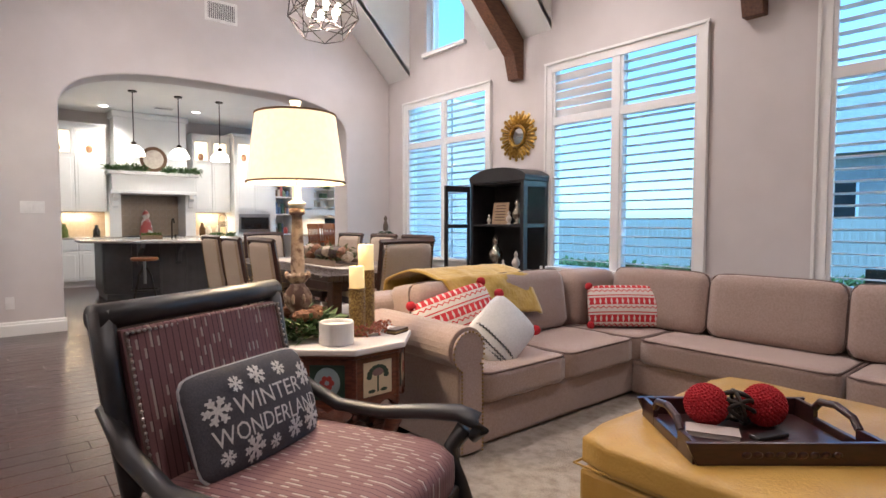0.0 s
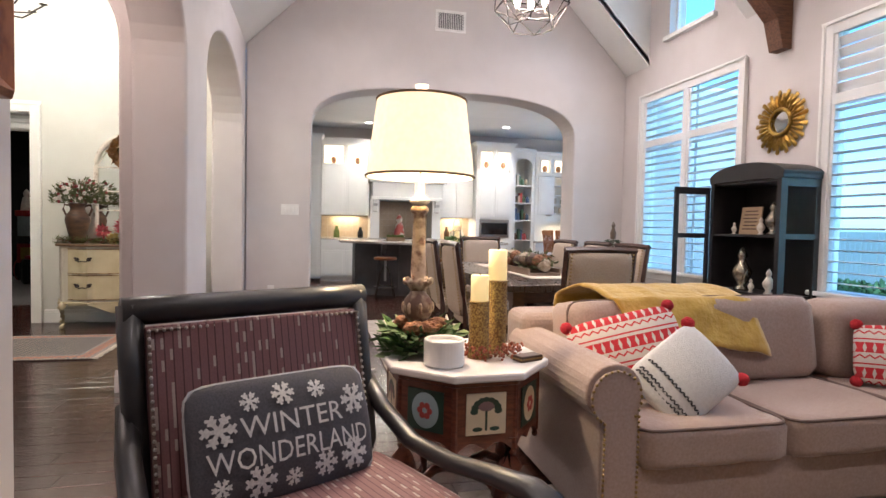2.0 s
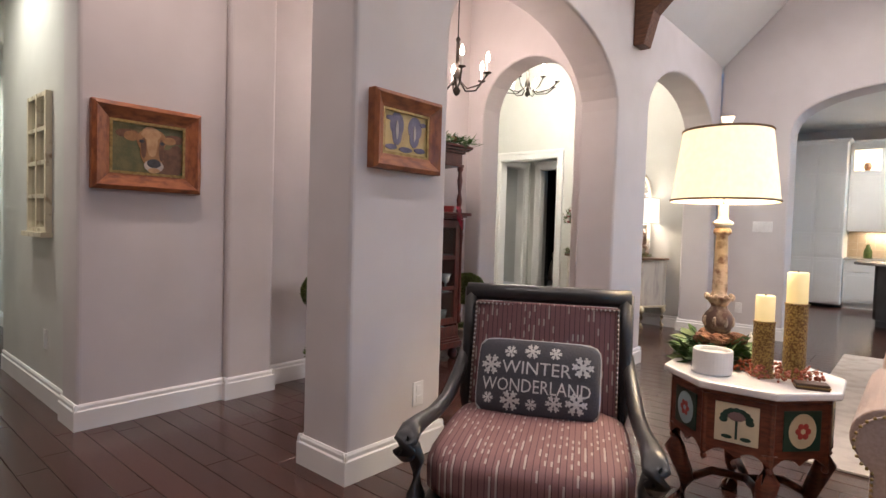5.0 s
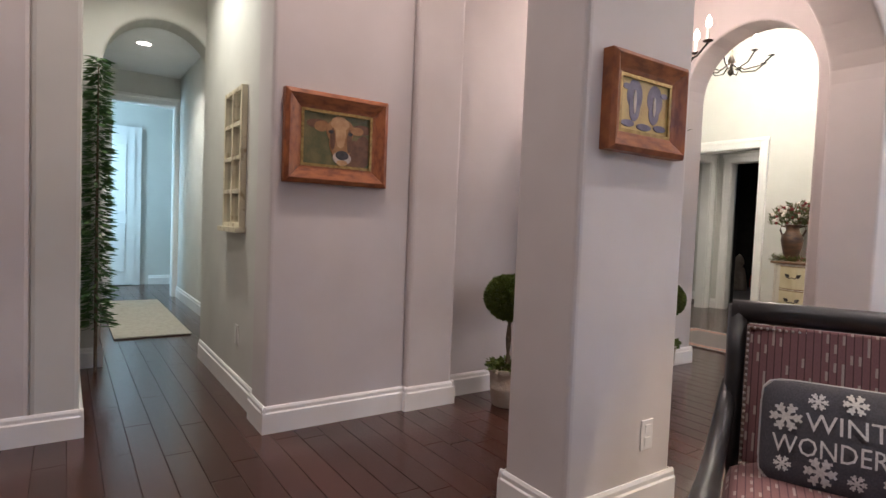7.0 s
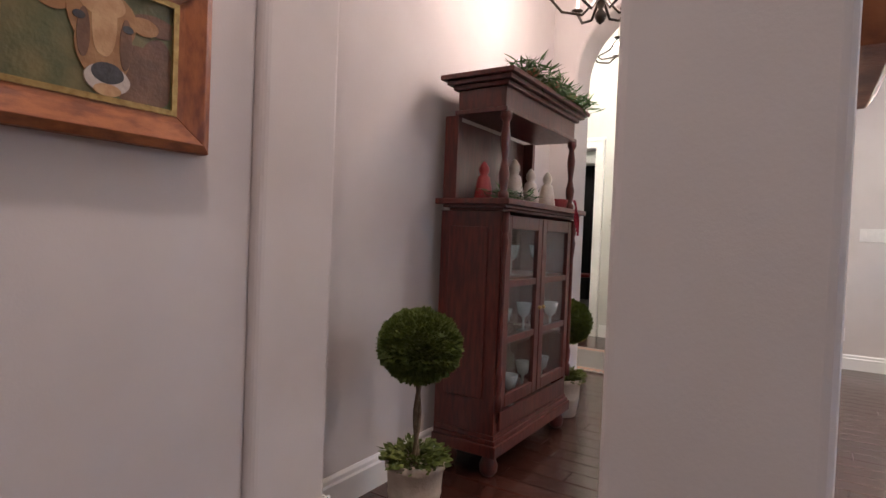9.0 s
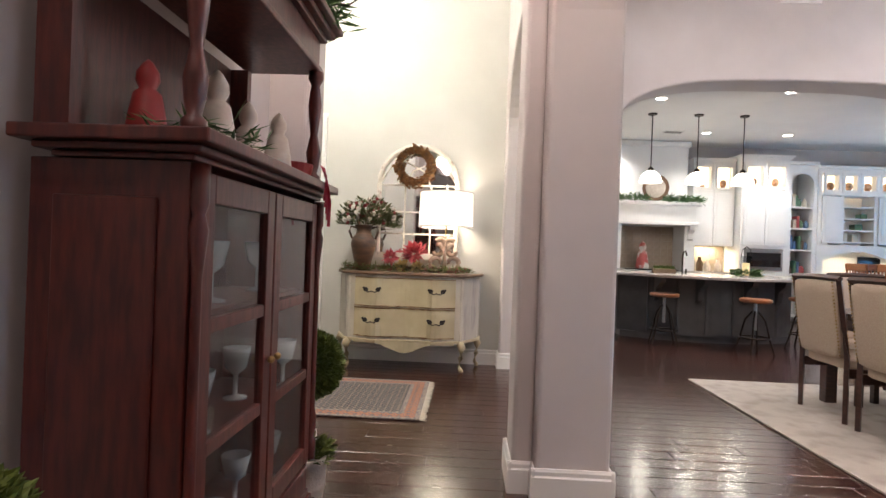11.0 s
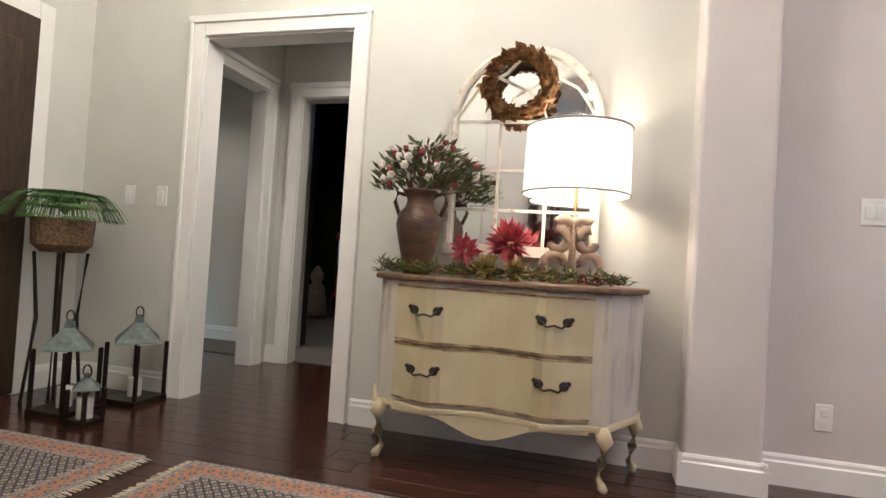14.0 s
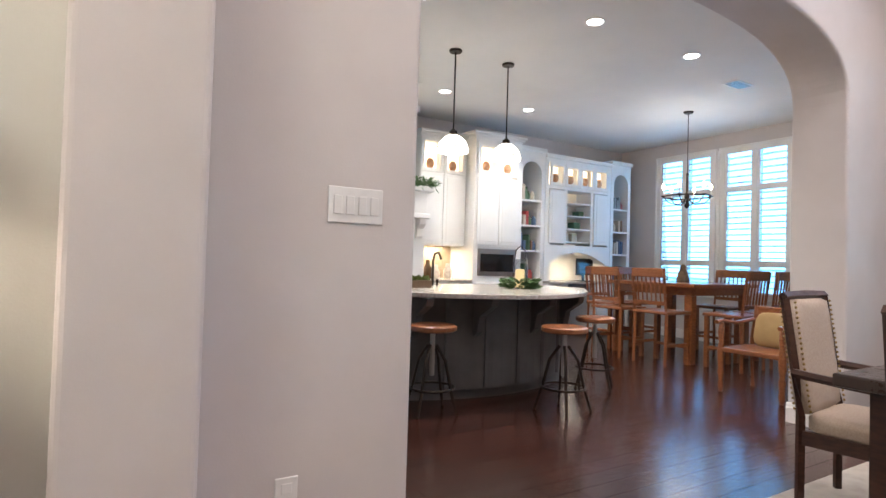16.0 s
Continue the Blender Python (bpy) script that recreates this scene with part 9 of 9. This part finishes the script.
# breakfast corner
t = thing("breakfast_table", "counter-height honey oak breakfast table", "table")
part("tabletop", boxed((5.75, 9.55, 0.83, 7.0, 10.75, 0.87)), HONEY, t, bevel=0.006)
part("apron", boxed((5.83, 9.63, 0.74, 6.92, 10.67, 0.829)), HONEY, t)
for x in (5.82, 6.84):
    for y in (9.62, 10.60):
        part("leg", boxed((x, y, 0, x + 0.09, y + 0.09, 0.739)), HONEY, t, bevel=0.006)


def slat_chair():
    t = thing("counter_chair", "honey oak counter chair with slatted back", "chair", group="chairs round the breakfast table")
    w = 0.20
    for s in (-1, 1):
        bm = B()
        sweep(bm, [(s * w, 0.19, 0), (s * w, 0.18, 0.52), (s * w, 0.24, 1.02)], 0.02, 4)
        part("back_post", bm, HONEY, t)
        part("leg", boxed((s * w - 0.02, -0.21, 0, s * w + 0.02, -0.17, 0.54)), HONEY, t)
        part("stretcher", boxed((s * w - 0.01, -0.17, 0.2, s * w + 0.01, 0.17, 0.23)), HONEY, t)
    part("seat", boxed((-0.23, -0.23, 0.541, 0.23, 0.20, 0.575)), HONEY, t, bevel=0.01)
    part("foot_rail", boxed((-w + 0.02, -0.205, 0.17, w - 0.02, -0.18, 0.20)), HONEY, t)
    part("top_rail", boxed((-w - 0.01, 0.215, 0.93, w + 0.01, 0.245, 1.03)), HONEY, t, bevel=0.01)
    part("lower_rail", boxed((-w, 0.185, 0.64, w, 0.205, 0.68)), HONEY, t)
    for k in range(6):
        x = -0.14 + 0.056 * k
        bm = B()
        sweep(bm, [(x, 0.195, 0.67), (x, 0.228, 0.94)], 0.011, 4)
        part("slat", bm, HONEY, t)
    return t


sc = slat_chair()
sc.matrix_basis = P(5.62, 10.45, 0, 90)
for x, y, rz in ((5.62, 9.85, 90), (6.1, 9.30, 180), (6.65, 9.30, 180), (7.12, 10.1, -90), (6.1, 11.0, 0), (6.65, 11.0, 0)):
    copy_thing(sc, P(x, y, 0, rz))
t = thing("centerpiece", "small dark bell ornament on the breakfast table", "ornament", P(6.2, 10.0, 0.87))
bm = B()
lathe(bm, [(0.07, 0), (0.075, 0.03), (0.05, 0.12), (0.03, 0.16), (0.035, 0.19), (0.003, 0.22)], n=16)
part("body", bm, BARK, t, smooth=True)
candle_chandelier("chandelier", "bronze breakfast chandelier with lit frosted shades", 6.42, 10.12, 1.86, 0.27, 6, KZ)
bm = B()
sweep(bm, [(0.27 * math.cos(2 * math.pi * k / 30), 0.27 * math.sin(2 * math.pi * k / 30), 0.045) for k in range(30)], 0.009, 6, closed=True)
part("ring", bm, DARK_METAL, bpy.data.objects["chandelier.003"])
lamp("breakfast_light", "POINT", (6.42, 10.12, 2.1), 14, (1.0, 0.92, 0.82), 0.2)
# wooden armchair by the arch
t = thing("wooden_armchair", "honey oak armchair with turned legs and a tan cushion", "armchair", P(5.15, 8.47, 0, -90))
for s in (-1, 1):
    bm = B()
    lathe(bm, [(0.015, 0), (0.024, 0.05), (0.018, 0.1), (0.028, 0.17), (0.02, 0.2), (0.028, 0.27), (0.03, 0.36), (0.02, 0.42), (0.026, 0.50), (0.02, 0.585)], (s * 0.25, -0.23, 0), 12)
    part("front_leg", bm, HONEY, t, smooth=True)
    bm = B()
    sweep(bm, [(s * 0.24, 0.24, 0), (s * 0.24, 0.22, 0.4), (s * 0.24, 0.29, 0.72)], 0.022, 4)
    part("back_post", bm, HONEY, t)
    bm = B()
    sweep(bm, [(s * 0.25, 0.27, 0.60), (s * 0.26, 0.0, 0.575), (s * 0.26, -0.2, 0.60), (s * 0.26, -0.29, 0.59)], 0.024, 6, 0.7)
    part("arm", bm, HONEY, t)
part("seat", boxed((-0.26, -0.25, 0.34, 0.26, 0.24, 0.38)), HONEY, t, bevel=0.008)
part("top_rail", boxed((-0.24, 0.275, 0.62, 0.24, 0.305, 0.72)), HONEY, t, bevel=0.01)
for k in range(5):
    bm = B()
    sweep(bm, [(-0.16 + 0.08 * k, 0.225, 0.38), (-0.16 + 0.08 * k, 0.285, 0.63)], 0.012, 4)
    part("slat", bm, HONEY, t)
bm = B()
puff(bm, 0.34, 0.3, 0.12, (0, 0.14, 0.53), Euler((radians(75), 0, 0)), 5)
part("cushion", bm, mat("tan_cushion", (0.36, 0.23, 0.10), 0.9), t, "tan back cushion", smooth=True)

# ---- outside ----
LAWN = mat("lawn", (0.05, 0.09, 0.03), 0.95, second=(0.03, 0.06, 0.02), scale=3, bump=0.6, bump_scale=40)
PAVING = mat("patio_concrete", (0.36, 0.35, 0.33), 0.8, second=(0.28, 0.27, 0.25), scale=2, bump=0.2, bump_scale=40)
FENCE = mat("fence_wood", (0.55, 0.50, 0.45), 0.8, second=(0.44, 0.39, 0.34), scale=3, stretch=(1, 8, 0.6))
bm = B()
box(bm, -60, -60, -0.32, 80, 80, -0.30)
setting("ground", bm, LAWN, "green lawn reaching away round the house", "ground")
setting("pavement", boxed((EX + 0.35, -3, -0.299, 9.4, 7.6, -0.16)), PAVING, "pale concrete patio slab", "pavement")
t = thing("fence", "tall weathered wooden garden fence", "fence")
board = None
for k in range(150):
    if board is None:
        ob = part("board", boxed((0, 0, -0.3, 0.02, 0.138, 1.15)), FENCE, t)
        board = ob.data
    else:
        ob = new("board", board)
        ob.parent = t
    ob.matrix_basis = P(15.0 + 0.006 * (k % 3), -6 + k * 0.142, 0)
for z in (0.0, 0.9):
    part("rail", boxed((15.03, -6, z, 15.07, 15.3, z + 0.08)), FENCE, t)
t = thing("neighbour_house", "pale brick neighbouring house with a hipped roof", "house")
part("wall", boxed((19, -4, -0.3, 27, 9, 2.9)), mat("pale_brick", (0.42, 0.36, 0.32), 0.85, second=(0.34, 0.28, 0.25), scale=12), t)
bm = B()
v = [bm.verts.new(p_) for p_ in ((18.5, -4.5, 2.9), (27.5, -4.5, 2.9), (27.5, 9.5, 2.9), (18.5, 9.5, 2.9), (23, 0, 6.4), (23, 5, 6.4))]
for f in ((0, 1, 4), (1, 2, 5, 4), (2, 3, 5), (3, 0, 4, 5), (3, 2, 1, 0)):
    bm.faces.new([v[i] for i in f])
part("roof", bm, mat("grey_shingle", (0.36, 0.35, 0.35), 0.9, second=(0.28, 0.27, 0.27), scale=10), t)
for y in (-1.5, 2.0, 6.0):
    q = part("window", boxed((18.95, y - 0.5, 0.8, 18.999, y + 0.5, 2.2)), TRIM, t)
    part("pane", boxed((18.93, y - 0.44, 0.86, 18.949, y + 0.44, 2.14)), BLACK_GLASS, q)
OUT_LEAF = mat("garden_leaf", (0.06, 0.11, 0.035), 0.7, second=(0.11, 0.16, 0.05), scale=6)


def tree(x, y, h, r, n):
    t = thing("tree", "leafy garden tree behind the fence", "tree", P(x, y, -0.3))
    bm = B()
    sweep(bm, [(0, 0, 0), (0.05, 0.02, h * 0.4), (0, 0.05, h * 0.75)], [0.14, 0.10, 0.05], 8)
    for k in range(6):
        a = k * 1.1
        sweep(bm, [(0.02, 0.02, h * 0.45), (r * 0.4 * math.cos(a), r * 0.4 * math.sin(a), h * 0.65), (r * 0.7 * math.cos(a), r * 0.7 * math.sin(a), h * 0.8)], [0.05, 0.035, 0.015], 6)
    part("trunk", bm, BARK, t)
    lumps = [(rng.uniform(-1, 1) * r * 0.65, rng.uniform(-1, 1) * r * 0.65, h * rng.uniform(0.55, 0.95), r * rng.uniform(0.3, 0.5)) for _ in range(14)]

    def spot():
        c = rng.choice(lumps)
        d = Vector((rng.gauss(0, 1), rng.gauss(0, 1), rng.gauss(0, 1))).normalized()
        q = c[3] * rng.uniform(0.6, 1.05)
        return (c[0] + d.x * q, c[1] + d.y * q, c[2] + d.z * q * 0.8), d
    bm = B()
    leaf_cloud(bm, n, spot, 0.22, 0.55)
    part("crown", bm, OUT_LEAF, t)


tree(24.0, 30.0, 5.5, 2.2, 1500)
t = thing("hedge", "clipped green garden hedge along the fence", "hedge")
bm = B()
leaf_cloud(bm, 2600, lambda: ((rng.uniform(13.6, 14.6), rng.uniform(-5, 14), rng.uniform(-0.3, -0.12)), (rng.uniform(-1, 1), rng.uniform(-1, 1), 0.6)), 0.16, 0.6)
part("leaves", bm, OUT_LEAF, t)
for y in (0.6, 2.4, 4.2):
    t = thing("patio_chair", "pale cushioned patio lounge chair", "chair", P(7.3, y, -0.16, -90), "patio chairs")
    part("frame", boxed((-0.32, -0.32, 0.0, -0.27, 0.32, 0.5), (0.27, -0.32, 0.0, 0.32, 0.32, 0.5), (-0.27, 0.27, 0.15, 0.27, 0.32, 0.75), (-0.269, -0.32, 0.15, 0.269, 0.269, 0.25)), DARK_METAL, t)
    bm = B()
    soft_box(bm, -0.26, -0.32, 0.251, 0.26, 0.26, 0.40, 7)
    part("cushion", bm, mat("outdoor_cushion", (0.5, 0.47, 0.42), 0.9), t, smooth=True)

# ---- floor boards ----
shared = {}
floor = bpy.data.objects["floor"]
rb = random.Random(3)
rest = B()
BW = 0.118
row = 0
count = 0
y = SY
AREAS = [(-8.5, EX)]


def board_mesh(L):
    if L not in shared:
        bm = B()
        g = 0.0015
        v0 = [bm.verts.new(p) for p in ((g, g, -0.003), (L - g, g, -0.003), (L - g, BW - g, -0.003), (g, BW - g, -0.003))]
        c = 0.002
        v1 = [bm.verts.new(p) for p in ((g, g, -0.001), (L - g, g, -0.001), (L - g, BW - g, -0.001), (g, BW - g, -0.001))]
        v2 = [bm.verts.new(p) for p in ((g + c, g + c, 0.0), (L - g - c, g + c, 0.0), (L - g - c, BW - g - c, 0.0), (g + c, BW - g - c, 0.0))]
        for a, b_ in ((v0, v1), (v1, v2)):
            for k in range(4):
                bm.faces.new((a[k], a[(k + 1) % 4], b_[(k + 1) % 4], b_[k]))
        bm.faces.new(v2)
        bmesh.ops.scale(bm, vec=(UNIT, UNIT, UNIT), verts=bm.verts)
        me = bpy.data.meshes.new("plank")
        bm.to_mesh(me)
        bm.free()
        me.materials.append(PLANK)
        shared[L] = me
    return shared[L]


LENGTHS = (0.7, 0.9, 1.1, 1.4)
verts, faces = [], []
while y < KB:
    x = -8.6 if (0.2 < y < 3.4) else (-5.1 if 5.0 < y < 9.6 else (-1.4 if y < 5.0 else 0.0))
    end = EX if y < NB - 0.1 else KE
    x -= rb.choice((0.0, 0.25, 0.45, 0.6))
    while x < end:
        L = rb.choice(LENGTHS)
        near = -1.2 < x < 2.2 and 1.0 < y < 7.4 and count < 300
        if near and rb.random() < 0.92:
            ob = new("plank", board_mesh(L))
            ob.parent = floor
            ob.matrix_basis = P(x, y, 0)
            count += 1
        else:
            g, k = 0.0015, len(verts)
            for px, py, pz in ((x + g, y + g, -0.003), (x + L - g, y + g, -0.003), (x + L - g, y + BW - g, -0.003), (x + g, y + BW - g, -0.003), (x + g, y + g, 0), (x + L - g, y + g, 0), (x + L - g, y + BW - g, 0), (x + g, y + BW - g, 0)):
                verts.append((px * UNIT, py * UNIT, pz * UNIT))
            faces += [(k + 4, k + 5, k + 6, k + 7), (k, k + 1, k + 5, k + 4), (k + 1, k + 2, k + 6, k + 5), (k + 2, k + 3, k + 7, k + 6), (k + 3, k, k + 4, k + 7)]
        x += L
    y += BW
me = bpy.data.meshes.new("planks")
me.from_pydata(verts, [], faces)
PLANK_REST = PLANK.copy()
nt = PLANK_REST.node_tree
geo = nt.nodes.new("ShaderNodeNewGeometry")
for link in list(nt.links):
    if link.from_node.type == "OBJECT_INFO":
        to = link.to_socket
        nt.links.remove(link)
        nt.links.new(geo.outputs["Random Per Island"], to)
me.materials.append(PLANK_REST)
ob = new("planks", me)
ob.parent = floor
tagged(ob, kind="stuff")
